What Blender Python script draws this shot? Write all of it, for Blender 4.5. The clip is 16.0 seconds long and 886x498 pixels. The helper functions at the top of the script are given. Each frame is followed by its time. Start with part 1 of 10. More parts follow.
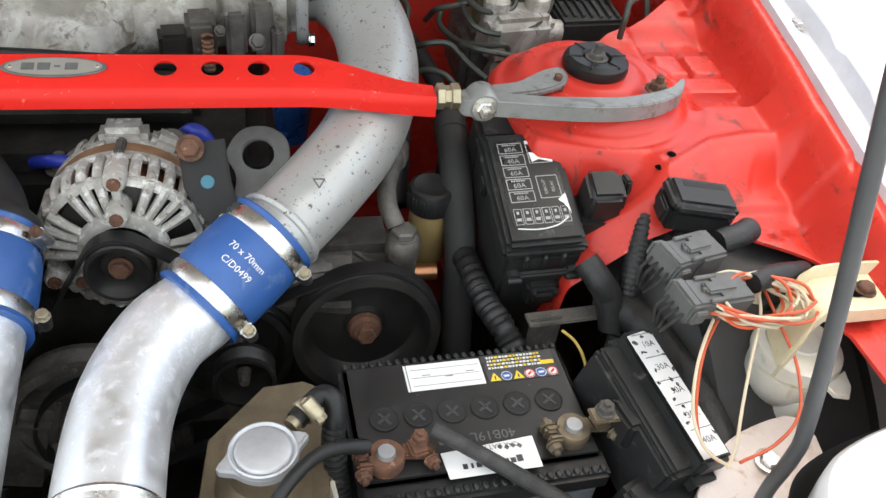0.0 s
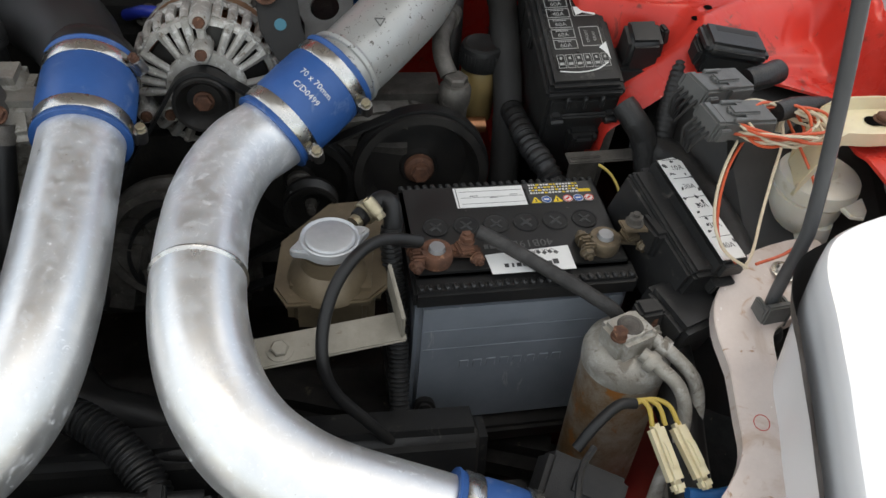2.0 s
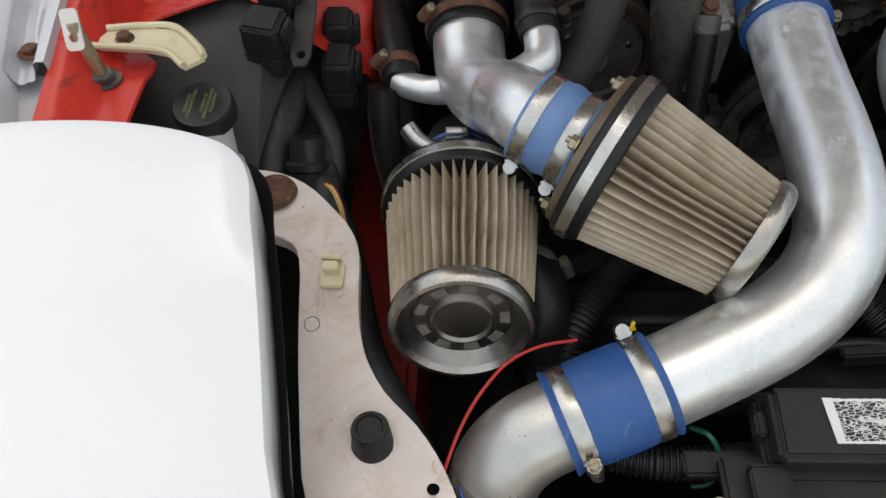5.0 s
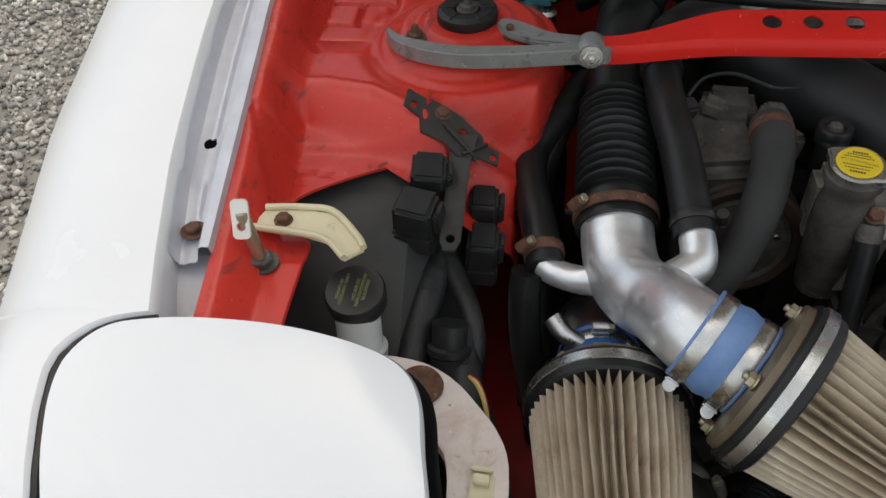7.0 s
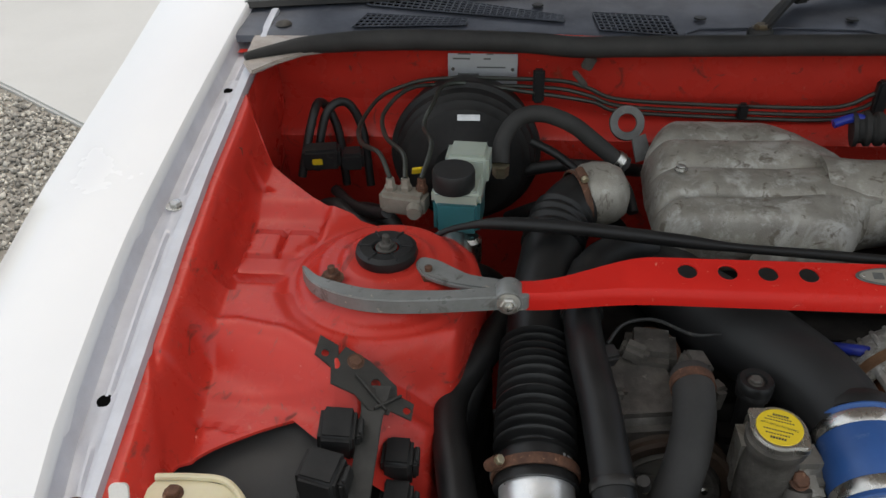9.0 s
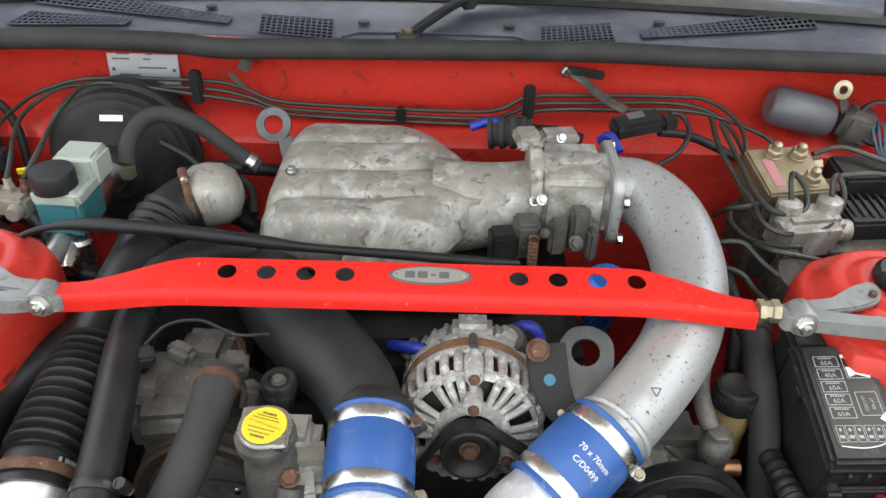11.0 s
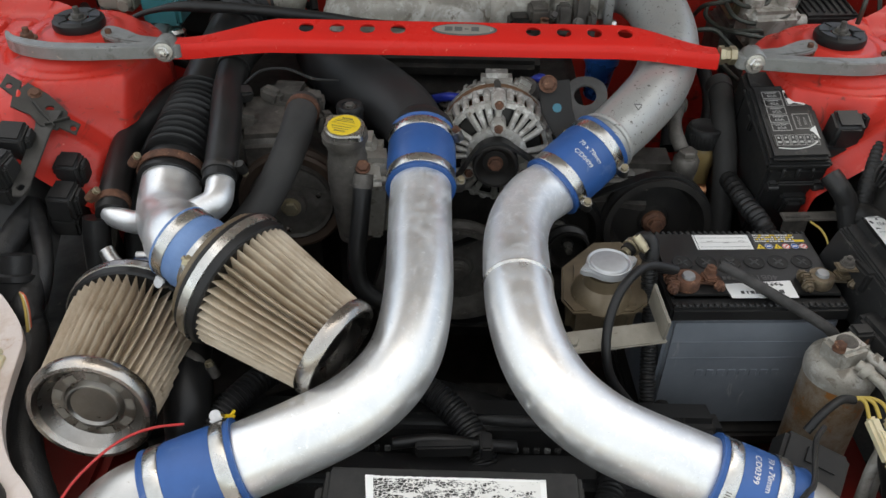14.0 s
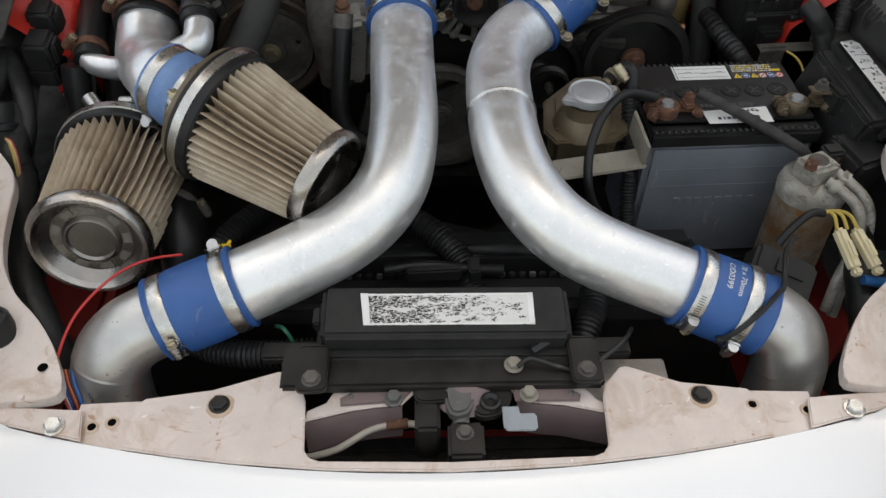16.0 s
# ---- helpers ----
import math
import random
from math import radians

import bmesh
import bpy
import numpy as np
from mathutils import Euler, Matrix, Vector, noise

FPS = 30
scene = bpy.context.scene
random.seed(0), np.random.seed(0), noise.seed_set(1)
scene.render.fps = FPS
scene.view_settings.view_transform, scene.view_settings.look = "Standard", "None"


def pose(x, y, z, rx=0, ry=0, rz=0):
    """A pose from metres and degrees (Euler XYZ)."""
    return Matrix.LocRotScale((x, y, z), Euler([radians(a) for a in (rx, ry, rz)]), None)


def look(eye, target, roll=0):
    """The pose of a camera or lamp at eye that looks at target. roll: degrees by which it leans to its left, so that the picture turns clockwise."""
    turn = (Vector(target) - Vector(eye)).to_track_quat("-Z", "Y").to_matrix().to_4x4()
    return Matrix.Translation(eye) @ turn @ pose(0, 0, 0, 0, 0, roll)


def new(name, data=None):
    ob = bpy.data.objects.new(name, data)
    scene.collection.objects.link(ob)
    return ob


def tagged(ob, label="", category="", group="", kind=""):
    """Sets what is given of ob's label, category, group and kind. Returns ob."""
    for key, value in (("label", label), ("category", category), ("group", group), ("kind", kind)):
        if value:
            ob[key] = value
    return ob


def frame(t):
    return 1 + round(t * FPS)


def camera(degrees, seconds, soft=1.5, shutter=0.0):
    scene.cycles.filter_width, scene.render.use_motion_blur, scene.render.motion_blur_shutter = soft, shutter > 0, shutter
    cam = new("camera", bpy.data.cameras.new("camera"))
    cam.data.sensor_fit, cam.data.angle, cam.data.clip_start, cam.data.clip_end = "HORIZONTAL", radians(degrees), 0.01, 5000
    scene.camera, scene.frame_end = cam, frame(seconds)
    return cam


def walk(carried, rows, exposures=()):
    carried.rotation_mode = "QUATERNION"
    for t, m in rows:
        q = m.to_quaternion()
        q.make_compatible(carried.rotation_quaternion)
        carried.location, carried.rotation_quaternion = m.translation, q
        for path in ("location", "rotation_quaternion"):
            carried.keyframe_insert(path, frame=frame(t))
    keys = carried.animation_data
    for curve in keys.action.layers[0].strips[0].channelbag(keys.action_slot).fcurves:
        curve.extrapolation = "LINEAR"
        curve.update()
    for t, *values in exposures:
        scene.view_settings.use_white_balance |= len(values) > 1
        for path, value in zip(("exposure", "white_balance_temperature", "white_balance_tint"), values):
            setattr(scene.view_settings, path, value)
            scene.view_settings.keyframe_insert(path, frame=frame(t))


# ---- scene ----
SKY, SUN = 0.13, 1.5
cam = camera(57.3, 16.0)
PATH = [
    (0, (0.167, -0.007, 1.156), (0.586, 1.445, -0.153), 8.0),
    (0.5, (0.173, -0.057, 1.145), (0.552, 1.406, -0.164), 7.7),
    (1, (0.172, -0.102, 1.125), (0.534, 1.339, -0.214), 7.0),
    (1.5, (0.179, -0.125, 1.124), (0.476, 1.296, -0.252), 5.8),
    (2, (0.153, -0.135, 1.122), (0.44, 1.27, -0.272), 5.9),
    (2.5, (0.066, -0.154, 1.122), (0.295, 1.236, -0.298), 2.9),
    (3, (-0.038, -0.185, 1.129), (0.122, 1.17, -0.333), 2.0),
    (3.5, (-0.116, -0.205, 1.134), (-0.029, 1.125, -0.357), -0.5),
    (4, (-0.191, -0.208, 1.134), (-0.193, 1.131, -0.351), -2.9),
    (4.5, (-0.253, -0.209, 1.141), (-0.316, 1.099, -0.37), -4.3),
    (4.7, (-0.275, -0.205, 1.143), (-0.366, 1.086, -0.383), -4.8),
    (6.8, (-0.391, -0.131, 1.198), (-0.654, 1.228, -0.245), -5.4),
    (7, (-0.393, -0.114, 1.212), (-0.642, 1.29, -0.19), -4.5),
    (7.5, (-0.408, -0.072, 1.225), (-0.588, 1.427, -0.087), -1.9),
    (8, (-0.411, -0.047, 1.241), (-0.546, 1.533, 0.023), -1.4),
    (8.5, (-0.397, -0.029, 1.259), (-0.526, 1.591, 0.093), -1.6),
    (9, (-0.358, -0.023, 1.269), (-0.521, 1.614, 0.131), -1.4),
    (9.5, (-0.219, 0.004, 1.279), (-0.325, 1.68, 0.193), -0.3),
    (10, (-0.066, 0.027, 1.274), (-0.077, 1.711, 0.196), 1.1),
    (10.2, (-0.034, 0.022, 1.276), (-0.002, 1.705, 0.196), 1.8),
    (12.3, (0.03, -0.094, 1.237), (-0.02, 1.511, 0.044), 1.3),
    (12.5, (0.03, -0.118, 1.237), (-0.007, 1.49, 0.049), 1.8),
    (13, (0.008, -0.206, 1.222), (-0.005, 1.373, -0.005), 1.8),
    (13.5, (-0.015, -0.285, 1.218), (-0.015, 1.281, -0.026), 1.2),
    (14, (-0.014, -0.327, 1.214), (-0.016, 1.24, -0.029), 1.1),
    (14.5, (-0.019, -0.345, 1.202), (-0.012, 1.156, -0.12), 1.2),
    (15, (-0.017, -0.364, 1.189), (0.002, 1.089, -0.185), 0.8),
    (15.5, (-0.023, -0.382, 1.186), (-0.007, 1.027, -0.233), 0.5),
    (16, (-0.023, -0.382, 1.182), (0.032, 1.005, -0.258), 0.9),
]
walk(cam, [(t, look(eye, target, roll)) for t, eye, target, roll in PATH], [(0, 1.55, 7050, 5), (0.5, 1.40, 7050, 5), (1.0, 1.01, 7050, 5), (2.0, 0.74, 7050, 5), (2.5, 0.76, 7050, 5), (3.0, 0.42, 7050, 5), (4.0, 0.47, 7050, 5), (4.5, 0.45, 7050, 5), (7.0, 0.31, 7050, 5), (7.5, 0.26, 7050, 5), (8.0, 0.5, 7050, 5), (8.5, 0.65, 7050, 5), (9.0, 0.37, 7050, 5), (9.5, 0.98, 7050, 5), (10.0, 1.8, 7050, 5), (12.5, 1.55, 7050, 5), (13.0, 1.40, 7050, 5), (13.5, 1.0, 7050, 5), (14.0, 0.75, 7050, 5), (14.5, 0.5, 7050, 5), (15.0, 0.64, 7050, 5), (15.5, 0.63, 7050, 5), (16.0, 0.4, 7050, 5)])

# ---- world, sun and exposure ----
world = bpy.data.worlds.new("overcast_sky")
scene.world = world
world.use_nodes = True
wn = world.node_tree
sky = wn.nodes.new("ShaderNodeTexSky")
sky.sky_type, sky.sun_disc = "NISHITA", False
sky.sun_elevation, sky.sun_rotation = radians(70), radians(10)
sky.air_density, sky.dust_density, sky.ozone_density = 1.0, 3.5, 0.3
wn.nodes["Background"].inputs[1].default_value = SKY
wn.links.new(sky.outputs[0], wn.nodes["Background"].inputs[0])
sun = new("sun", bpy.data.lights.new("sun", "SUN"))
sun.data.energy, sun.data.angle, sun.data.color = SUN, radians(150), (1.0, 0.975, 0.94)
sun.matrix_world = look((-0.5, -1.5, 4.2), (0, 0.3, 0.6))

# ---- small tools ----
ORIGIN = {}


def along(p, d, up=(0, 0, 1)):
    """A pose at p with its z axis along d."""
    z = Vector(d).normalized()
    x = Vector(up).cross(z)
    if x.length < 1e-4:
        x = Vector((1, 0, 0))
    x.normalize()
    y = z.cross(x)
    m = Matrix((x, y, z)).transposed().to_4x4()
    return Matrix.Translation(p) @ m


def thing(name, at, label, category, group="", kind=""):
    ob = new(name)
    ob.empty_display_size = 0.01
    ob.location = at
    ORIGIN[ob.name] = Vector(at)
    return tagged(ob, label, category, group, kind)


def finish(mesh, material, sharp):
    for p in mesh.polygons:
        p.use_smooth = True
    mesh.set_sharp_from_angle(angle=radians(sharp))
    if material is not None:
        mesh.materials.append(material)


def part(name, bm, material, parent, label="", sharp=38):
    """Links a bmesh given in world metres as one mesh object under a thing or a part."""
    at = ORIGIN[parent.name]
    bm.transform(Matrix.Translation(-at))
    mesh = bpy.data.meshes.new(name)
    bm.to_mesh(mesh)
    bm.free()
    finish(mesh, material, sharp)
    ob = new(name, mesh)
    ob.parent = parent
    ORIGIN[ob.name] = at
    return tagged(ob, label)


def single(name, bm, material, label, category, group="", kind="", sharp=38):
    """A thing of one mesh."""
    co = [v.co for v in bm.verts]
    lo = Vector([min(c[i] for c in co) for i in range(3)])
    hi = Vector([max(c[i] for c in co) for i in range(3)])
    at = Vector(((lo.x + hi.x) / 2, (lo.y + hi.y) / 2, lo.z))
    bm.transform(Matrix.Translation(-at))
    mesh = bpy.data.meshes.new(name)
    bm.to_mesh(mesh)
    bm.free()
    finish(mesh, material, sharp)
    ob = new(name, mesh)
    ob.location = at
    ORIGIN[ob.name] = at
    return tagged(ob, label, category, group, kind)


def merge(*bms):
    out = bmesh.new()
    for b in bms:
        me = bpy.data.meshes.new("tmp")
        b.to_mesh(me)
        b.free()
        out.from_mesh(me)
        bpy.data.meshes.remove(me)
    return out


def box(m, sx, sy, sz, bevel=0.002, seg=2, taper=1.0):
    """A bevelled box centred on m's origin in x and y, from z 0 to sz."""
    bm = bmesh.new()
    bmesh.ops.create_cube(bm, size=1.0)
    for v in bm.verts:
        k = taper if v.co.z > 0 else 1.0
        v.co = Vector((v.co.x * sx * k, v.co.y * sy * k, (v.co.z + 0.5) * sz))
    if bevel > 0:
        bmesh.ops.bevel(bm, geom=bm.edges[:], offset=bevel, segments=seg, affect="EDGES", clamp_overlap=True)
    bm.transform(m)
    return bm


def prism(m, outline, h, bevel=0.0015, seg=2, holes=()):
    """A plate with the outline (x, y) from z 0 to h; holes are (x, y, radius)."""
    bm = bmesh.new()
    if not holes:
        bm.faces.new([bm.verts.new((x, y, 0)) for x, y in outline])
    else:
        edges = []
        loops = [list(outline)]
        for hx, hy, hr in holes:
            loops.append([(hx + hr * math.cos(a * math.pi / 9), hy + hr * math.sin(a * math.pi / 9)) for a in range(18)])
        for lp in loops:
            vs = [bm.verts.new((x, y, 0)) for x, y in lp]
            edges += [bm.edges.new((vs[i], vs[(i + 1) % len(vs)])) for i in range(len(vs))]
        bmesh.ops.triangle_fill(bm, use_beauty=True, use_dissolve=False, edges=edges)
    ret = bmesh.ops.extrude_face_region(bm, geom=bm.faces[:])
    for g in ret["geom"]:
        if isinstance(g, bmesh.types.BMVert):
            g.co.z += h
    bmesh.ops.recalc_face_normals(bm, faces=bm.faces[:])
    if bevel > 0:
        es = [e for e in bm.edges if len(e.link_faces) == 2 and e.calc_face_angle(0) > 1.0 and abs(e.verts[0].co.z - e.verts[1].co.z) < 1e-6]
        bmesh.ops.bevel(bm, geom=es, offset=bevel, segments=seg, affect="EDGES", clamp_overlap=True)
    bm.transform(m)
    return bm


def rounded(sx, sy, r, n=5):
    """The outline of a rectangle with round corners."""
    out = []
    for cx, cy, a0 in ((sx / 2 - r, sy / 2 - r, 0), (-sx / 2 + r, sy / 2 - r, 90), (-sx / 2 + r, -sy / 2 + r, 180), (sx / 2 - r, -sy / 2 + r, 270)):
        for i in range(n + 1):
            a = radians(a0 + 90 * i / n)
            out.append((cx + r * math.cos(a), cy + r * math.sin(a)))
    return out


def blob(pts, n=4):
    """A smooth closed outline through points."""
    out = []
    k = len(pts)
    for i in range(k):
        p0, p1, p2, p3 = (Vector(pts[(i + j - 1) % k]) for j in range(4))
        for s in range(n):
            t = s / n
            q = 0.5 * (2 * p1 + (p2 - p0) * t + (2 * p0 - 5 * p1 + 4 * p2 - p3) * t * t + (3 * p1 - p0 - 3 * p2 + p3) * t ** 3)
            out.append((q.x, q.y))
    return out


def lathe(m, profile, n=32, closed=False):
    """A turned body about m's z axis; profile is (radius, height) rows."""
    bm = bmesh.new()
    rings = []
    for r, h in profile:
        if r < 1e-6:
            rings.append([bm.verts.new((0, 0, h))])
        else:
            rings.append([bm.verts.new((r * math.cos(2 * math.pi * i / n), r * math.sin(2 * math.pi * i / n), h)) for i in range(n)])
    pairs = list(zip(rings, rings[1:])) + ([(rings[-1], rings[0])] if closed else [])
    for a, b in pairs:
        for i in range(n):
            j = (i + 1) % n
            if len(a) == 1 and len(b) == 1:
                continue
            if len(a) == 1:
                bm.faces.new((a[0], b[i], b[j]))
            elif len(b) == 1:
                bm.faces.new((a[i], b[0], a[j]))
            else:
                bm.faces.new((a[i], b[i], b[j], a[j]))
    bmesh.ops.recalc_face_normals(bm, faces=bm.faces[:])
    bm.transform(m)
    return bm


def smooth_path(pts, steps=8):
    """Points of a Catmull-Rom curve through pts."""
    p = [Vector(q) for q in pts]
    p = [2 * p[0] - p[1]] + p + [2 * p[-1] - p[-2]]
    out = []
    for i in range(1, len(p) - 2):
        for s in range(steps):
            t = s / steps
            out.append(0.5 * (2 * p[i] + (p[i + 1] - p[i - 1]) * t + (2 * p[i - 1] - 5 * p[i] + 4 * p[i + 1] - p[i + 2]) * t * t + (3 * p[i] - p[i - 1] - 3 * p[i + 1] + p[i + 2]) * t ** 3))
    out.append(p[-2])
    return out


def tube(pts, r, n=14, steps=8, radius=None, flat=1.0):
    """A capped tube along a smooth path; radius(s) scales r along the length s in metres; r may be a list, one for each point."""
    path = smooth_path(pts, steps)
    rs = [r] * len(path)
    if isinstance(r, (list, tuple)):
        rs = [v[0] for v in smooth_path([(q, 0, 0) for q in r], steps)]
    bm = bmesh.new()
    t0 = (path[1] - path[0]).normalized()
    u = t0.orthogonal().normalized()
    rings, s = [], 0.0
    for i, p in enumerate(path):
        t = (path[min(i + 1, len(path) - 1)] - path[max(i - 1, 0)]).normalized()
        u = (u - t * u.dot(t)).normalized()
        w = t.cross(u)
        if i:
            s += (p - path[i - 1]).length
        k = rs[i] * (radius(s) if radius else 1.0)
        rings.append([bm.verts.new(p + u * (k * math.cos(2 * math.pi * j / n)) + w * (k * flat * math.sin(2 * math.pi * j / n))) for j in range(n)])
    for a, b in zip(rings, rings[1:]):
        for j in range(n):
            bm.faces.new((a[j], a[(j + 1) % n], b[(j + 1) % n], b[j]))
    bm.faces.new(rings[0][::-1])
    bm.faces.new(rings[-1])
    return bm


def sheet(rows, thick=0.0):
    """A skin over rows of points; thick pushes a second skin along the normals."""
    bm = bmesh.new()
    vs = [[bm.verts.new(p) for p in row] for row in rows]
    for a, b in zip(vs, vs[1:]):
        for j in range(len(a) - 1):
            bm.faces.new((a[j], a[j + 1], b[j + 1], b[j]))
    bmesh.ops.remove_doubles(bm, verts=bm.verts[:], dist=1e-6)
    bmesh.ops.recalc_face_normals(bm, faces=bm.faces[:])
    if thick:
        bmesh.ops.solidify(bm, geom=bm.faces[:], thickness=thick)
    return bm


def hexbolt(m, r=0.006, h=0.005, washer=1.6, stud=0.0):
    """A hexagon head with a washer, standing on m's origin along z."""
    bs = [lathe(m, [(0, 0), (r * washer, 0), (r * washer, h * 0.22), (r, h * 0.28), (0, h * 0.28)], 18)]
    hexa = [(r * 1.08 * math.cos(radians(60 * i)), r * 1.08 * math.sin(radians(60 * i))) for i in range(6)]
    bs.append(prism(m @ Matrix.Translation((0, 0, h * 0.2)), hexa, h * 0.8, r * 0.14, 1))
    if stud:
        bs.append(lathe(m, [(0, h), (r * 0.5, h), (r * 0.5, h + stud), (r * 0.35, h + stud * 1.1), (0, h + stud * 1.1)], 10))
    return merge(*bs)


def lerp(a, b, t):
    return a + (b - a) * t


def table(x, rows):
    """Piecewise linear value at x from rows of (x, value)."""
    if x <= rows[0][0]:
        return rows[0][1]
    for (a, va), (b, vb) in zip(rows, rows[1:]):
        if x <= b:
            return lerp(va, vb, (x - a) / (b - a))
    return rows[-1][1]


def soft(t):
    t = max(0.0, min(1.0, t))
    return t * t * (3 - 2 * t)


# ---- materials ----
def surface(name, base, other=None, rough=0.5, metal=0.0, grain=900, stain=25, mix=0.5, bump=0.15, spread=0.15, coat=0.0, spots=None, spot_scale=60, spot_at=0.62, trans=0.0, sss=0.0, edge=0.06, gloss=0.5):
    """A node material: two colours mixed by broad stains and fine grain, roughness that varies, fine relief and, on wish, spots of a third colour."""
    m = bpy.data.materials.new(name)
    m.use_nodes = True
    nt = m.node_tree
    N, L = nt.nodes, nt.links
    bsdf = N["Principled BSDF"]
    bsdf.inputs["Specular IOR Level"].default_value = gloss
    co = N.new("ShaderNodeTexCoord")
    big = N.new("ShaderNodeTexNoise")
    big.inputs["Scale"].default_value, big.inputs["Detail"].default_value, big.inputs["Roughness"].default_value = stain, 5, 0.62
    fine = N.new("ShaderNodeTexNoise")
    fine.inputs["Scale"].default_value, fine.inputs["Detail"].default_value = grain, 3
    for t in (big, fine):
        L.new(co.outputs["Object"], t.inputs["Vector"])
    ramp = N.new("ShaderNodeMapRange")
    ramp.inputs[1].default_value, ramp.inputs[2].default_value = 0.35, 0.68
    L.new(big.outputs["Fac"], ramp.inputs[0])
    both = N.new("ShaderNodeMath")
    both.operation = "MULTIPLY_ADD"
    both.inputs[1].default_value, both.inputs[2].default_value = mix, 0.0
    L.new(ramp.outputs[0], both.inputs[0])
    grainmix = N.new("ShaderNodeMath")
    grainmix.operation = "MULTIPLY_ADD"
    grainmix.inputs[1].default_value = mix * 0.5
    L.new(fine.outputs["Fac"], grainmix.inputs[0])
    L.new(both.outputs[0], grainmix.inputs[2])
    col = N.new("ShaderNodeMix")
    col.data_type, col.clamp_factor = "RGBA", True
    other = other or tuple(c * 0.75 for c in base)
    col.inputs["A"].default_value, col.inputs["B"].default_value = (*base, 1), (*other, 1)
    L.new(grainmix.outputs[0], col.inputs["Factor"])
    out = col.outputs["Result"]
    if spots:
        sp = N.new("ShaderNodeTexNoise")
        sp.inputs["Scale"].default_value, sp.inputs["Detail"].default_value, sp.inputs["Roughness"].default_value = spot_scale, 6, 0.7
        off = N.new("ShaderNodeVectorMath")
        off.inputs[1].default_value = (3.7, 1.9, 8.3)
        L.new(co.outputs["Object"], off.inputs[0])
        L.new(off.outputs[0], sp.inputs["Vector"])
        cut = N.new("ShaderNodeMapRange")
        cut.inputs[1].default_value, cut.inputs[2].default_value = spot_at, spot_at + edge
        L.new(sp.outputs["Fac"], cut.inputs[0])
        c2 = N.new("ShaderNodeMix")
        c2.data_type = "RGBA"
        c2.inputs["B"].default_value = (*spots, 1)
        L.new(cut.outputs[0], c2.inputs["Factor"])
        L.new(out, c2.inputs["A"])
        out = c2.outputs["Result"]
        if metal > 0:
            mm = N.new("ShaderNodeMapRange")
            mm.inputs[3].default_value, mm.inputs[4].default_value = metal, metal * 0.3
            L.new(cut.outputs[0], mm.inputs[0])
            L.new(mm.outputs[0], bsdf.inputs["Metallic"])
    L.new(out, bsdf.inputs["Base Color"])
    rr = N.new("ShaderNodeMapRange")
    rr.inputs[1].default_value, rr.inputs[2].default_value = 0.3, 0.7
    rr.inputs[3].default_value, rr.inputs[4].default_value = max(0.03, rough - spread), min(1, rough + spread)
    L.new(big.outputs["Fac"], rr.inputs[0])
    L.new(rr.outputs[0], bsdf.inputs["Roughness"])
    if not (spots and metal > 0):
        bsdf.inputs["Metallic"].default_value = metal
    if coat:
        bsdf.inputs["Coat Weight"].default_value, bsdf.inputs["Coat Roughness"].default_value = coat, 0.08
    if trans:
        bsdf.inputs["Transmission Weight"].default_value = trans
    if sss:
        bsdf.inputs["Subsurface Weight"].default_value = sss
        bsdf.inputs["Subsurface Radius"].default_value = (0.01, 0.008, 0.005)
    if bump:
        add = N.new("ShaderNodeMath")
        add.operation = "MULTIPLY_ADD"
        add.inputs[1].default_value = 0.5
        L.new(big.outputs["Fac"], add.inputs[0])
        L.new(fine.outputs["Fac"], add.inputs[2])
        b = N.new("ShaderNodeBump")
        b.inputs["Strength"].default_value, b.inputs["Distance"].default_value = bump, 0.0012
        L.new(add.outputs[0], b.inputs["Height"])
        L.new(b.outputs[0], bsdf.inputs["Normal"])
    return m


RED = surface("red_body_paint", (0.59, 0.040, 0.028), (0.50, 0.033, 0.023), 0.28, 0, 500, 14, 0.7, 0.05, 0.10, 0.0, (0.40, 0.06, 0.035), 26, 0.64, gloss=0.34)
RED_BAR = surface("red_bar_paint", (0.68, 0.024, 0.018), (0.60, 0.018, 0.014), 0.30, 0, 600, 18, 0.5, 0.02, 0.06, 0.0, (0.42, 0.15, 0.10), 160, 0.70, edge=0.02, gloss=0.20)
# Darker copy of the red body paint; shade is put into its colour.
RED_SHADED = surface("shaded_red_paint", (0.36, 0.014, 0.010), (0.22, 0.02, 0.015), 0.5, 0, 400, 12, 0.8, 0.06, 0.12)
WHITE = surface("white_body_paint", (0.80, 0.80, 0.81), (0.76, 0.765, 0.78), 0.22, 0, 700, 6, 0.6, 0.01, 0.06, 0.5)
GUTTER = surface("pale_gutter_paint", (0.60, 0.61, 0.66), (0.50, 0.50, 0.54), 0.38, 0, 500, 20, 0.8, 0.04, 0.12, 0.2, (0.30, 0.20, 0.15), 45, 0.70)
PRIMER = surface("pinkish_primer", (0.70, 0.615, 0.565), (0.58, 0.50, 0.46), 0.36, 0, 500, 18, 0.8, 0.04, 0.12, 0.15, (0.30, 0.19, 0.13), 30, 0.70)
ALU = surface("bare_aluminium", (0.86, 0.855, 0.84), (0.77, 0.768, 0.76), 0.32, 0.84, 1400, 18, 0.7, 0.05, 0.06)
ALU_DULL = surface("dulled_aluminium", (0.62, 0.62, 0.62), (0.38, 0.37, 0.36), 0.34, 1.0, 900, 45, 0.8, 0.10, 0.12, spots=(0.55, 0.55, 0.55), spot_scale=120, spot_at=0.62)
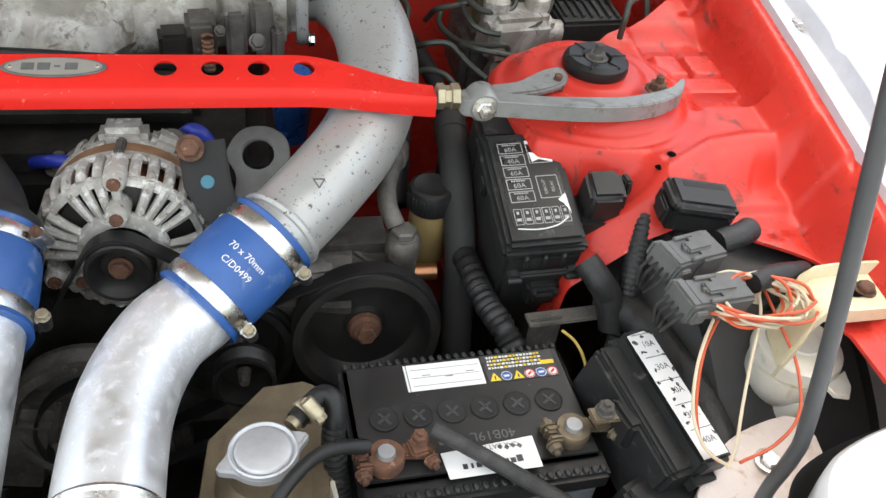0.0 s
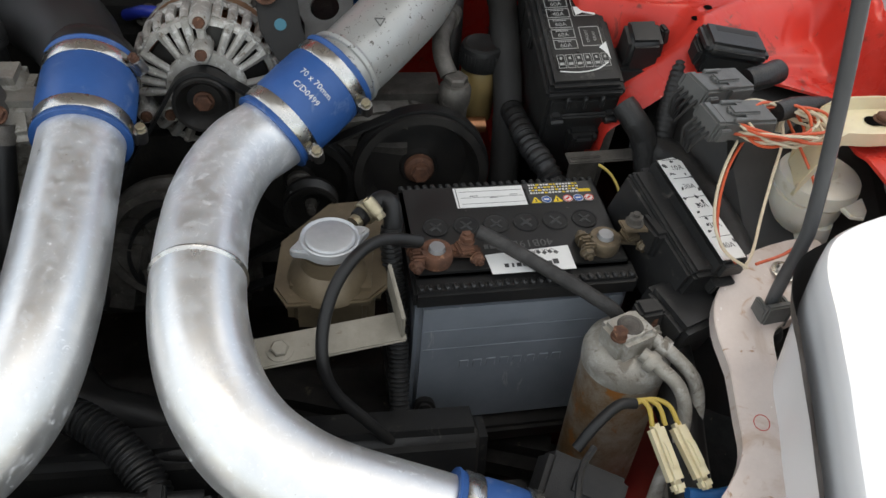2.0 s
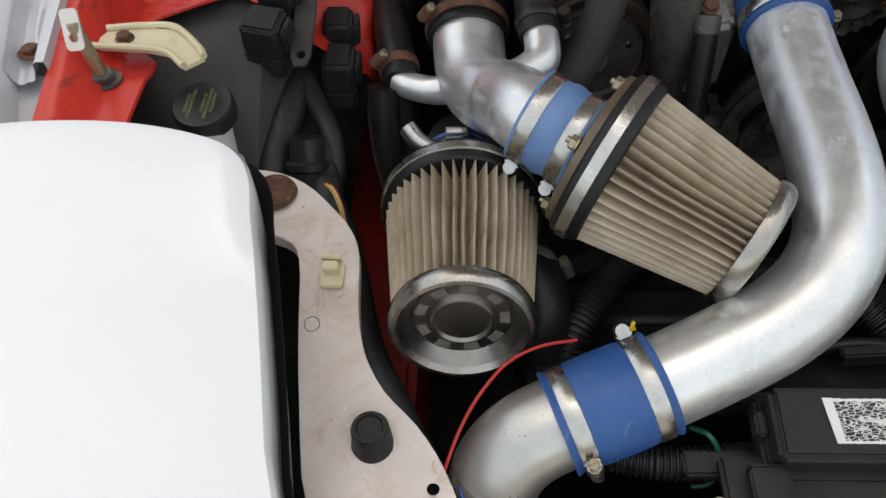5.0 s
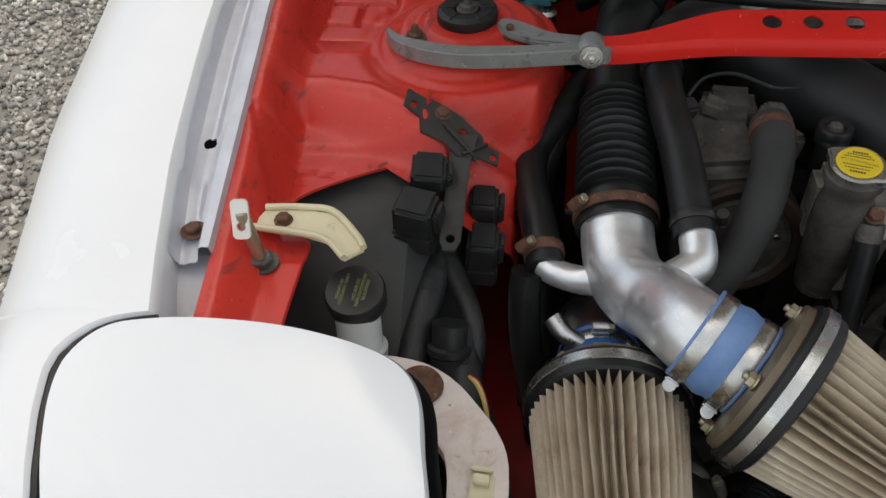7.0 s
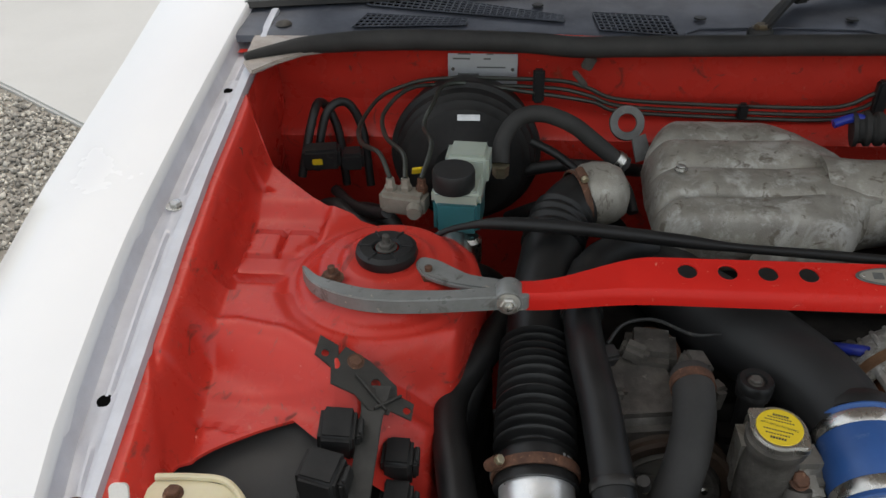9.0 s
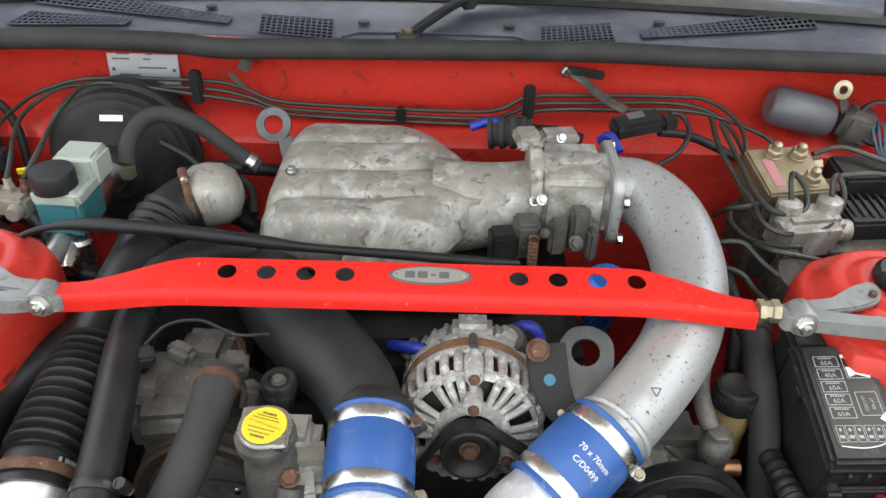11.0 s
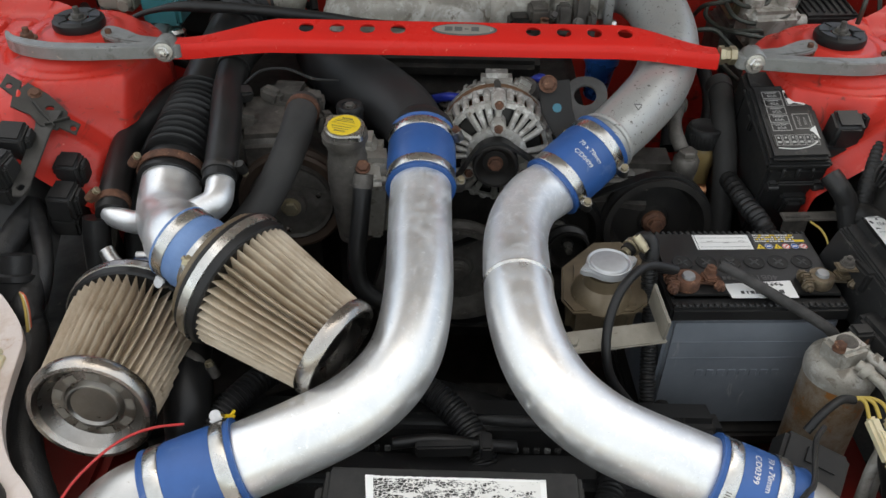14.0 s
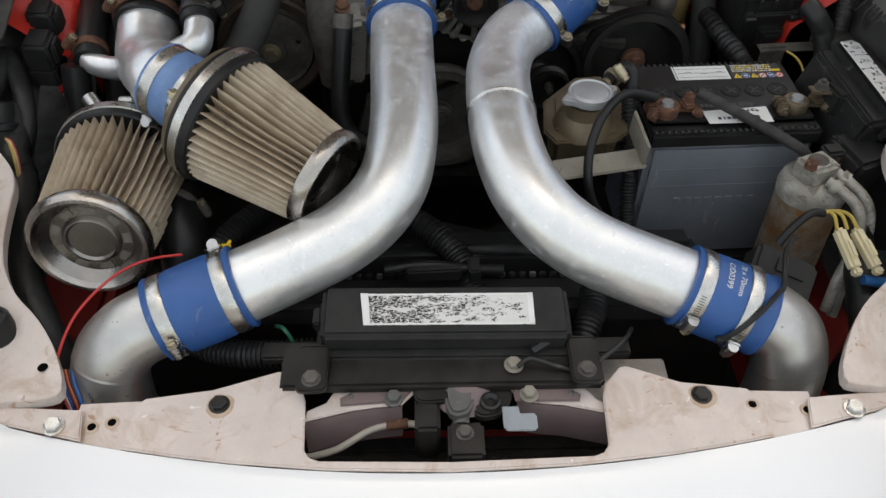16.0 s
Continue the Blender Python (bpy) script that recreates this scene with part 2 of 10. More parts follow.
GREYPAINT = surface("grey_painted_pipe", (0.42, 0.42, 0.405), (0.345, 0.343, 0.325), 0.36, 0.35, 800, 12, 0.8, 0.06, 0.08, 0.05, (0.10, 0.092, 0.08), 190, 0.605, edge=0.02)
ELBOW = surface("stained_elbow_aluminium", (0.62, 0.61, 0.59), (0.46, 0.45, 0.43), 0.34, 0.85, 900, 20, 0.8, 0.08, 0.10, spots=(0.24, 0.19, 0.14), spot_scale=120, spot_at=0.64, edge=0.05)
ARM = surface("grey_cast_arm", (0.27, 0.275, 0.265), (0.19, 0.195, 0.185), 0.36, 0.2, 700, 40, 0.7, 0.06, 0.1, spots=(0.55, 0.45, 0.33), spot_scale=90, spot_at=0.70)
CAST = surface("oxidised_cast_aluminium", (0.40, 0.378, 0.33), (0.25, 0.232, 0.20), 0.50, 0.3, 700, 22, 0.9, 0.4, 0.12, spots=(0.60, 0.585, 0.545), spot_scale=34, spot_at=0.52, edge=0.20)
CAST_DARK = surface("grimy_cast_metal", (0.15, 0.137, 0.12), (0.060, 0.054, 0.048), 0.60, 0.25, 600, 35, 0.9, 0.4, 0.12, spots=(0.24, 0.22, 0.195), spot_scale=60, spot_at=0.62, edge=0.1)
EYESTEEL = surface("dull_grey_steel", (0.15, 0.15, 0.145), (0.10, 0.098, 0.092), 0.5, 0.3, 700, 40, 0.8, 0.15, 0.1, spots=(0.24, 0.22, 0.19), spot_scale=80, spot_at=0.66)
DULLZINC = surface("dull_zinc_plate", (0.33, 0.305, 0.255), (0.24, 0.22, 0.18), 0.58, 0.25, 800, 40, 0.8, 0.1, 0.1, spots=(0.16, 0.12, 0.08), spot_scale=60, spot_at=0.66)
STATOR = surface("rusty_laminations", (0.30, 0.165, 0.085), (0.20, 0.10, 0.05), 0.7, 0.1, 900, 60, 0.9, 0.4, 0.1)
STEEL = surface("bright_steel", (0.66, 0.65, 0.62), (0.46, 0.45, 0.42), 0.28, 1.0, 900, 60, 0.7, 0.08, 0.1)
ZINC = surface("yellow_zinc_steel", (0.50, 0.44, 0.30), (0.33, 0.28, 0.19), 0.42, 0.8, 800, 60, 0.8, 0.12, 0.12, spots=(0.25, 0.12, 0.06), spot_scale=90, spot_at=0.66)
RUST = surface("rusted_steel", (0.17, 0.075, 0.040), (0.08, 0.038, 0.024), 0.75, 0.15, 900, 90, 0.9, 0.5, 0.1, spots=(0.27, 0.14, 0.08), spot_scale=160, spot_at=0.6)
BLUE = surface("blue_silicone", (0.030, 0.105, 0.33), (0.022, 0.080, 0.25), 0.44, 0, 900, 22, 0.8, 0.10, 0.08)
BLUE_PALE = surface("faded_blue_silicone", (0.17, 0.28, 0.50), (0.10, 0.19, 0.40), 0.5, 0, 900, 40, 0.8, 0.1, 0.08)
RUBBER = surface("black_rubber", (0.0078, 0.0078, 0.0082), (0.0175, 0.0172, 0.0168), 0.42, 0, 700, 26, 0.8, 0.14, 0.10, gloss=0.34)
RUBBER_WORN = surface("dusty_black_rubber", (0.026, 0.0255, 0.025), (0.052, 0.050, 0.048), 0.66, 0, 700, 18, 0.8, 0.2, 0.1, gloss=0.22)
PLASTIC = surface("black_plastic", (0.013, 0.013, 0.0137), (0.025, 0.025, 0.0245), 0.42, 0, 1200, 24, 0.8, 0.12, 0.1, gloss=0.35)
PLASTIC_DULL = surface("dusty_black_plastic", (0.015, 0.015, 0.0155), (0.034, 0.033, 0.0315), 0.54, 0, 900, 30, 0.8, 0.14, 0.1, gloss=0.2)
GREYPLASTIC = surface("grey_connector_plastic", (0.125, 0.125, 0.12), (0.085, 0.085, 0.08), 0.5, 0, 900, 40, 0.8, 0.1, 0.1)
LINER = surface("dusty_liner_plastic", (0.034, 0.034, 0.034), (0.060, 0.058, 0.055), 0.6, 0, 900, 12, 0.8, 0.12, 0.1, gloss=0.3)
COWL = surface("weathered_cowl_plastic", (0.076, 0.084, 0.106), (0.050, 0.055, 0.070), 0.44, 0, 900, 14, 0.8, 0.12, 0.1)
IVORY = surface("ivory_plastic", (0.70, 0.63, 0.44), (0.60, 0.52, 0.33), 0.42, 0, 700, 20, 0.7, 0.04, 0.1, sss=0.25)
MILKY = surface("milky_plastic", (0.80, 0.775, 0.69), (0.68, 0.63, 0.52), 0.42, 0, 700, 24, 0.7, 0.05, 0.1, sss=0.3)
PAPER = surface("filter_paper", (0.63, 0.545, 0.425), (0.40, 0.315, 0.22), 0.9, 0, 900, 34, 0.75, 0.25, 0.05)
BATTERY = surface("grey_battery_case", (0.215, 0.235, 0.265), (0.16, 0.178, 0.20), 0.36, 0, 700, 16, 0.7, 0.03, 0.08)
LABEL = surface("white_label", (0.78, 0.78, 0.76), (0.68, 0.68, 0.66), 0.45, 0, 500, 30, 0.6, 0.02, 0.08)
INK = surface("black_ink", (0.03, 0.03, 0.03), (0.06, 0.06, 0.06), 0.5, 0, 500, 40, 0.6, 0.0, 0.05)
# Near-black without gloss: the shade inside openings, put into the colour.
HOLE = surface("painted_hole_shade", (0.004, 0.004, 0.004), (0.006, 0.006, 0.006), 1.0, 0, 500, 40, 0.5, 0, 0.0, gloss=0.0)
YELLOW = surface("yellow_label", (0.80, 0.58, 0.03), (0.72, 0.50, 0.03), 0.4, 0, 500, 30, 0.5, 0.02, 0.06)
ENGINE = surface("dark_engine_metal", (0.044, 0.040, 0.036), (0.018, 0.017, 0.016), 0.62, 0.3, 500, 22, 0.9, 0.4, 0.14, spots=(0.11, 0.09, 0.07), spot_scale=40, spot_at=0.64, gloss=0.3)
BLACKPAINT = surface("black_painted_steel", (0.012, 0.012, 0.012), (0.028, 0.025, 0.022), 0.42, 0.2, 800, 40, 0.8, 0.1, 0.1, spots=(0.16, 0.09, 0.05), spot_scale=90, spot_at=0.69)
COPPER = surface("copper_winding", (0.40, 0.16, 0.075), (0.20, 0.075, 0.04), 0.4, 0.8, 1500, 60, 0.8, 0.5, 0.1)
GRAVEL = surface("gravel_stone", (0.33, 0.305, 0.265), (0.19, 0.178, 0.158), 0.85, 0, 300, 9, 0.9, 0.3, 0.06)
CONCRETE = surface("pale_concrete", (0.52, 0.52, 0.51), (0.44, 0.44, 0.43), 0.85, 0, 60, 1.2, 0.6, 0.1, 0.06)


def worn(m, colour, scale, at, edge, metal=None, rough=None, warp=0.6, relief=0.0, shift=(0, 0, 0), stretch=(1, 1, 1), towards=None):
    """Lays one more layer of stains, oxide or dirt with a shape of its own over a material, on wish thicker towards one end of the thing."""
    N, L = m.node_tree.nodes, m.node_tree.links
    bsdf = N["Principled BSDF"]
    co, mapping, n, cut = N.new("ShaderNodeTexCoord"), N.new("ShaderNodeMapping"), N.new("ShaderNodeTexNoise"), N.new("ShaderNodeMapRange")
    mapping.inputs["Location"].default_value, mapping.inputs["Scale"].default_value = shift, stretch
    n.inputs["Scale"].default_value, n.inputs["Detail"].default_value, n.inputs["Roughness"].default_value, n.inputs["Distortion"].default_value = scale, 5, 0.66, warp
    cut.inputs[1].default_value, cut.inputs[2].default_value = at, at + edge
    L.new(co.outputs["Object"], mapping.inputs["Vector"])
    L.new(mapping.outputs[0], n.inputs["Vector"])
    L.new(n.outputs["Fac"], cut.inputs[0])
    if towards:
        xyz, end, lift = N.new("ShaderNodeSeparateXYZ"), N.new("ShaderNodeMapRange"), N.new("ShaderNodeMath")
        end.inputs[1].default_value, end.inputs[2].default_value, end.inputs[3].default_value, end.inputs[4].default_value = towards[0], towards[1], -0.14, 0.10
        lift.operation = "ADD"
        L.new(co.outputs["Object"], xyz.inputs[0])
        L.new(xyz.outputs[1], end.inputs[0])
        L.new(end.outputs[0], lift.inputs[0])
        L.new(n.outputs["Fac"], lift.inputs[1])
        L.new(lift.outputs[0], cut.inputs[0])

    def over(name, kind, value):
        socket = bsdf.inputs[name]
        mix = N.new("ShaderNodeMix")
        mix.data_type = kind
        k = (("A", "B") if kind == "RGBA" else (2, 3))
        if socket.is_linked:
            L.new(socket.links[0].from_socket, mix.inputs[k[0]])
        else:
            mix.inputs[k[0]].default_value = socket.default_value
        mix.inputs[k[1]].default_value = value
        L.new(cut.outputs[0], mix.inputs["Factor"] if kind == "RGBA" else mix.inputs[0])
        L.new(mix.outputs["Result"] if kind == "RGBA" else mix.outputs[0], socket)

    over("Base Color", "RGBA", (*colour, 1))
    if metal is not None:
        over("Metallic", "FLOAT", metal)
    if rough is not None:
        over("Roughness", "FLOAT", rough)
    if relief:
        b = N.new("ShaderNodeBump")
        b.inputs["Strength"].default_value, b.inputs["Distance"].default_value = 1.0, relief
        soft_noise = N.new("ShaderNodeTexNoise")
        soft_noise.inputs["Scale"].default_value, soft_noise.inputs["Detail"].default_value, soft_noise.inputs["Distortion"].default_value = scale, 0.6, warp
        L.new(mapping.outputs[0], soft_noise.inputs["Vector"])
        L.new(soft_noise.outputs["Fac"], b.inputs["Height"])
        if bsdf.inputs["Normal"].is_linked:
            L.new(bsdf.inputs["Normal"].links[0].from_socket, b.inputs["Normal"])
        L.new(b.outputs[0], bsdf.inputs["Normal"])


worn(ALU, (0.74, 0.75, 0.755), 16, 0.45, 0.22, 0.74, 0.42, 1.4)
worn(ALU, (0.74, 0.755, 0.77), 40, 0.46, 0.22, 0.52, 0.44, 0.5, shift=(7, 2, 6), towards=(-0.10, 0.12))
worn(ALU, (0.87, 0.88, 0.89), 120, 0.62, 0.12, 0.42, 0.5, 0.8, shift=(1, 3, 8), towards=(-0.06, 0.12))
worn(ALU, (0.85, 0.86, 0.865), 80, 0.56, 0.12, 0.60, 0.48, 1.6, shift=(3, 1, 5))
worn(ALU, (0.66, 0.67, 0.68), 60, 0.61, 0.14, 0.80, 0.40, 1.2, shift=(9, 4, 2), stretch=(1, 0.5, 1))
worn(ALU, (0.93, 0.935, 0.94), 150, 0.62, 0.05, 0.42, 0.5, 1.8, shift=(2, 8, 4))
worn(ALU, (0.94, 0.945, 0.95), 210, 0.635, 0.03, 0.28, 0.55, 1.0, shift=(4, 2, 1))
worn(ALU, (0.46, 0.41, 0.34), 260, 0.69, 0.03, 0.6, 0.5, 0.4, shift=(1, 7, 3))
worn(RED, (0.20, 0.028, 0.02), 24, 0.60, 0.07, None, 0.5, 1.6, 0.0012, (2, 5, 1), (1, 0.5, 1))
worn(RED, (0.58, 0.036, 0.025), 7, 0.50, 0.20, None, 0.36, 0.8, 0.010, (5, 5, 5), (1, 0.7, 1.0))
worn(RED, (0.66, 0.19, 0.14), 120, 0.685, 0.03, None, 0.6, 0.5, shift=(7, 1, 2))
worn(RED, (0.13, 0.06, 0.045), 60, 0.66, 0.05, None, 0.6, 0.9, shift=(3, 9, 4))
worn(CAST, (0.46, 0.445, 0.41), 16, 0.54, 0.10, 0.2, 0.6, 0.9, 0.0006)
worn(CAST, (0.17, 0.148, 0.120), 55, 0.575, 0.08, 0.2, 0.6, 0.9, shift=(5, 3, 2))
worn(PAPER, (0.20, 0.155, 0.105), 26, 0.60, 0.16, None, None, 0.8)
worn(PRIMER, (0.50, 0.385, 0.31), 15, 0.53, 0.16, None, 0.42, 1.2, shift=(8, 3, 1))
worn(PRIMER, (0.46, 0.30, 0.20), 26, 0.62, 0.10, None, 0.5, 1.4, shift=(4, 4, 4))
worn(PRIMER, (0.40, 0.25, 0.16), 48, 0.645, 0.05, None, 0.5, 1.0)
worn(PRIMER, (0.78, 0.74, 0.71), 90, 0.66, 0.04, None, 0.5, 0.6, shift=(6, 2, 9))
worn(PLASTIC, (0.075, 0.070, 0.063), 70, 0.61, 0.10, None, 0.7, 1.0)
worn(BLUE, (0.12, 0.18, 0.34), 44, 0.60, 0.12, None, 0.6, 0.8)
worn(COWL, (0.15, 0.155, 0.17), 20, 0.60, 0.12, None, 0.7, 1.0)
worn(IVORY, (0.42, 0.33, 0.20), 38, 0.63, 0.10, None, 0.5, 0.9)
worn(MILKY, (0.50, 0.42, 0.28), 30, 0.60, 0.14, None, 0.5, 0.9)
worn(BATTERY, (0.30, 0.31, 0.32), 60, 0.63, 0.05, None, 0.6, 1.0, stretch=(1, 1, 0.25))
worn(GREYPAINT, (0.36, 0.35, 0.32), 24, 0.60, 0.12, None, 0.5, 1.0)
worn(ARM, (0.11, 0.10, 0.09), 38, 0.56, 0.12, None, 0.5, 1.0)
worn(ARM, (0.52, 0.44, 0.35), 130, 0.66, 0.03, None, 0.5, 0.8, shift=(5, 1, 2))
worn(RED_BAR, (0.74, 0.20, 0.15), 95, 0.66, 0.04, None, 0.5, 0.8)

# ---- the ground and the car's body ----
ground = single("ground", merge(sheet([[(x * 60 - 600 if abs(x - 10) > 0 else 0, y * 60 - 600, 0) for x in range(21)] for y in range(21)])), GRAVEL, "grey and buff gravel yard under the car", "ground", kind="structure")
slab_bm = prism(pose(0, 0, -0.05), [(-2.32, 2.78), (-1.72, 2.36), (-0.6, 1.75), (4, -0.5), (12, 8), (4, 14), (-9, 12), (-9, 7.2)], 0.07, 0.01)
single("concrete_slab", slab_bm, CONCRETE, "pale smooth concrete slab beside the gravel", "slab", kind="structure")
rng = random.Random(4)
pv, pf = [], []
unit = [(1, 0, 0), (-1, 0, 0), (0, 1, 0), (0, -1, 0), (0, 0, 1), (0, 0, -1)]
tri_idx = [(0, 2, 4), (2, 1, 4), (1, 3, 4), (3, 0, 4), (2, 0, 5), (1, 2, 5), (3, 1, 5), (0, 3, 5)]
for k in range(30000):
    x, y = rng.uniform(-2.7, -0.75), rng.uniform(0.1, 3.3)
    if y > 2.78 + (x + 2.32) * -0.70 - 0.01 and x > -2.35 or (x <= -2.35 and y > 2.75 + (-2.35 - x) * 0.65):
        continue
    if rng.random() > soft((x + 2.7) / 0.5) * soft((y - 0.1) / 0.4) * soft((3.3 - y) / 0.4):
        continue
    s = rng.choice((0.005, 0.007, 0.0095, 0.013)) * rng.uniform(0.7, 1.4)
    e = Euler((rng.uniform(0, 6), rng.uniform(0, 6), rng.uniform(0, 6))).to_matrix()
    b = len(pv)
    for u in unit:
        q = e @ Vector((u[0] * s * rng.uniform(0.8, 1.3), u[1] * s * rng.uniform(0.6, 1.0), u[2] * s * rng.uniform(0.5, 0.9)))
        pv.append((x + q.x, y + q.y, max(q.z, -0.004) + s * 0.35))
    pf += [(b + i, b + j, b + l) for i, j, l in tri_idx]
me = bpy.data.meshes.new("gravel_stones")
me.from_pydata(pv, [], pf)
STONE = surface("loose_stone", (0.62, 0.585, 0.515), (0.38, 0.36, 0.325), 0.85, 0, 300, 30, 0.9, 0.2, 0.06)
isl = STONE.node_tree.nodes.new("ShaderNodeNewGeometry")
hsv = STONE.node_tree.nodes.new("ShaderNodeMapRange")
hsv.inputs[3].default_value, hsv.inputs[4].default_value = 0.35, 1.35
STONE.node_tree.links.new(isl.outputs["Random Per Island"], hsv.inputs[0])
mul = STONE.node_tree.nodes.new("ShaderNodeVectorMath")
mul.operation = "SCALE"
pb = STONE.node_tree.nodes["Principled BSDF"]
src = pb.inputs["Base Color"].links[0].from_socket
STONE.node_tree.links.new(src, mul.inputs[0])
STONE.node_tree.links.new(hsv.outputs[0], mul.inputs["Scale"])
STONE.node_tree.links.new(mul.outputs[0], pb.inputs["Base Color"])
me.materials.append(STONE)
for p_ in me.polygons:
    p_.use_smooth = True
tagged(new("gravel_stones", me), "loose buff and grey gravel stones", "gravel", kind="stuff")

car = thing("car_body", (0, 0.5, 0.2), "white repainted sports car body with a red engine bay", "car")


def lip(y):
    """Inner edge of the left wing: x, z at y."""
    return table(y, [(0.10, -0.668), (0.247, -0.6775), (0.297, -0.690), (0.407, -0.713), (0.56, -0.733), (0.65, -0.741), (0.85, -0.748), (1.15, -0.753), (1.5, -0.78)]), 0.772 + 0.135 * (y - 0.25)


def rim(y):
    """Edge of the red inner panel: x, z at y."""
    return table(y, [(0.2, -0.648), (0.32, -0.655), (0.46, -0.668), (0.633, -0.684), (0.746, -0.692), (1.1, -0.706)]), 0.762 + 0.135 * (y - 0.25)


def wing(side):
    rows = []
    ys = [-0.30 + 0.05 * i for i in range(8)] + [0.09 + 0.012 * i for i in range(9)] + [0.196, 0.203, 0.210, 0.216, 0.222, 0.228, 0.233, 0.237, 0.240, 0.2425, 0.2445, 0.246, 0.2475] + [0.256 + 0.0465 * i for i in range(33)]
    for y in ys:
        zl = table(y, [(-0.35, 0.50), (-0.1, 0.655), (0.0, 0.700), (0.12, 0.755), (0.20, 0.768), (0.25, 0.7735), (1.75, 0.772 + 0.135 * 1.5)])
        xl = lip(y)[0] if y > 0.247 else table(y, [(-0.3, -0.660), (-0.05, -0.690), (0.05, -0.702), (0.113, -0.7165), (0.136, -0.7240), (0.166, -0.7330), (0.195, -0.7380), (0.210, -0.7365), (0.222, -0.7300), (0.232, -0.7210), (0.239, -0.7100), (0.2435, -0.6970), (0.2465, -0.6830)])
        xo = table(y, [(-0.3, -0.705), (0.0, -0.775), (0.25, -0.836), (0.45, -0.878), (0.7, -0.904), (1.0, -0.920), (1.35, -0.944), (1.7, -0.955)])
        prof = [(xl + 0.006, zl - 0.090), (xl + 0.002, zl - 0.012), (xl, zl - 0.003), (xl - 0.003, zl), (lerp(xl, xo + 0.03, 0.35), zl + 0.001), (lerp(xl, xo + 0.03, 0.7), zl - 0.003), (xo + 0.026, zl - 0.018), (xo + 0.009, zl - 0.045), (xo, zl - 0.09), (xo - 0.006, zl - 0.2), (xo + 0.02, 0.30)]
        rows.append([(side * -x, y, z) for x, z in prof])
    part("wing", sheet(rows), WHITE, car, "glossy white painted front wing")
    # Black strip added so that the gap round the lid stays dark.
    edge = [r[2] for r in rows if 0.08 < r[2][1] < 0.2478]
    part("headlamp_gap_strip", tube([(p[0] - side * 0.0030, p[1] - 0.0015, p[2] - 0.004) for p in edge], 0.0034, 8, 3), RUBBER, car, "thin black strip darkening the gap round the headlamp")
    # gutter under the edge of the bonnet
    rows = []
    for i in range(150):
        y = 0.314 + 0.823 * i / 149
        xl, zl = lip(y)
        xr, zr = rim(y)
        step = max(soft((y - a) / 0.008) * soft((b - y) / 0.008) for a, b in ((0.394, 0.456), (0.655, 0.725), (0.905, 0.965)))
        ridge, bead = 0.0045 * step, 0.0035 * (1 - step) * soft((y - 0.35) / 0.02)
        prof = [(xl + 0.002, zl - 0.010), (xl + 0.004, zl - 0.022), (xl + 0.007, zl - 0.027), (lerp(xl, xr, 0.26), zr - 0.018 + ridge), (lerp(xl, xr, 0.36), zr - 0.016 + ridge), (lerp(xl, xr, 0.40), zr - 0.015 + ridge + bead), (lerp(xl, xr, 0.45), zr - 0.015 + ridge + bead), (lerp(xl, xr, 0.50), zr - 0.015 + ridge), (lerp(xl, xr, 0.60), zr - 0.013 + ridge), (lerp(xl, xr, 0.68), zr - 0.004), (lerp(xl, xr, 0.72), zr + 0.002), (lerp(xl, xr, 0.80), zr + 0.004), (xr - 0.002, zr + 0.004), (xr + 0.001, zr - 0.012)]
        rows.append([(side * -x, y, z) for x, z in prof])
    part("hinge_support", sheet([[(side * -x, y, z) for x, y, z in row] for row in (((-0.700, 0.330, 0.752), (-0.680, 0.330, 0.750), (-0.655, 0.330, 0.748), (-0.640, 0.330, 0.742)), ((-0.690, 0.290, 0.742), (-0.676, 0.290, 0.732), (-0.660, 0.290, 0.738), (-0.644, 0.290, 0.738)), ((-0.684, 0.262, 0.735), (-0.672, 0.262, 0.722), (-0.662, 0.262, 0.735), (-0.642, 0.262, 0.735)), ((-0.684, 0.235, 0.728), (-0.670, 0.235, 0.712), (-0.660, 0.235, 0.730), (-0.640, 0.235, 0.732)))], 0.002), GUTTER, car, "pale grey support panel below the wing corner")
    gut = part("gutter", sheet(rows), GUTTER, car, "pale lilac-white gutter with bolts and holes")
    for y, kind in ((0.443, "hole"), (0.70, "bolt"), (0.935, "hole"), (0.343, "bolt")):
        xr, zr = rim(y)
        xl, zl = lip(y)
        m = pose(side * -(lerp(xl, xr, 0.42)), y, zr - 0.0112)
        if kind == "hole":
            part("hole", lathe(m, [(0, 0.0012), (0.0062, 0.0012), (0.0068, 0.0004), (0.0068, -0.004)], 20), HOLE, gut)
        else:
            part("bolt", hexbolt(m, 0.0065, 0.006, 1.7), STEEL if y > 0.5 else RUST, gut, "rust-stained hexagon bolt")
    return gut


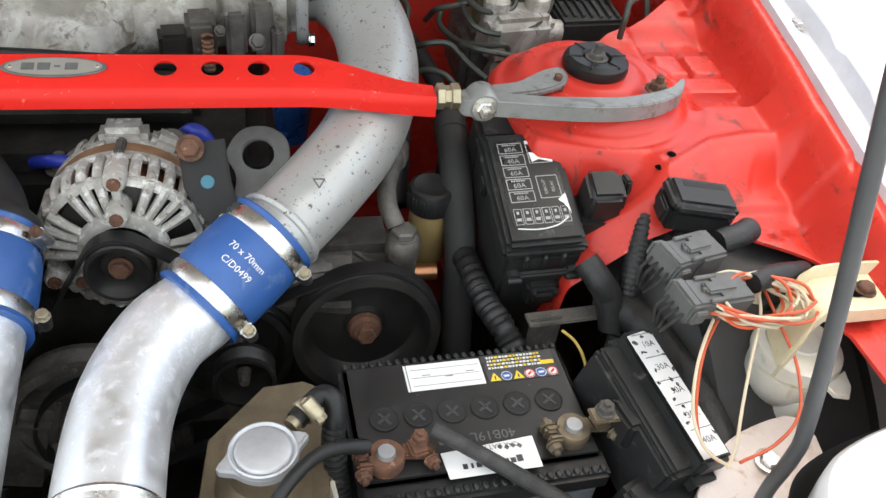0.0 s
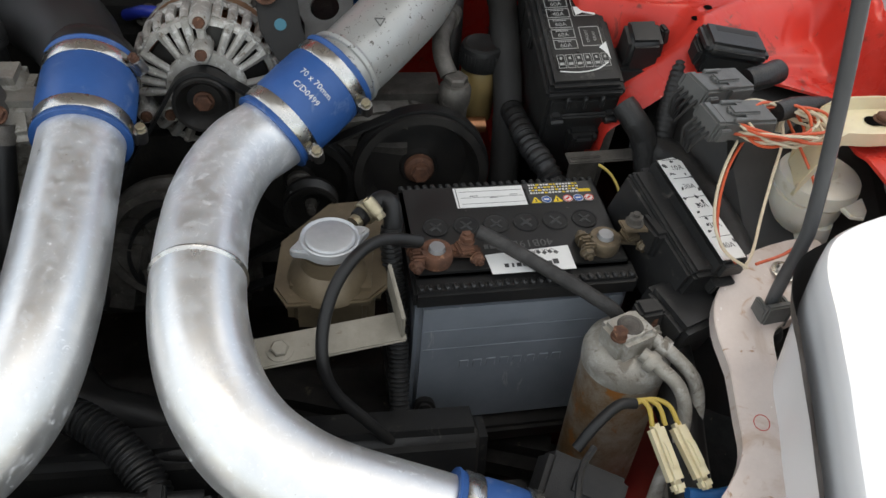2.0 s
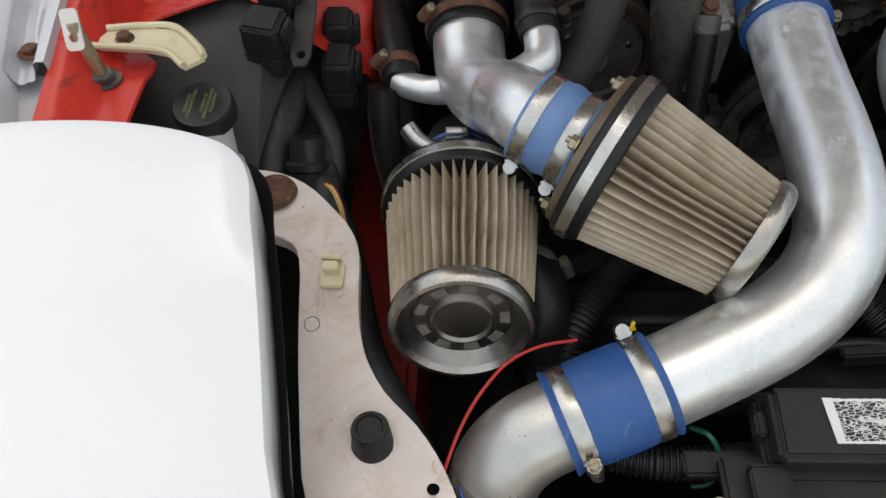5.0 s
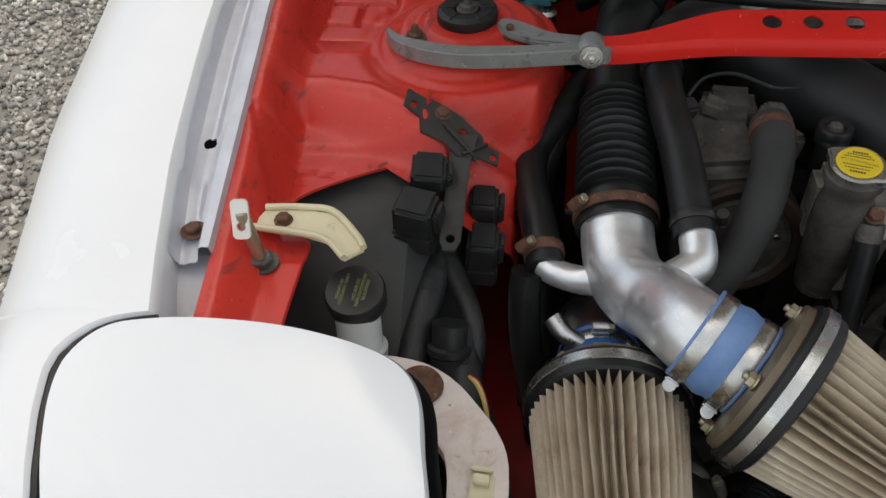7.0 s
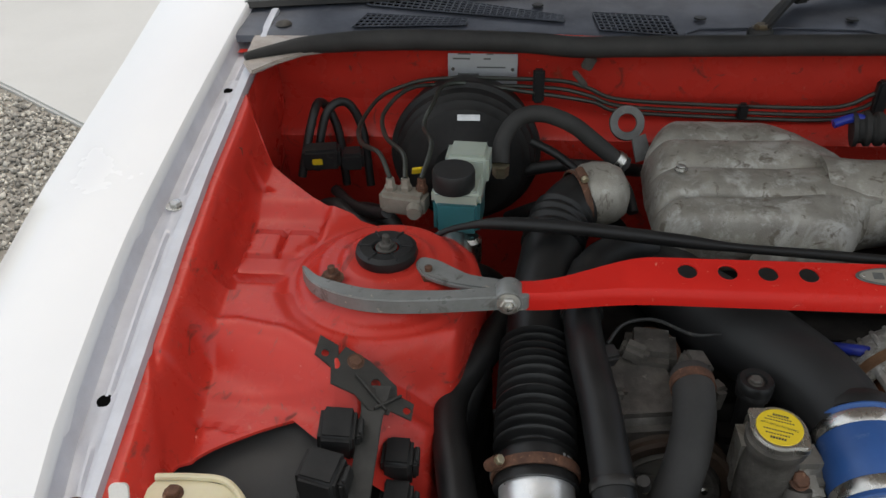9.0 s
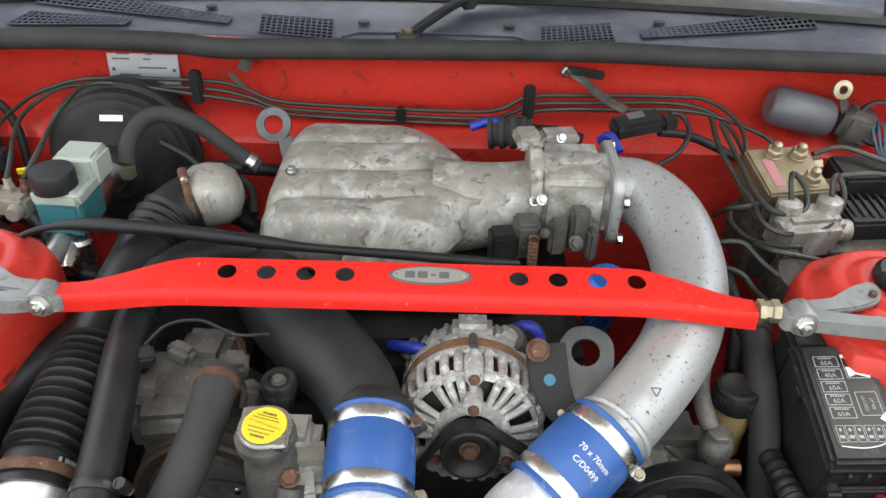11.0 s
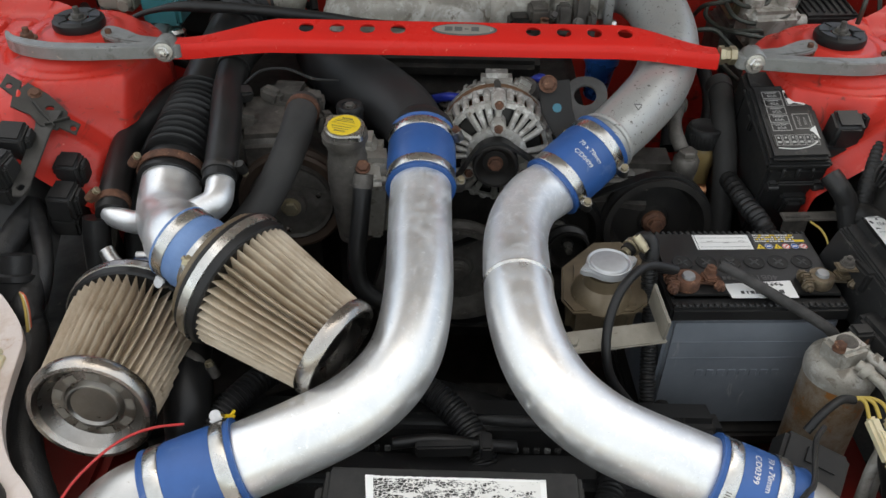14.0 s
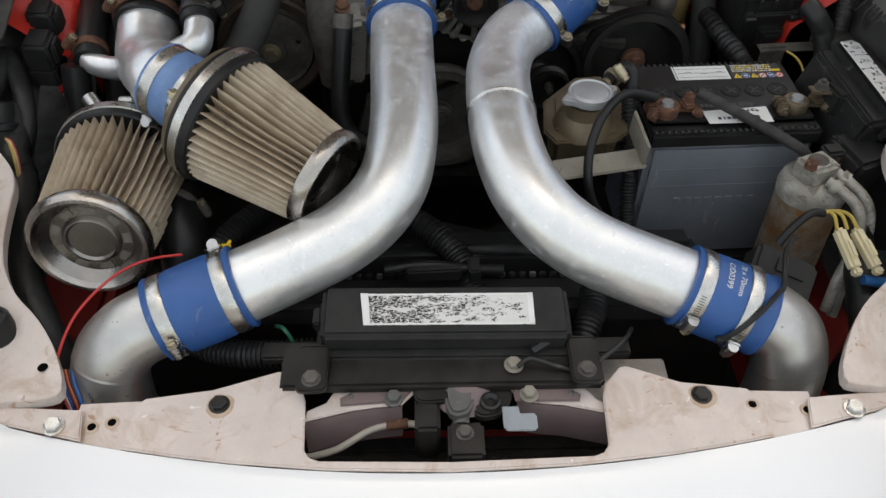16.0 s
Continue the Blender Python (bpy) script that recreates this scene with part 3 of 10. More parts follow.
def shelf_z(x, y):
    """Height of the left red inner panel."""
    xr, zr = rim(y)
    zr -= 0.004
    crest = table(x, [(-0.72, 0.553), (-0.685, 0.556), (-0.621, 0.561), (-0.571, 0.551), (-0.528, 0.524), (-0.49, 0.50)])
    foot = table(x, [(-0.72, 0.545), (-0.671, 0.541), (-0.587, 0.500), (-0.538, 0.476), (-0.49, 0.455)])
    ahead = table(y, [(0.2, 0.742), (0.36, 0.742), (0.45, 0.735), (0.56, 0.738)])
    behind = table(y, [(0.45, 0.760), (0.56, 0.764), (0.75, 0.768), (0.95, 0.79)])
    z0 = lerp(ahead, behind, soft((y - foot) / (crest - foot)))
    z0 += 0.0035 * soft(1 - abs(y - crest - 0.006) / 0.012)
    z0 -= 0.85 * max(0.0, x + 0.512) * soft((0.575 - y) / 0.04)
    z = lerp(zr, z0, soft((x - xr - 0.006) / 0.034))
    # a sunken pan with a raised square in it, split by two grooves
    pan = soft((x - xr - 0.022) / 0.006) * soft((-0.565 - x) / 0.012) * soft((y - 0.616) / 0.006) * soft((0.79 - y) / 0.03)
    z -= 0.014 * pan
    pad = soft((x + 0.652) / 0.005) * soft((-0.572 - x) / 0.01) * soft((y - 0.648) / 0.005) * soft((0.740 - y) / 0.006)
    z += 0.009 * pad
    z -= 0.0065 * pad * (soft(1 - abs(y - 0.684) / 0.006) + soft(1 - abs(y - 0.729) / 0.005) + soft(1 - abs(x + 0.612) / 0.005) * soft((y - 0.684) / 0.004))
    # a triangular dent behind it and two creases in front
    z -= 0.009 * soft((y - 0.795 - 0.25 * (x + 0.66)) / 0.006) * soft((0.838 - 0.55 * (x + 0.70) - y) / 0.012) * soft((x - xr - 0.02) / 0.01)
    z -= 0.0045 * soft(1 - abs(y - 0.467 + 0.2 * (x + 0.632)) / 0.005) * soft((x + 0.636) / 0.006) * soft((-0.585 - x) / 0.012)
    z -= 0.0045 * soft(1 - abs(x + 0.632 - 0.18 * (0.467 - y)) / 0.005) * soft((0.470 - y) / 0.006) * soft((y - 0.415) / 0.012)
    z -= 0.005 * soft((x + 0.668 - 0.40 * (0.476 - y)) / 0.006) * soft((0.500 - y) / 0.012) * soft((y - 0.33) / 0.02)
    # the damper tower with its rolled edge
    d = math.hypot(x + 0.484, y - 0.655)
    z = lerp(z, 0.759, soft((0.122 - d) / 0.022))
    z += 0.002 * soft(1 - abs(d - 0.103) / 0.010)
    z = lerp(z, 0.765, soft((0.101 - d) / 0.011))
    if d < 0.090:
        z = lerp(0.765, 0.781, soft((0.090 - d) / 0.024))
        z += 0.006 * soft((0.055 - d) / 0.012)
    z += 0.0015 * noise.noise(Vector((x * 14, y * 14, 3)))
    return z


IN = [(0.20, -0.43), (0.50, -0.43), (0.56, -0.412), (0.62, -0.396), (0.66, -0.388), (0.70, -0.398), (0.722, -0.42), (0.740, -0.47), (0.755, -0.53), (0.79, -0.592), (0.83, -0.635), (0.88, -0.685), (0.93, -0.705)]


def apron(side):
    def rows_of(y0, y1, n, xa, xb, m=44, deep=1.0):
        rows = []
        for i in range(n + 1):
            y = lerp(y0, y1, i / n)
            a, b = xa(y), xb(y)
            rows.append([(side * -lerp(a, b, j / m), y, shelf_z(lerp(a, b, j / m), y)) for j in range(m + 1)])
            # the wall that drops from the inner edge
            for k, dz in enumerate((0.004, 0.012, 0.035, 0.065, 0.095)):
                zz = shelf_z(b, y)
                rows[-1].append((side * -(b + (0.003 + 0.002 * k) * min(1, deep * 4)), y, zz - dz * deep))
        return sheet(rows)
    left = lambda y: rim(y)[0] - 0.002
    hole_l = lambda y: table(y, [(0.2, -0.590), (0.362, -0.592), (0.374, -0.604), (0.386, -0.624), (0.40, -0.632), (0.412, -0.630), (0.424, -0.621), (0.437, -0.608), (0.448, -0.594), (0.458, -0.579), (0.467, -0.563), (0.4748, -0.547)])
    hole_r = lambda y: table(y, [(0.43, -0.470), (0.454, -0.521), (0.4748, -0.547)])
    front = rows_of(0.205, 0.4748, 80, left, hole_l, 44, 0.03)
    inner = rows_of(0.436, 0.4748, 10, hole_r, lambda y: -0.43, 14, 0.35)
    rear = rows_of(0.4748, 0.93, 190, left, lambda y: table(y, IN), 110)
    if side > 0:
        inner.clear()
    part("inner_wing", merge(front, inner, rear), RED, car, "red painted inner wing with pressed ribs")
    # Dark sheet added in place of the deep shade below the inner wing.
    rows = []
    for i in range(24):
        y = 0.40 + 0.53 * i / 23
        b = table(y, IN)
        zz = shelf_z(b, y) - 0.088
        rows.append([(side * -(b + 0.004), y, zz), (side * -(b + 0.014), y, zz - 0.06), (side * -(b + 0.016), y, zz - 0.18), (side * -(b + 0.03), y, 0.24)])
    part("chassis_side_shade", sheet(rows, 0.003), ENGINE, car, "chassis side below the inner wing, dark in place of shade")
    # the wheel-arch liner, a piece of a broad arch with pressed ridges
    rows = []
    for i in range(30):
        a = radians(52 + 62 * i / 29)
        row = []
        for k in range(16):
            x = -0.72 + 0.252 * k / 15
            r = 0.405 + 0.006 * (1 if 9 < i < 13 else 0) - 0.075 * soft((abs(x + 0.585) - 0.06) / 0.06)
            row.append((side * -x, 0.575 + r * math.cos(a + 0.62), 0.325 + r * math.sin(a + 0.62)))
        rows.append(row)
    part("wheel_liner", sheet(rows), LINER, car, "black plastic wheel-arch liner")
    if side > 0:
        for x, y in ((0.525, 0.541), (0.508, 0.526)):
            part("hole", lathe(pose(x, y, shelf_z(-x, y) + 0.0004), [(0, 0.0008), (0.0036, 0.0008), (0.0044, 0)], 14), HOLE, car)
    # Unseen dark sheet, added to block the white wing behind the gap.
    if side > 0:
        part("arch_gap_filler", sheet([[(0.520 - 0.004 * k, y, 0.730 - 0.09 * k) for k in range(5)] for y in (0.395, 0.45, 0.50, 0.55, 0.60, 0.64)], 0.002), ENGINE, car, "dark sheet added to close the gap by the wheel arch")
    # rubber cap of the damper with its nut
    m = pose(side * 0.484, 0.655, 0.787)
    bm = lathe(m, [(0.013, 0.010), (0.015, 0.0125), (0.027, 0.0135), (0.0315, 0.010), (0.0325, 0.004), (0.031, -0.001), (0.0, -0.001)], 36)
    cap_ob = part("damper_cap", bm, RUBBER, car, "ribbed black rubber damper cap")
    for k in range(6):
        part("cap_rib", box(m @ pose(0, 0, 0.0132, 0, 0, 60 * k) @ Matrix.Translation((0.0225, 0, -0.0012)), 0.014, 0.0022, 0.0022, 0.0006, 1), RUBBER, cap_ob)
    part("nut", hexbolt(m @ Matrix.Translation((0, 0, 0.010)), 0.0075, 0.007, 1.5, 0.008), CAST_DARK, cap_ob, "grimy dark nut")


for side in (-1, 1):
    wing(side)
    apron(side)

CORNER = surface("old_stained_primer", (0.46, 0.42, 0.38), (0.30, 0.25, 0.22), 0.5, 0, 400, 20, 0.9, 0.08, 0.12, spots=(0.24, 0.13, 0.08), spot_scale=26, spot_at=0.60, edge=0.12)

# bulkhead
rows = []
for i in range(49):
    x = -0.745 + 1.49 * i / 48
    dip = 0.012 * soft((abs(x) - 0.45) / 0.25)
    swage = 0.006 * soft((x + 0.20) / 0.02) * soft((0.42 - x) / 0.02)
    rows.append([(x, 1.035, 0.868 - dip), (x, 1.05, 0.868 - dip), (x, 1.056, 0.862 - dip), (x, 1.064, 0.845), (x, 1.068 - swage, 0.825), (x, 1.070 - swage, 0.79), (x, 1.070, 0.775), (x, 1.062, 0.767), (x, 1.02, 0.752), (x, 1.012, 0.742), (x, 1.016, 0.70), (x, 1.02, 0.60), (x, 1.0, 0.40), (x, 1.0, 0.215)])
part("bulkhead", sheet(rows), RED, car, "red painted bulkhead with a pressed ledge")
for side in (-1, 1):
    rows = []
    for i in range(14):
        y = 0.84 + 0.22 * i / 13
        xr, zr = rim(y)
        rows.append([(side * -(xr + 0.002), y, zr - 0.004), (side * -(xr + 0.006), y, zr - 0.03), (side * -(xr + 0.012), y, 0.70), (side * -(xr + 0.02), y, 0.45)])
    part("side_wall", sheet(rows), RED, car)
    corner = [(-0.692, 0.925), (-0.668, 0.962), (-0.640, 0.993), (-0.600, 1.012), (-0.575, 1.024), (-0.600, 1.045), (-0.600, 1.10), (-0.610, 1.16), (-0.64, 1.22), (-0.72, 1.30), (-0.79, 1.30), (-0.760, 1.16), (-0.728, 1.08), (-0.712, 0.96)]
    corner = [(side * -x, y) for x, y in corner]
    part("corner_panel", prism(pose(0, 0, 0.868), corner, 0.006, 0.002), CORNER, car, "dusty pinkish corner panel with old primer")

# scuttle panel, rubber seal, windscreen
rows = []
for i in range(61):
    x = -0.80 + 1.6 * i / 60
    bow = 0.055 * (x / 0.75) ** 2
    rows.append([(x, y - bow * k, z) for y, z, k in ((1.050, 0.866, 0.0), (1.060, 0.874, 0.1), (1.075, 0.876, 0.2), (1.11, 0.877, 0.3), (1.15, 0.879, 0.5), (1.20, 0.883, 0.7), (1.27, 0.890, 1.0), (1.345, 0.898, 1.0), (1.36, 0.890, 1.0))])
scuttle = part("scuttle_panel", sheet(rows), COWL, car, "weathered dark grey plastic scuttle panel")
seal = part("rubber_seal", tube([(-0.712, 0.968, 0.876), (-0.672, 0.990, 0.878), (-0.630, 1.008, 0.879), (-0.55, 1.024, 0.880), (-0.45, 1.028, 0.880), (-0.34, 1.024, 0.879), (-0.28, 1.016, 0.877), (-0.20, 1.020, 0.877), (0, 1.028, 0.878), (0.218, 1.033, 0.879), (0.36, 1.026, 0.878), (0.55, 1.020, 0.878), (0.668, 1.006, 0.878)], [0.006, 0.009, 0.012] + [0.0135] * 10, 12, 10, flat=1.1), RUBBER_WORN, car, "black rubber bonnet seal")
rows = []
for i in range(31):
    x = -0.70 + 1.4 * i / 30
    bow = 0.16 * (x / 0.70) ** 2
    rows.append([(x, 1.375 + 0.62 * k - bow * (1 - 0.2 * k), 0.905 + 0.33 * k) for k in (0, 0.2, 0.5, 1.0)])
GLASS = surface("windscreen_glass", (0.02, 0.022, 0.024), (0.02, 0.022, 0.024), 0.04, 0, 100, 5, 0, 0, 0.0)
part("windscreen", sheet(rows), GLASS, car, "sloping windscreen reflecting a pale sky")

rows = []
for i in range(61):
    x = -0.76 + 1.52 * i / 60
    bow = 0.075 * (x / 0.75) ** 2
    rows.append([(x, y - bow, z) for y, z in ((1.212, 0.8850), (1.218, 0.8915), (1.245, 0.8925), (1.30, 0.8860), (1.37, 0.8900), (1.40, 0.915))])
part("wiper_well", sheet(rows, 0.002), PLASTIC, car, "glossy black plastic strip below the screen")
# nose: front skin and the primer panels behind it
def nose_y(x):
    return -0.058 + 0.36 * x * x


rows = []
for i in range(41):
    x = -0.46 + 0.92 * i / 40
    yy = nose_y(x)
    up = 0.06 * soft((abs(x) - 0.36) / 0.10)
    rows.append([(x, yy + 0.004, 0.578 + up), (x, yy, 0.584 + up), (x, yy - 0.012, 0.584 + up), (x, yy - 0.05, 0.570 + up * 0.8), (x, yy - 0.12, 0.53 + up * 0.5), (x, yy - 0.20, 0.44), (x, yy - 0.23, 0.30)])
part("nose_skin", sheet(rows), WHITE, car, "glossy white nose skin")


def mirror(pts):
    return [(-x, y) for x, y in pts][::-1]


nose_l = [(-0.400, 0.012), (-0.312, 0.006), (-0.306, -0.027), (-0.40, -0.006)]
plate_a = [(-0.318, 0.016), (-0.266, 0.018), (-0.268, -0.036), (-0.318, -0.022)]
plate_b = [(-0.272, -0.038), (-0.269, 0.008), (-0.262, 0.017), (-0.205, 0.025), (-0.151, 0.043), (-0.144, 0.042), (-0.128, 0.024), (-0.124, 0.012), (-0.121, -0.036), (-0.116, -0.043), (-0.108, -0.046), (0.0, -0.049), (0.0, -0.0615), (-0.10, -0.058), (-0.18, -0.0475), (-0.23, -0.040)]
RUST_STAIN = surface("thin_rust_stain", (0.44, 0.30, 0.19), (0.56, 0.44, 0.34), 0.6, 0, 900, 90, 0.9, 0.1, 0.1)
support = part("front_support", prism(pose(0, 0, 0.578), [(x, max(y, nose_y(x) - 0.002)) for x, y in plate_a], 0.004, 0.001), PRIMER, car, "pinkish primered front panel")
part("front_support", prism(pose(0, 0, 0.578), mirror([(x, max(y, nose_y(x) - 0.002)) for x, y in plate_a]), 0.004, 0.001), PRIMER, car)
plate_c = [(x + (0.010 if 0.09 < x < 0.16 and y > -0.047 else 0.0), y) for x, y in mirror(plate_b)]
for shape in (plate_b, plate_c):
    part("radiator_cover_plate", prism(pose(0, 0, 0.583), [(x, max(y, nose_y(x) + 0.0005)) for x, y in shape], 0.004, 0.0012), PRIMER, car, "pinkish primered cover plate")
for shape in (nose_l, mirror(nose_l)):
    part("nose_bracket", prism(pose(0, 0, 0.584), [(x, max(y, nose_y(x) + 0.0005)) for x, y in shape], 0.004, 0.0012), PRIMER, car)
for x, y, z, mt, r in ((-0.197, 0.009, 0.587, BLACKPAINT, 0.0085), (0.220, 0.010, 0.587, BLACKPAINT, 0.0085), (-0.331, -0.010, 0.588, STEEL, 0.0085), (0.348, -0.007, 0.588, STEEL, 0.0085)):
    part("panel_bolt", hexbolt(pose(x, y, z), r * 0.8, 0.006, 1.35), mt, support, "panel bolt")
    if mt is BLACKPAINT:
        ring = [(r * (1.42 + 0.10 * math.sin(2.3 * q + x * 40)) * math.cos(q * math.pi / 6) + 0.001, r * (1.42 + 0.10 * math.sin(1.7 * q)) * math.sin(q * math.pi / 6) - 0.001) for q in range(12)]
        part("rust_stain", prism(pose(x, y, z + 0.0002), blob(ring, 3), 0.0003, 0), RUST_STAIN, support, "brown rust stain round the bolt")
for x, y in ((-0.286, -0.004), (0.262, 0.0), (0.310, -0.004), (-0.302, -0.008), (0.325, -0.006)):
    part("hole", lathe(pose(x, y, 0.5865 if abs(x) < 0.272 else 0.5825), [(0, 0.0008), (0.0036, 0.0008), (0.0042, 0)], 14), HOLE, support)
    part("rust_stain", lathe(pose(x, y, 0.5866 if abs(x) < 0.272 else 0.5826), [(0.0036, 0.0006), (0.0056, 0.0005), (0.0062, 0)], 16), RUST_STAIN, support, "brown rust rim of the hole")

# headlamp lids and their carriers
def headlamp(side):
    lamp = thing("headlamp", (side * 0.60, 0.10, 0.60), "glossy white pop-up headlamp folded flush", "headlamp")
    out = blob([(-0.655, -0.16), (-0.686, 0.03), (-0.7085, 0.107), (-0.7205, 0.140), (-0.7295, 0.176), (-0.7295, 0.202), (-0.721, 0.222), (-0.706, 0.235), (-0.684, 0.2405), (-0.645, 0.244), (-0.590, 0.2425), (-0.545, 0.2365), (-0.506, 0.226), (-0.483, 0.213), (-0.470, 0.192), (-0.464, 0.160), (-0.455, 0.115), (-0.443, 0.02), (-0.425, -0.16)], 4)
    zt = lambda x, y: table(y, [(-0.2, 0.585), (-0.1, 0.645), (0.0, 0.702), (0.12, 0.757), (0.20, 0.775), (0.26, 0.780)]) - 0.25 * (x + 0.60) ** 2
    bm = bmesh.new()
    cx, cy = -0.595, 0.05
    rings = []
    for k, (s, dz) in enumerate(((0.25, 0), (0.5, 0), (0.75, 0), (0.93, 0), (0.985, -0.0015), (1.0, -0.006), (1.0, -0.02), (0.985, -0.06), (0.94, -0.13))):
        rings.append([bm.verts.new((side * -(cx + (x - cx) * s), cy + (y - cy) * s, zt(cx + (x - cx) * s, cy + (y - cy) * s) + dz)) for x, y in out])
    c = bm.verts.new((side * -cx, cy, zt(cx, cy)))
    for a, b in zip(rings, rings[1:]):
        for j in range(len(a)):
            bm.faces.new((a[j], b[j], b[(j + 1) % len(a)], a[(j + 1) % len(a)]))
    for j in range(len(rings[0])):
        bm.faces.new((c, rings[0][j], rings[0][(j + 1) % len(rings[0])]))
    bmesh.ops.recalc_face_normals(bm, faces=bm.faces[:])
    part("lid", bm, WHITE, lamp)
    # Black ring added below the lid to stand in for the gap's shade.
    well = [[(side * -(cx + (x - cx) * k), cy + (y - cy) * k, zt(x, y) - dz) for x, y in out + out[:1]] for k, dz in ((1.055, 0.030), (1.03, 0.045), (0.95, 0.060))]
    part("well", sheet(well), RUBBER, lamp, "black sheet under the lid that puts shade into the gap")
    if side < 0:
        carrier = [(-0.545, 0.296), (-0.50, 0.298), (-0.466, 0.284), (-0.440, 0.259), (-0.422, 0.236), (-0.413, 0.211), (-0.411, 0.168), (-0.405, 0.135), (-0.389, 0.107), (-0.364, 0.083), (-0.344, 0.055), (-0.331, 0.020), (-0.350, 0.011), (-0.400, 0.010), (-0.440, 0.028), (-0.452, 0.10), (-0.457, 0.16), (-0.461, 0.208), (-0.476, 0.228), (-0.520, 0.240), (-0.560, 0.246)]
    else:
        carrier = [(-0.570, 0.316), (-0.525, 0.313), (-0.490, 0.296), (-0.460, 0.266), (-0.448, 0.236), (-0.447, 0.200), (-0.443, 0.165), (-0.440, 0.142), (-0.428, 0.124), (-0.408, 0.106), (-0.382, 0.085), (-0.361, 0.056), (-0.346, 0.020), (-0.362, 0.011), (-0.400, 0.010), (-0.445, 0.028), (-0.466, 0.10), (-0.481, 0.16), (-0.487, 0.205), (-0.496, 0.230), (-0.525, 0.243), (-0.565, 0.255)]
    bm = bmesh.new()
    pts = blob([(side * -x, y) for x, y in carrier], 3)
    bm.faces.new([bm.verts.new((x, y, 0)) for x, y in pts])
    bmesh.ops.triangulate(bm, faces=bm.faces[:])
    bmesh.ops.subdivide_edges(bm, edges=bm.edges[:], cuts=2, use_grid_fill=True)
    for v in bm.verts:
        y = v.co.y
        v.co.z = table(y, [(0.0, 0.596), (0.04, 0.600), (0.10, 0.622), (0.15, 0.640), (0.20, 0.655), (0.30, 0.668)])
    ret = bmesh.ops.extrude_face_region(bm, geom=bm.faces[:])
    for g in ret["geom"]:
        if isinstance(g, bmesh.types.BMVert):
            g.co.z -= 0.013
    bmesh.ops.recalc_face_normals(bm, faces=bm.faces[:])
    es = [e for e in bm.edges if len(e.link_faces) == 2 and e.calc_face_angle(0) > 0.9]
    bmesh.ops.bevel(bm, geom=es, offset=0.004, segments=2, affect="EDGES", clamp_overlap=True)
    part("carrier", bm, PRIMER, lamp, "pinkish primered carrier arm with scuffs")
    return lamp


for side in (-1, 1):
    headlamp(side)

# floor of the bay, radiator and the raised bonnet above
part("undertray", box(pose(0, 0.62, 0.20), 1.62, 1.65, 0.012, 0), ENGINE, car)
for side in (-1, 1):
    part("chassis_rail", box(pose(side * 0.43, 0.45, 0.30), 0.09, 1.0, 0.16, 0.01), RED_SHADED, car, "red chassis rail with shade in its colour")
part("front_crossmember", box(pose(0, 0.02, 0.33), 1.1, 0.05, 0.16, 0.01), RED_SHADED, car)

# the raised bonnet that the prop rod holds up
bonnet = thing("bonnet", (0, 1.27, 1.04), "white bonnet propped wide open on its rod", "bonnet")
BONNET_UNDER = surface("pale_bonnet_underside", (0.46, 0.43, 0.40), (0.38, 0.355, 0.33), 0.55, 0, 400, 8, 0.7, 0.06, 0.1)


def bonnet_skin(drop):
    rows = []
    for i in range(25):
        k = i / 24
        w = lerp(0.70, 0.60, k) - 0.10 * soft((k - 0.8) / 0.2)
        rows.append([(w * u, 1.27 - 1.28 * k * 0.755 - 0.03 * u * u * (1 - k), 1.04 + 1.28 * k * 0.656 + 0.05 * math.sin(math.pi * k) - 0.035 * u * u - drop) for u in (j / 10 - 1 for j in range(21))])
    return sheet(rows, 0.0015)


part("outer_skin", bonnet_skin(0.0), WHITE, bonnet)
part("inner_frame", bonnet_skin(0.022), BONNET_UNDER, bonnet, "pale primed underside")
for side in (-1, 1):
    part("hinge_arm", tube([(side * 0.66, 1.16, 0.868), (side * 0.665, 1.22, 0.95), (side * 0.66, 1.25, 1.025)], 0.010, 8, 4, flat=0.5), BLACKPAINT, bonnet, "black steel hinge arm")

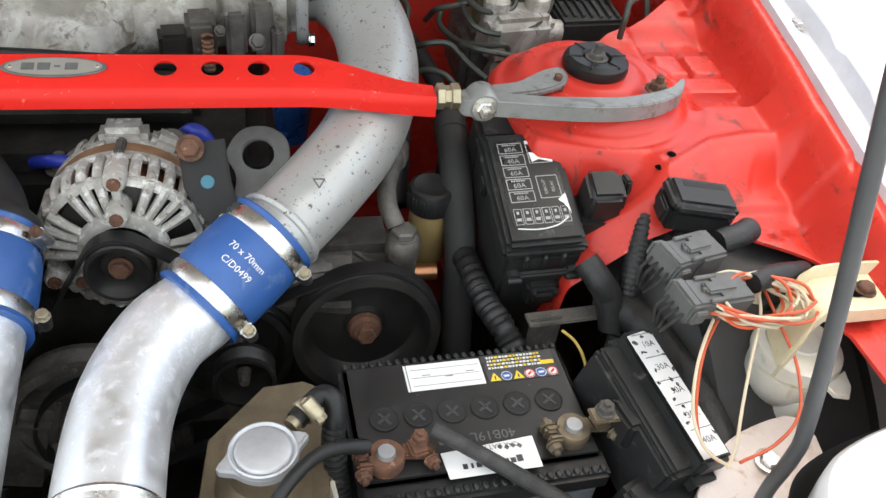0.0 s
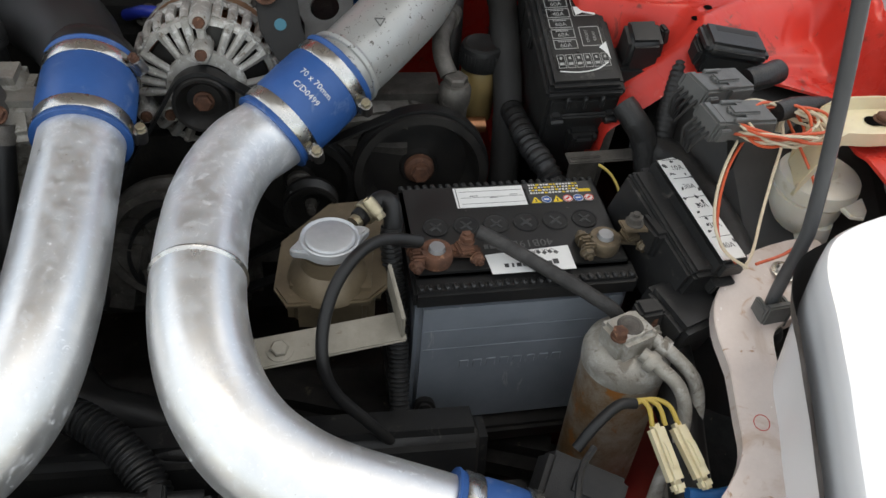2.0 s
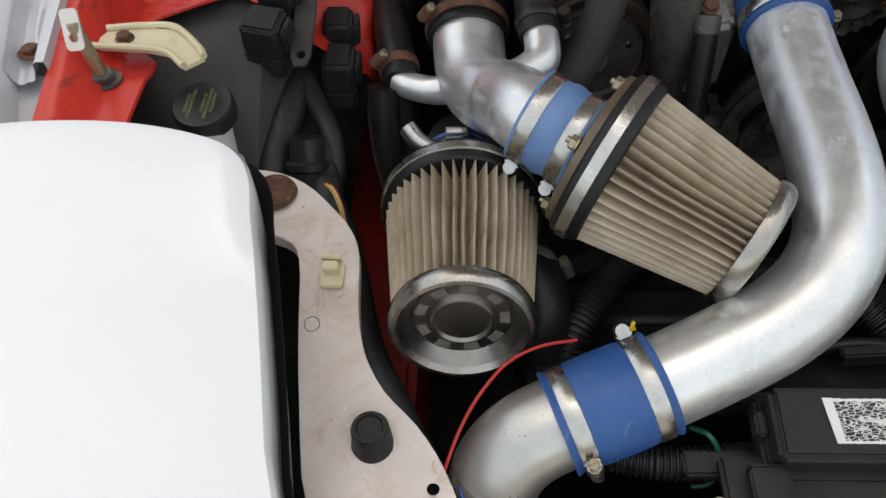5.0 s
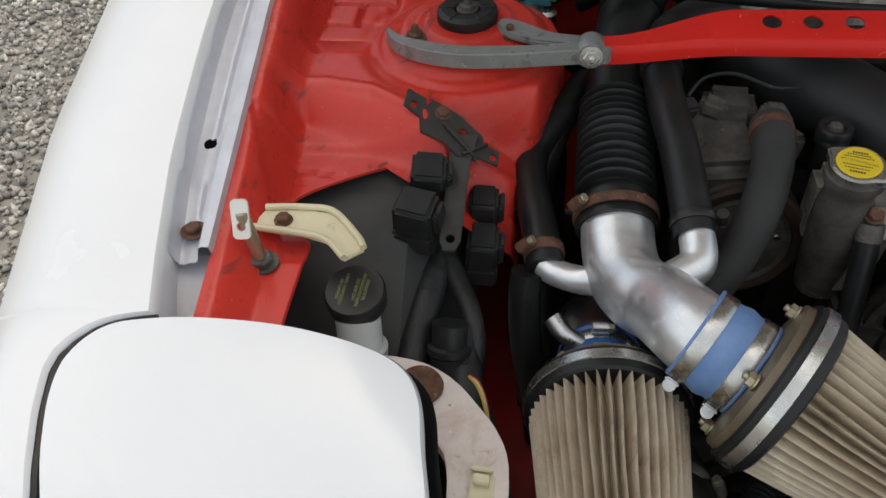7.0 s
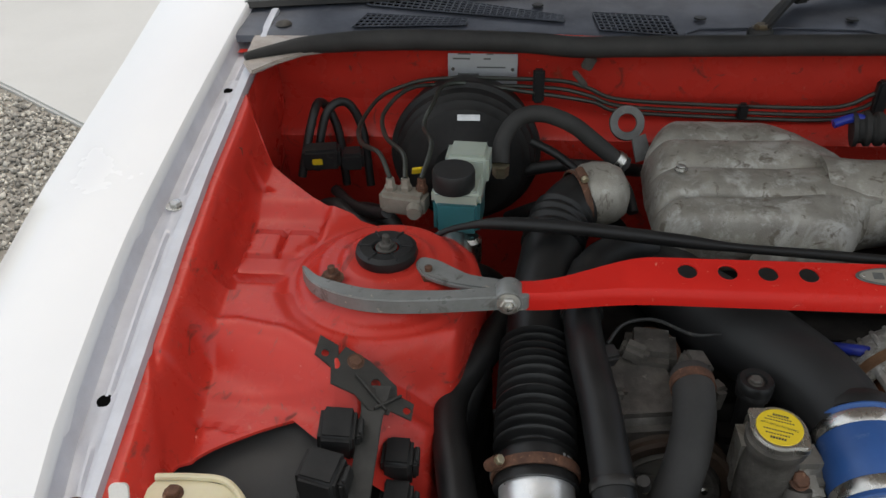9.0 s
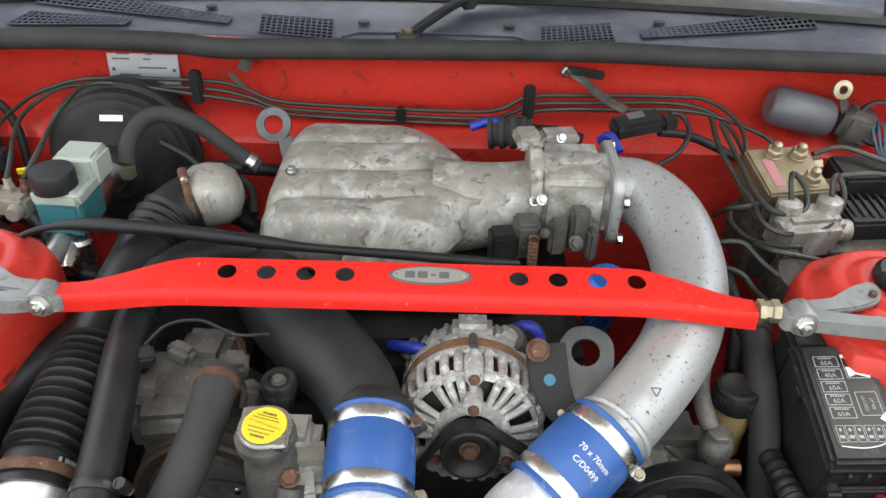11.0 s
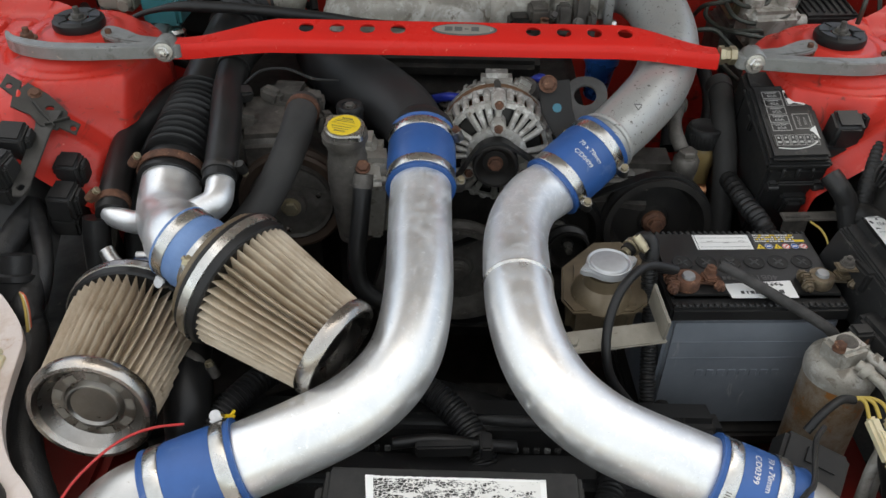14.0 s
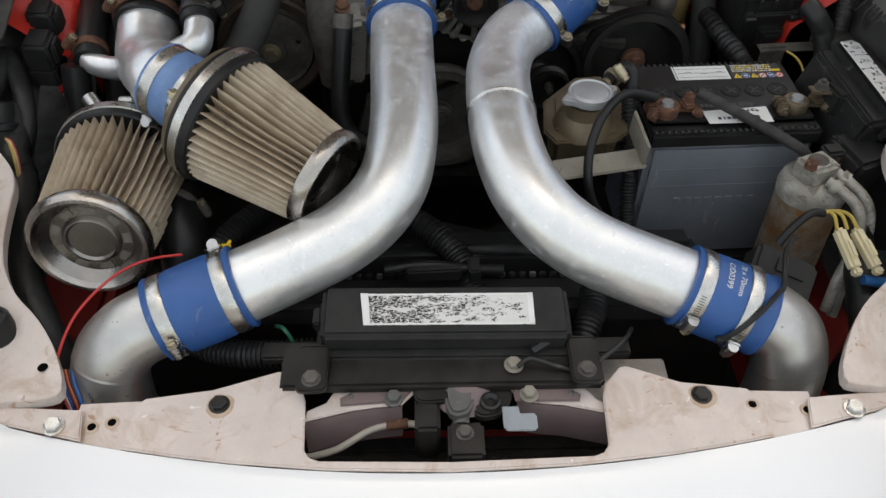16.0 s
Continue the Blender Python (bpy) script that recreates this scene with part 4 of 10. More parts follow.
# ---- charge pipes, hose couplers and clamps ----
def clamp(parent, p, d, r, w=0.012, screw=(1, 0, 0), mat=None, worn=False):
    """A worm-drive clamp round an axis d at p with its screw housing towards screw."""
    d = Vector(d).normalized()
    m = along(p, d)
    band = part("clamp", lathe(m, [(r - 0.001, -w / 2), (r + 0.0008, -w / 2), (r + 0.0013, -w / 2 + 0.001), (r + 0.0013, w / 2 - 0.001), (r + 0.0008, w / 2), (r - 0.001, w / 2)], 44), mat or STEEL, parent, "steel worm-drive clamp")
    s = Vector(screw)
    s = (s - d * s.dot(d)).normalized()
    t = d.cross(s)
    q = Vector(p) + s * (r + 0.006)
    ms = Matrix.Translation(q) @ Matrix((t, d, s)).transposed().to_4x4()
    housing = merge(box(ms @ pose(-0.002, 0, -0.005), 0.016, w * 0.95, 0.004, 0.0012), lathe(ms @ pose(-0.009, 0, 0.0005, 0, 90, 0), [(0, 0), (0.0052, 0), (0.0055, 0.003), (0.0055, 0.014), (0, 0.014)], 14))
    part("screw_housing", housing, mat or ALU_DULL, band)
    part("screw", merge(hexbolt(ms @ pose(0.004, 0, 0.0005, 0, 90, 0), 0.0042, 0.006, 1.0), box(ms @ pose(0.0102, 0, 0.0005, 0, 90, 0), 0.0012, 0.008, 0.0006, 0.0002, 1)), RUST if worn else ZINC, band)
    for k in range(9):
        a = radians(14 + 3.6 * k)
        v = s * math.cos(a) - t * math.sin(a)
        mk = Matrix.Translation(Vector(p) + v * (r + 0.0012)) @ Matrix((v.cross(d), d, v)).transposed().to_4x4()
        part("slot", box(mk, 0.0008, w * 0.42, 0.0004, 0), CAST_DARK, band)
    return band


def coupler(name, a, b, r, mat, label, screws, worn=(), inset=0.012, inset_b=None):
    """A silicone sleeve from a to b over pipes of radius r, with a clamp near each end."""
    a, b = Vector(a), Vector(b)
    d = (b - a).normalized()
    n = (b - a).length
    ob = thing(name, (a + b) / 2, label, "hose coupler", "silicone couplers")
    R = r + 0.0040
    m = along(a, d)
    prof = [(r, 0), (R + 0.0012, 0.0), (R + 0.0016, 0.0015), (R + 0.0002, 0.004), (R, 0.006), (R, 0.018), (R + 0.0012, 0.022), (R + 0.0016, n / 2), (R + 0.0012, n - 0.022), (R, n - 0.018), (R, n - 0.006), (R + 0.0002, n - 0.004), (R + 0.0016, n - 0.0015), (R + 0.0012, n), (r, n)]
    part("sleeve", lathe(m, prof, 56), mat, ob)
    clamp(ob, a + d * inset, d, R, 0.0125, screws[0], worn=0 in worn)
    clamp(ob, b - d * (inset_b or inset), d, R + (0.0020 if inset_b else 0), 0.0125, screws[1], worn=1 in worn)
    return ob


def wrapped_text(body, parent, p, up, towards, r, size, name):
    """White lettering that runs round a sleeve, its letters standing along up, facing towards."""
    up = Vector(up).normalized()
    c = bpy.data.curves.new("tmp_text", "FONT")
    c.body, c.size, c.align_x, c.align_y = body, size, "CENTER", "CENTER"
    c.resolution_u = 2
    o = bpy.data.objects.new("tmp_text", c)
    me = bpy.data.meshes.new_from_object(o)
    bpy.data.objects.remove(o)
    bm = bmesh.new()
    bm.from_mesh(me)
    bpy.data.meshes.remove(me)
    bmesh.ops.subdivide_edges(bm, edges=[e for e in bm.edges if e.calc_length() > size * 0.25], cuts=2)
    n = Vector(towards)
    n = (n - up * n.dot(up)).normalized()
    right = up.cross(n)
    for v in bm.verts:
        a = v.co.x / r
        v.co = Vector(p) + up * v.co.y + (n * math.cos(a) + right * math.sin(a)) * r
    part(name, bm, LABEL, parent, "white printed lettering")


PL = [(-0.0425, 0.525, 0.719), (-0.0415, 0.446, 0.701), (-0.040, 0.365, 0.691), (-0.038, 0.297, 0.684), (-0.040, 0.248, 0.677), (-0.048, 0.206, 0.667), (-0.067, 0.176, 0.655), (-0.097, 0.153, 0.643), (-0.139, 0.133, 0.632), (-0.189, 0.114, 0.620), (-0.222, 0.1035, 0.6125)]
PR = [(0.172, 0.511, 0.716), (0.116, 0.465, 0.686), (0.083, 0.430, 0.682), (0.064, 0.369, 0.682), (0.061, 0.288, 0.682), (0.065, 0.239, 0.676), (0.076, 0.199, 0.666), (0.096, 0.167, 0.655), (0.124, 0.146, 0.643), (0.158, 0.132, 0.632), (0.222, 0.117, 0.612), (0.258, 0.1055, 0.603)]
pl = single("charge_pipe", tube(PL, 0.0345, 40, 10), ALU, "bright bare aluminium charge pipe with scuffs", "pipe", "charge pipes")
pr = thing("charge_pipe", (0.1, 0.25, 0.65), "bright bare aluminium charge pipe with a weld seam", "pipe", "charge pipes")
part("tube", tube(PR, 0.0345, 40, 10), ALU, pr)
part("weld_seam", lathe(along((0.061, 0.288, 0.682), (-0.001, -0.06, -0.003)), [(0.0342, -0.003), (0.0354, -0.0018), (0.0361, 0), (0.0354, 0.0018), (0.0342, 0.003)], 48), STEEL, pr, "raised weld bead")

for pts, lab in (([(-0.224, 0.103, 0.612), (-0.257, 0.092, 0.6055), (-0.287, 0.080, 0.596), (-0.306, 0.067, 0.575), (-0.312, 0.058, 0.53), (-0.312, 0.056, 0.44)], "dull aluminium elbow going down past the radiator"), ([(0.260, 0.105, 0.6025), (0.294, 0.0955, 0.594), (0.319, 0.083, 0.580), (0.327, 0.069, 0.552), (0.327, 0.061, 0.51), (0.327, 0.059, 0.44)], "dull stained aluminium elbow below the coupler")):
    pe = thing("pipe_elbow", pts[-1], lab, "pipe", "pipe elbows")
    part("tube", tube(pts, 0.0345, 40, 10), ELBOW, pe)
    part("weld_bead", lathe(along(pts[3], Vector(pts[4]) - Vector(pts[2])), [(0.0342, -0.003), (0.0349, -0.001), (0.0349, 0.001), (0.0342, 0.003)], 44), ELBOW, pe)


def span(path, a, b):
    """Two points on a path, by their share of its length."""
    q = smooth_path(path, 20)
    acc = [0]
    for u, v in zip(q, q[1:]):
        acc.append(acc[-1] + (v - u).length)
    out = []
    for s in (a, b):
        out.append(next(q[i] for i in range(len(q)) if acc[i] >= s * acc[-1] - 1e-9))
    return out


cu_l = coupler("hose_coupler", (-0.0425, 0.515, 0.7175), (-0.0413, 0.432, 0.6985), 0.0345, BLUE, "blue silicone coupler with two steel clamps", ((0.9, 0, 0.35), (0.95, 0, -0.1)), (0,))
cu_r = coupler("hose_coupler", (0.172, 0.511, 0.716), (0.110, 0.460, 0.684), 0.0345, BLUE, "blue silicone coupler printed 70 x 70mm", ((0.6, -0.8, -0.3), (0.6, -0.8, -0.3)))
cl = coupler("hose_coupler", (-0.186, 0.1152, 0.6208), (-0.262, 0.0905, 0.6035), 0.0345, BLUE, "blue silicone coupler on the lower charge pipe", ((-0.2, 0.75, 0.5), (0.3, -0.8, 0.1)))
cr = coupler("hose_coupler", (0.222, 0.117, 0.612), (0.296, 0.0935, 0.593), 0.0345, BLUE, "blue silicone coupler with a cable tie round it", ((-0.3, -0.9, -0.05), (-0.3, -0.9, -0.25)), inset_b=0.024)

ur, wr = (Vector((0.172, 0.511, 0.716)) - Vector((0.110, 0.460, 0.684))).normalized(), Vector((0.02, -0.62, 0.60))
wrapped_text("70 x 70mm", cu_r, Vector((0.141, 0.4855, 0.700)) + ur * 0.0062, ur, wr, 0.0407, 0.0078, "size_mark")
wrapped_text("C/D0499", cu_r, Vector((0.141, 0.4855, 0.700)) - ur * 0.0058, ur, wr, 0.0407, 0.0078, "batch_mark")
ur = (Vector((0.296, 0.0935, 0.593)) - Vector((0.222, 0.117, 0.612))).normalized()
wr = Vector((0.05, -0.15, 0.95))
wrapped_text("70 x 70mm", cr, Vector((0.259, 0.10525, 0.6025)) + ur * 0.0012, ur, wr, 0.0407, 0.0078, "size_mark")
wrapped_text("C/D0399", cr, Vector((0.259, 0.10525, 0.6025)) - ur * 0.0105, ur, wr, 0.0407, 0.0078, "batch_mark")

GP = [(0.215, 0.825, 0.792), (0.247, 0.817, 0.789), (0.272, 0.782, 0.780), (0.281, 0.725, 0.768), (0.275, 0.665, 0.756), (0.252, 0.605, 0.743), (0.215, 0.553, 0.731), (0.165, 0.500, 0.713)]
gp = thing("intake_elbow", (0.24, 0.68, 0.70), "grey painted intake elbow, speckled with chips", "pipe")
part("tube", tube(GP, [0.037, 0.0385, 0.0395, 0.039, 0.038, 0.037, 0.036, 0.0345], 40, 10), GREYPAINT, gp)
part("collar", lathe(along((0.177, 0.513, 0.7175), (0.66, 0.70, 0.24)), [(0.034, -0.004), (0.0372, -0.003), (0.0385, 0.0), (0.0372, 0.003), (0.034, 0.004)], 44), GREYPAINT, gp, "rolled bead at the pipe end")
mt = along((0.2085, 0.517, 0.7617), (0.05, -0.45, 0.9), (0, 1, 0))
for k in range(3):
    part("cast_mark", box(mt @ pose(0, 0, 0, 0, 0, 120 * k) @ pose(0, 0.0026, 0), 0.0095, 0.0012, 0.0008, 0.0002, 1), GREYPLASTIC, gp)
BD = [(-0.172, 0.715, 0.712), (-0.138, 0.655, 0.719), (-0.098, 0.603, 0.723), (-0.062, 0.553, 0.722), (-0.0435, 0.505, 0.716)]
DUCT = surface("matt_duct_plastic", (0.016, 0.0162, 0.017), (0.024, 0.0238, 0.0235), 0.52, 0, 900, 18, 0.8, 0.10, 0.1, gloss=0.3)
bid = thing("black_intake_duct", (-0.15, 0.62, 0.66), "smooth black plastic intake duct", "duct")
part("tube", tube([(-0.20, 0.80, 0.69)] + BD, [0.040, 0.043, 0.045, 0.043, 0.039, 0.0345], 32, 10), DUCT, bid)
part("cuff", lathe(along((-0.0432, 0.516, 0.7177), (0.05, 1, 0.2)), [(0.0345, -0.003), (0.0392, -0.002), (0.0398, 0.004), (0.038, 0.012), (0.036, 0.014)], 44), RUBBER, bid, "thicker moulded end cuff")

# ---- strut brace ----
brace = thing("strut_brace", (0, 0.61, 0.78), "red painted strut brace with a row of holes", "strut brace")


def bar_rows():
    back, front = [], []
    for i in range(81):
        x = -0.349 + 0.664 * i / 80
        e = min(1.0, max(0.0, (0.335 - abs(x + 0.01)) / 0.13))
        w = lerp(0.0112, 0.0225, soft(e))
        h = lerp(0.013, 0.010, soft(e))
        yc = 0.600 + 0.014 * soft(e)
        zc = 0.788 + 0.012 * soft(e)
        tilt = 0.22 * soft(e)
        at = lambda a, b: (x, yc + a, zc + b + a * tilt)
        back.append([at(w * 0.97, -0.0035), at(w, -0.003), at(w, 0.003), at(w * 0.9, 0.006)])
        front.append([at(-w * 0.78, 0.006), at(-w * 0.93, 0.003), at(-w, -0.003), at(-w, -h), at(-w * 0.7, -h - 0.002)])
    return back, front


def bar_top(x, a):
    e = min(1.0, max(0.0, (0.335 - abs(x + 0.01)) / 0.13))
    return Vector((x, 0.600 + 0.014 * soft(e) + a, 0.788 + 0.012 * soft(e) + 0.006 + a * 0.22 * soft(e)))


back, front = bar_rows()
holes = [-0.188 + 0.0375 * k for k in range(4)] + [0.203 - 0.0375 * k for k in range(4)]
bm = bmesh.new()
edge = [bm.verts.new(r[-1]) for r in back]
edge2 = [bm.verts.new(r[0]) for r in front]
loops = [edge + edge2[::-1]]
for x in holes:
    loops.append([bm.verts.new(bar_top(x + 0.0092 * math.cos(a * math.pi / 14), 0.004 + 0.0092 * math.sin(a * math.pi / 14))) for a in range(28)])
es = [bm.edges.new((lp[i], lp[(i + 1) % len(lp)])) for lp in loops for i in range(len(lp))]
bmesh.ops.triangle_fill(bm, use_beauty=True, use_dissolve=False, edges=es)
bm = merge(bm, sheet(back), sheet(front))
bmesh.ops.remove_doubles(bm, verts=bm.verts[:], dist=2e-5)
bmesh.ops.recalc_face_normals(bm, faces=bm.faces[:])
up_faces = sum(f.normal.z * f.calc_area() for f in bm.faces)
if up_faces < 0:
    bmesh.ops.reverse_faces(bm, faces=bm.faces[:])
bmesh.ops.solidify(bm, geom=bm.faces[:], thickness=0.0018)
bar = part("bar", bm, RED_BAR, brace)
for x in holes:
    m = along(bar_top(x, 0.004), (0, -0.22, 1))
    part("hole_rim", lathe(m, [(0.0091, -0.0016), (0.0092, 0.0002), (0.0098, 0.0005), (0.0106, 0.0002)], 28), RED_BAR, bar)
m = along(bar_top(0.006, 0.004) + Vector((0, 0, 0.0003)), (0, -0.22, 1), (0, 1, 0)) 
badge = part("badge", prism(m, [(0.040 * math.cos(a * math.pi / 20), 0.0118 * math.sin(a * math.pi / 20)) for a in range(40)], 0.0014, 0.0005, 1), EYESTEEL, bar, "oval metal badge")
part("badge_field", prism(m @ Matrix.Translation((0, 0, 0.0014)), [(0.0365 * math.cos(a * math.pi / 20), 0.0098 * math.sin(a * math.pi / 20)) for a in range(40)], 0.0003, 0), surface("badge_grey", (0.30, 0.28, 0.24), (0.25, 0.23, 0.2), 0.5, 0.1), badge)
for x, w in ((-0.0195, 0.0095), (-0.0075, 0.0095), (0.0025, 0.0048), (0.0130, 0.0095)):
    part("badge_mark", box(m @ pose(x, 0, 0.0016), w, 0.0018 if w < 0.005 else 0.0082, 0.0004, 0.0001, 1), GREYPLASTIC, badge)
for x in (-0.0325, 0.0325):
    part("badge_rivet", lathe(m @ pose(x, 0, 0.0016), [(0, 0.0008), (0.0012, 0.0005), (0.0016, 0)], 10), STEEL, badge)


def brace_arm(side):
    outer = [(0.340, 0.583), (0.365, 0.581), (0.41, 0.574), (0.45, 0.569), (0.49, 0.569), (0.525, 0.579), (0.551, 0.597), (0.566, 0.622)]
    inner = [(0.562, 0.624), (0.546, 0.608), (0.519, 0.596), (0.489, 0.588), (0.45, 0.588), (0.41, 0.591), (0.365, 0.600), (0.340, 0.600)]
    pts = [(side * x, y) for x, y in outer + inner]
    arm = part("arm", prism(pose(0, 0, 0.777, -4, 0, 0) @ Matrix.Translation((0, 0, 0.042)), blob(pts if side > 0 else pts[::-1], 4), 0.016, 0.0035, 3), ARM, brace, "grey cast arm with chipped edges")
    hook = [(0.342, 0.598), (0.342, 0.612), (0.37, 0.620), (0.395, 0.625), (0.412, 0.636), (0.430, 0.648), (0.447, 0.652), (0.452, 0.640), (0.444, 0.624), (0.425, 0.612), (0.395, 0.604)]
    pts = [(side * x, y) for x, y in hook]
    part("arm_hook", prism(pose(0, 0, 0.783, 0, 0, 0), blob(pts if side < 0 else pts[::-1], 3), 0.007, 0.002), ARM, arm)
    part("lug", lathe(pose(side * 0.357, 0.586, 0.787, 90, 0, 0), [(0, -0.022), (0.0130, -0.022), (0.0142, -0.020), (0.0142, 0.001), (0.0130, 0.003), (0, 0.003)], 24), ARM, arm)
    part("pivot_bolt", hexbolt(along((side * 0.357, 0.583, 0.787), (0, -1, 0.15)), 0.0075, 0.007, 1.5, 0.003), STEEL, arm)
    if side > 0:
        part("tie_nut", merge(lathe(along((side * 0.322 - 0.005, 0.601, 0.789), (side, 0, 0)), [(0, 0), (0.0115, 0), (0.0115, 0.006), (0.0095, 0.007), (0.0095, 0.012), (0.0115, 0.013), (0.0115, 0.02), (0, 0.02)], 6)), ZINC, arm, "worn brass-coloured lock nut")
    part("tower_nut", hexbolt(pose(side * 0.533, 0.613, 0.787), 0.0078, 0.0085, 1.5, 0.006), RUST, arm, "rusty flange nut")
    part("tower_nut", hexbolt(pose(side * 0.438, 0.628, 0.778), 0.0078, 0.0085, 1.5, 0.008), RUST, arm)


brace_arm(-1)
brace_arm(1)

# ---- upper intake manifold, throttle body ----
man = thing("intake_manifold", (-0.08, 0.83, 0.70), "oxidised cast aluminium upper intake manifold with four runners", "intake manifold")
rows = []
ny, nx = 84, 56
RUNNERS = [0.736, 0.792, 0.848, 0.911, 0.974]
for i in range(ny + 1):
    v = i / ny
    y = 0.738 + 0.234 * v
    x0 = table(y, [(0.738, -0.166), (0.748, -0.184), (0.765, -0.193), (0.84, -0.196), (0.92, -0.191), (0.945, -0.182), (0.962, -0.166), (0.972, -0.148)])
    x1 = table(y, [(0.738, 0.006), (0.750, 0.022), (0.772, 0.036), (0.80, 0.062), (0.86, 0.062), (0.89, 0.052), (0.916, 0.034), (0.94, 0.018), (0.955, 0.004), (0.968, -0.026), (0.972, -0.040)])
    n = max(k for k in range(4) if RUNNERS[k] <= y)
    row = []
    for j in range(nx + 1):
        u = j / nx
        x = lerp(x0, x1, u)
        f = (y - RUNNERS[n] - 0.008 * (u - 0.5) * (n == 0)) / (RUNNERS[n + 1] - RUNNERS[n])
        arc = math.sqrt(max(0.0, 1 - (2 * f - 1) ** 2))
        w = 1 - soft((u - 0.50) / 0.42)
        z = table(y, [(0.74, 0.788), (0.80, 0.798), (0.90, 0.806), (0.975, 0.803)]) - 0.017 * (1 - arc) ** 1.4 * w - 0.012 * soft((u - 0.7) / 0.3)
        for e in (u / 0.15, v / 0.07, (1 - v) / 0.09, 9 if 0.795 < y < 0.875 else (1 - u) / 0.10):
            e = min(1.0, e)
            z = lerp(0.745, z, math.sqrt(max(0.0, 1 - (1 - e) ** 2)))
        z += 0.0008 * noise.noise(Vector((x * 60, y * 60, 1)))
        row.append((x, y, z))
    rows.append(row)
bm = sheet(rows)
edge = [e for e in bm.edges if e.is_boundary]
ret = bmesh.ops.extrude_edge_only(bm, edges=edge)
for g in ret["geom"]:
    if isinstance(g, bmesh.types.BMVert):
        g.co.z -= 0.035
        g.co.y += 0.02 * (0.845 - g.co.y) / 0.12
        g.co.x += 0.02 * (-0.08 - g.co.x) / 0.12
part("runner_cover", bm, CAST, man)
part("neck", tube([(0.01, 0.836, 0.752), (0.045, 0.834, 0.756), (0.09, 0.831, 0.763), (0.14, 0.829, 0.772)], [0.062, 0.055, 0.050, 0.048], 28, 8, flat=0.82), CAST, man)
part("throttle_body", merge(box(pose(0.165, 0.828, 0.742), 0.085, 0.10, 0.085, 0.012, 3), lathe(along((0.115, 0.83, 0.785), (1, 0, 0)), [(0, 0), (0.05, 0), (0.052, 0.004), (0.052, 0.012), (0.046, 0.016), (0.044, 0.09), (0, 0.09)], 28)), CAST, man, "cast throttle body")
fl = part("flange", prism(along((0.205, 0.828, 0.786), (1, 0, 0)), rounded(0.115, 0.092, 0.022), 0.012, 0.002), GREYPAINT, man)
for yy, zz in ((0.772, 0.803), (0.885, 0.817), (0.776, 0.752)):
    part("flange_bolt", hexbolt(along((0.217, yy, zz), (1, 0, 0)), 0.006, 0.007, 1.3), STEEL, fl)

# ---- alternator ----
alt = thing("alternator", (0.052, 0.60, 0.62), "alternator with a corroded slotted alloy case", "alternator")
WHITE_CAST = surface("white_corroded_alloy", (0.50, 0.48, 0.44), (0.31, 0.295, 0.265), 0.5, 0.3, 700, 40, 0.9, 0.4, 0.12, spots=(0.66, 0.65, 0.62), spot_scale=90, spot_at=0.52, edge=0.12)
worn(WHITE_CAST, (0.15, 0.12, 0.09), 80, 0.60, 0.08, 0.2, 0.6, 0.8)
AX = Vector((0, -1, 0.12)).normalized()
ac = Vector((0.049, 0.548, 0.680))
ma = along(ac, AX, (0, 0, 1))
R = 0.068
core = lathe(ma, [(0, -0.004), (R * 0.84, -0.006), (R * 0.88, -0.012), (R * 0.88, -0.050), (0, -0.052)], 40)
part("winding", core, COPPER, alt, "copper windings behind the slots")
part("fan", lathe(ma, [(0, 0.001), (R * 0.5, 0.001), (R * 0.82, -0.003), (R * 0.84, -0.0055), (0, -0.0055)], 36), BLACKPAINT, alt)
part("stator_ring", lathe(ma, [(R * 0.93, -0.033), (R * 1.010, -0.033), (R * 1.015, -0.036), (R * 1.015, -0.049), (R * 1.010, -0.052), (R * 0.93, -0.052)], 56), STATOR, alt, "rusty laminated stator ring")
part("rear_shell", lathe(ma, [(R * 0.93, -0.051), (R * 1.03, -0.051), (R * 1.03, -0.058), (R * 0.98, -0.060), (R * 0.97, -0.074), (R * 0.90, -0.090), (R * 0.6, -0.104), (0, -0.107)], 44), WHITE_CAST, alt, "weathered alloy rear shell")
part("front_rim", lathe(ma, [(R * 0.94, -0.034), (R * 1.035, -0.034), (R * 1.035, -0.0275), (R * 0.99, -0.0255), (R * 0.94, -0.027)], 52), WHITE_CAST, alt, "white corroded alloy end frame")
part("shoulder", lathe(ma, [(R * 0.88, 0.0065), (R * 0.95, 0.0045), (R * 0.985, -0.001), (R * 0.96, -0.004), (R * 0.88, 0.0005)], 52, True), WHITE_CAST, alt)
part("hub_ring", lathe(ma, [(R * 0.38, 0.016), (R * 0.54, 0.0145), (R * 0.56, 0.011), (R * 0.54, 0.007), (R * 0.38, 0.008)], 44, True), WHITE_CAST, alt)
for k in range(30):
    a = radians(12 * k + 6)
    at = lambda r, h: (R * r * math.cos(a), R * r * math.sin(a), h)
    rib = tube([at(1.0, -0.029), at(1.0, -0.016), at(0.99, -0.006), at(0.945, 0.001)], 0.0048, 8, 3)
    rib.transform(ma)
    part("rib", rib, WHITE_CAST, alt)
    fin = tube([at(0.985, -0.056), at(0.99, -0.072), at(0.93, -0.088)], 0.0026, 6, 3)
    fin.transform(ma)
    part("fin", fin, WHITE_CAST, alt)
    if k % 5 != 1:
        spoke = tube([at(0.93, 0.003), at(0.74, 0.0075), at(0.52, 0.0105)], [0.0050, 0.0042, 0.0036], 8, 3)
        spoke.transform(ma)
        part("spoke", spoke, WHITE_CAST, alt)
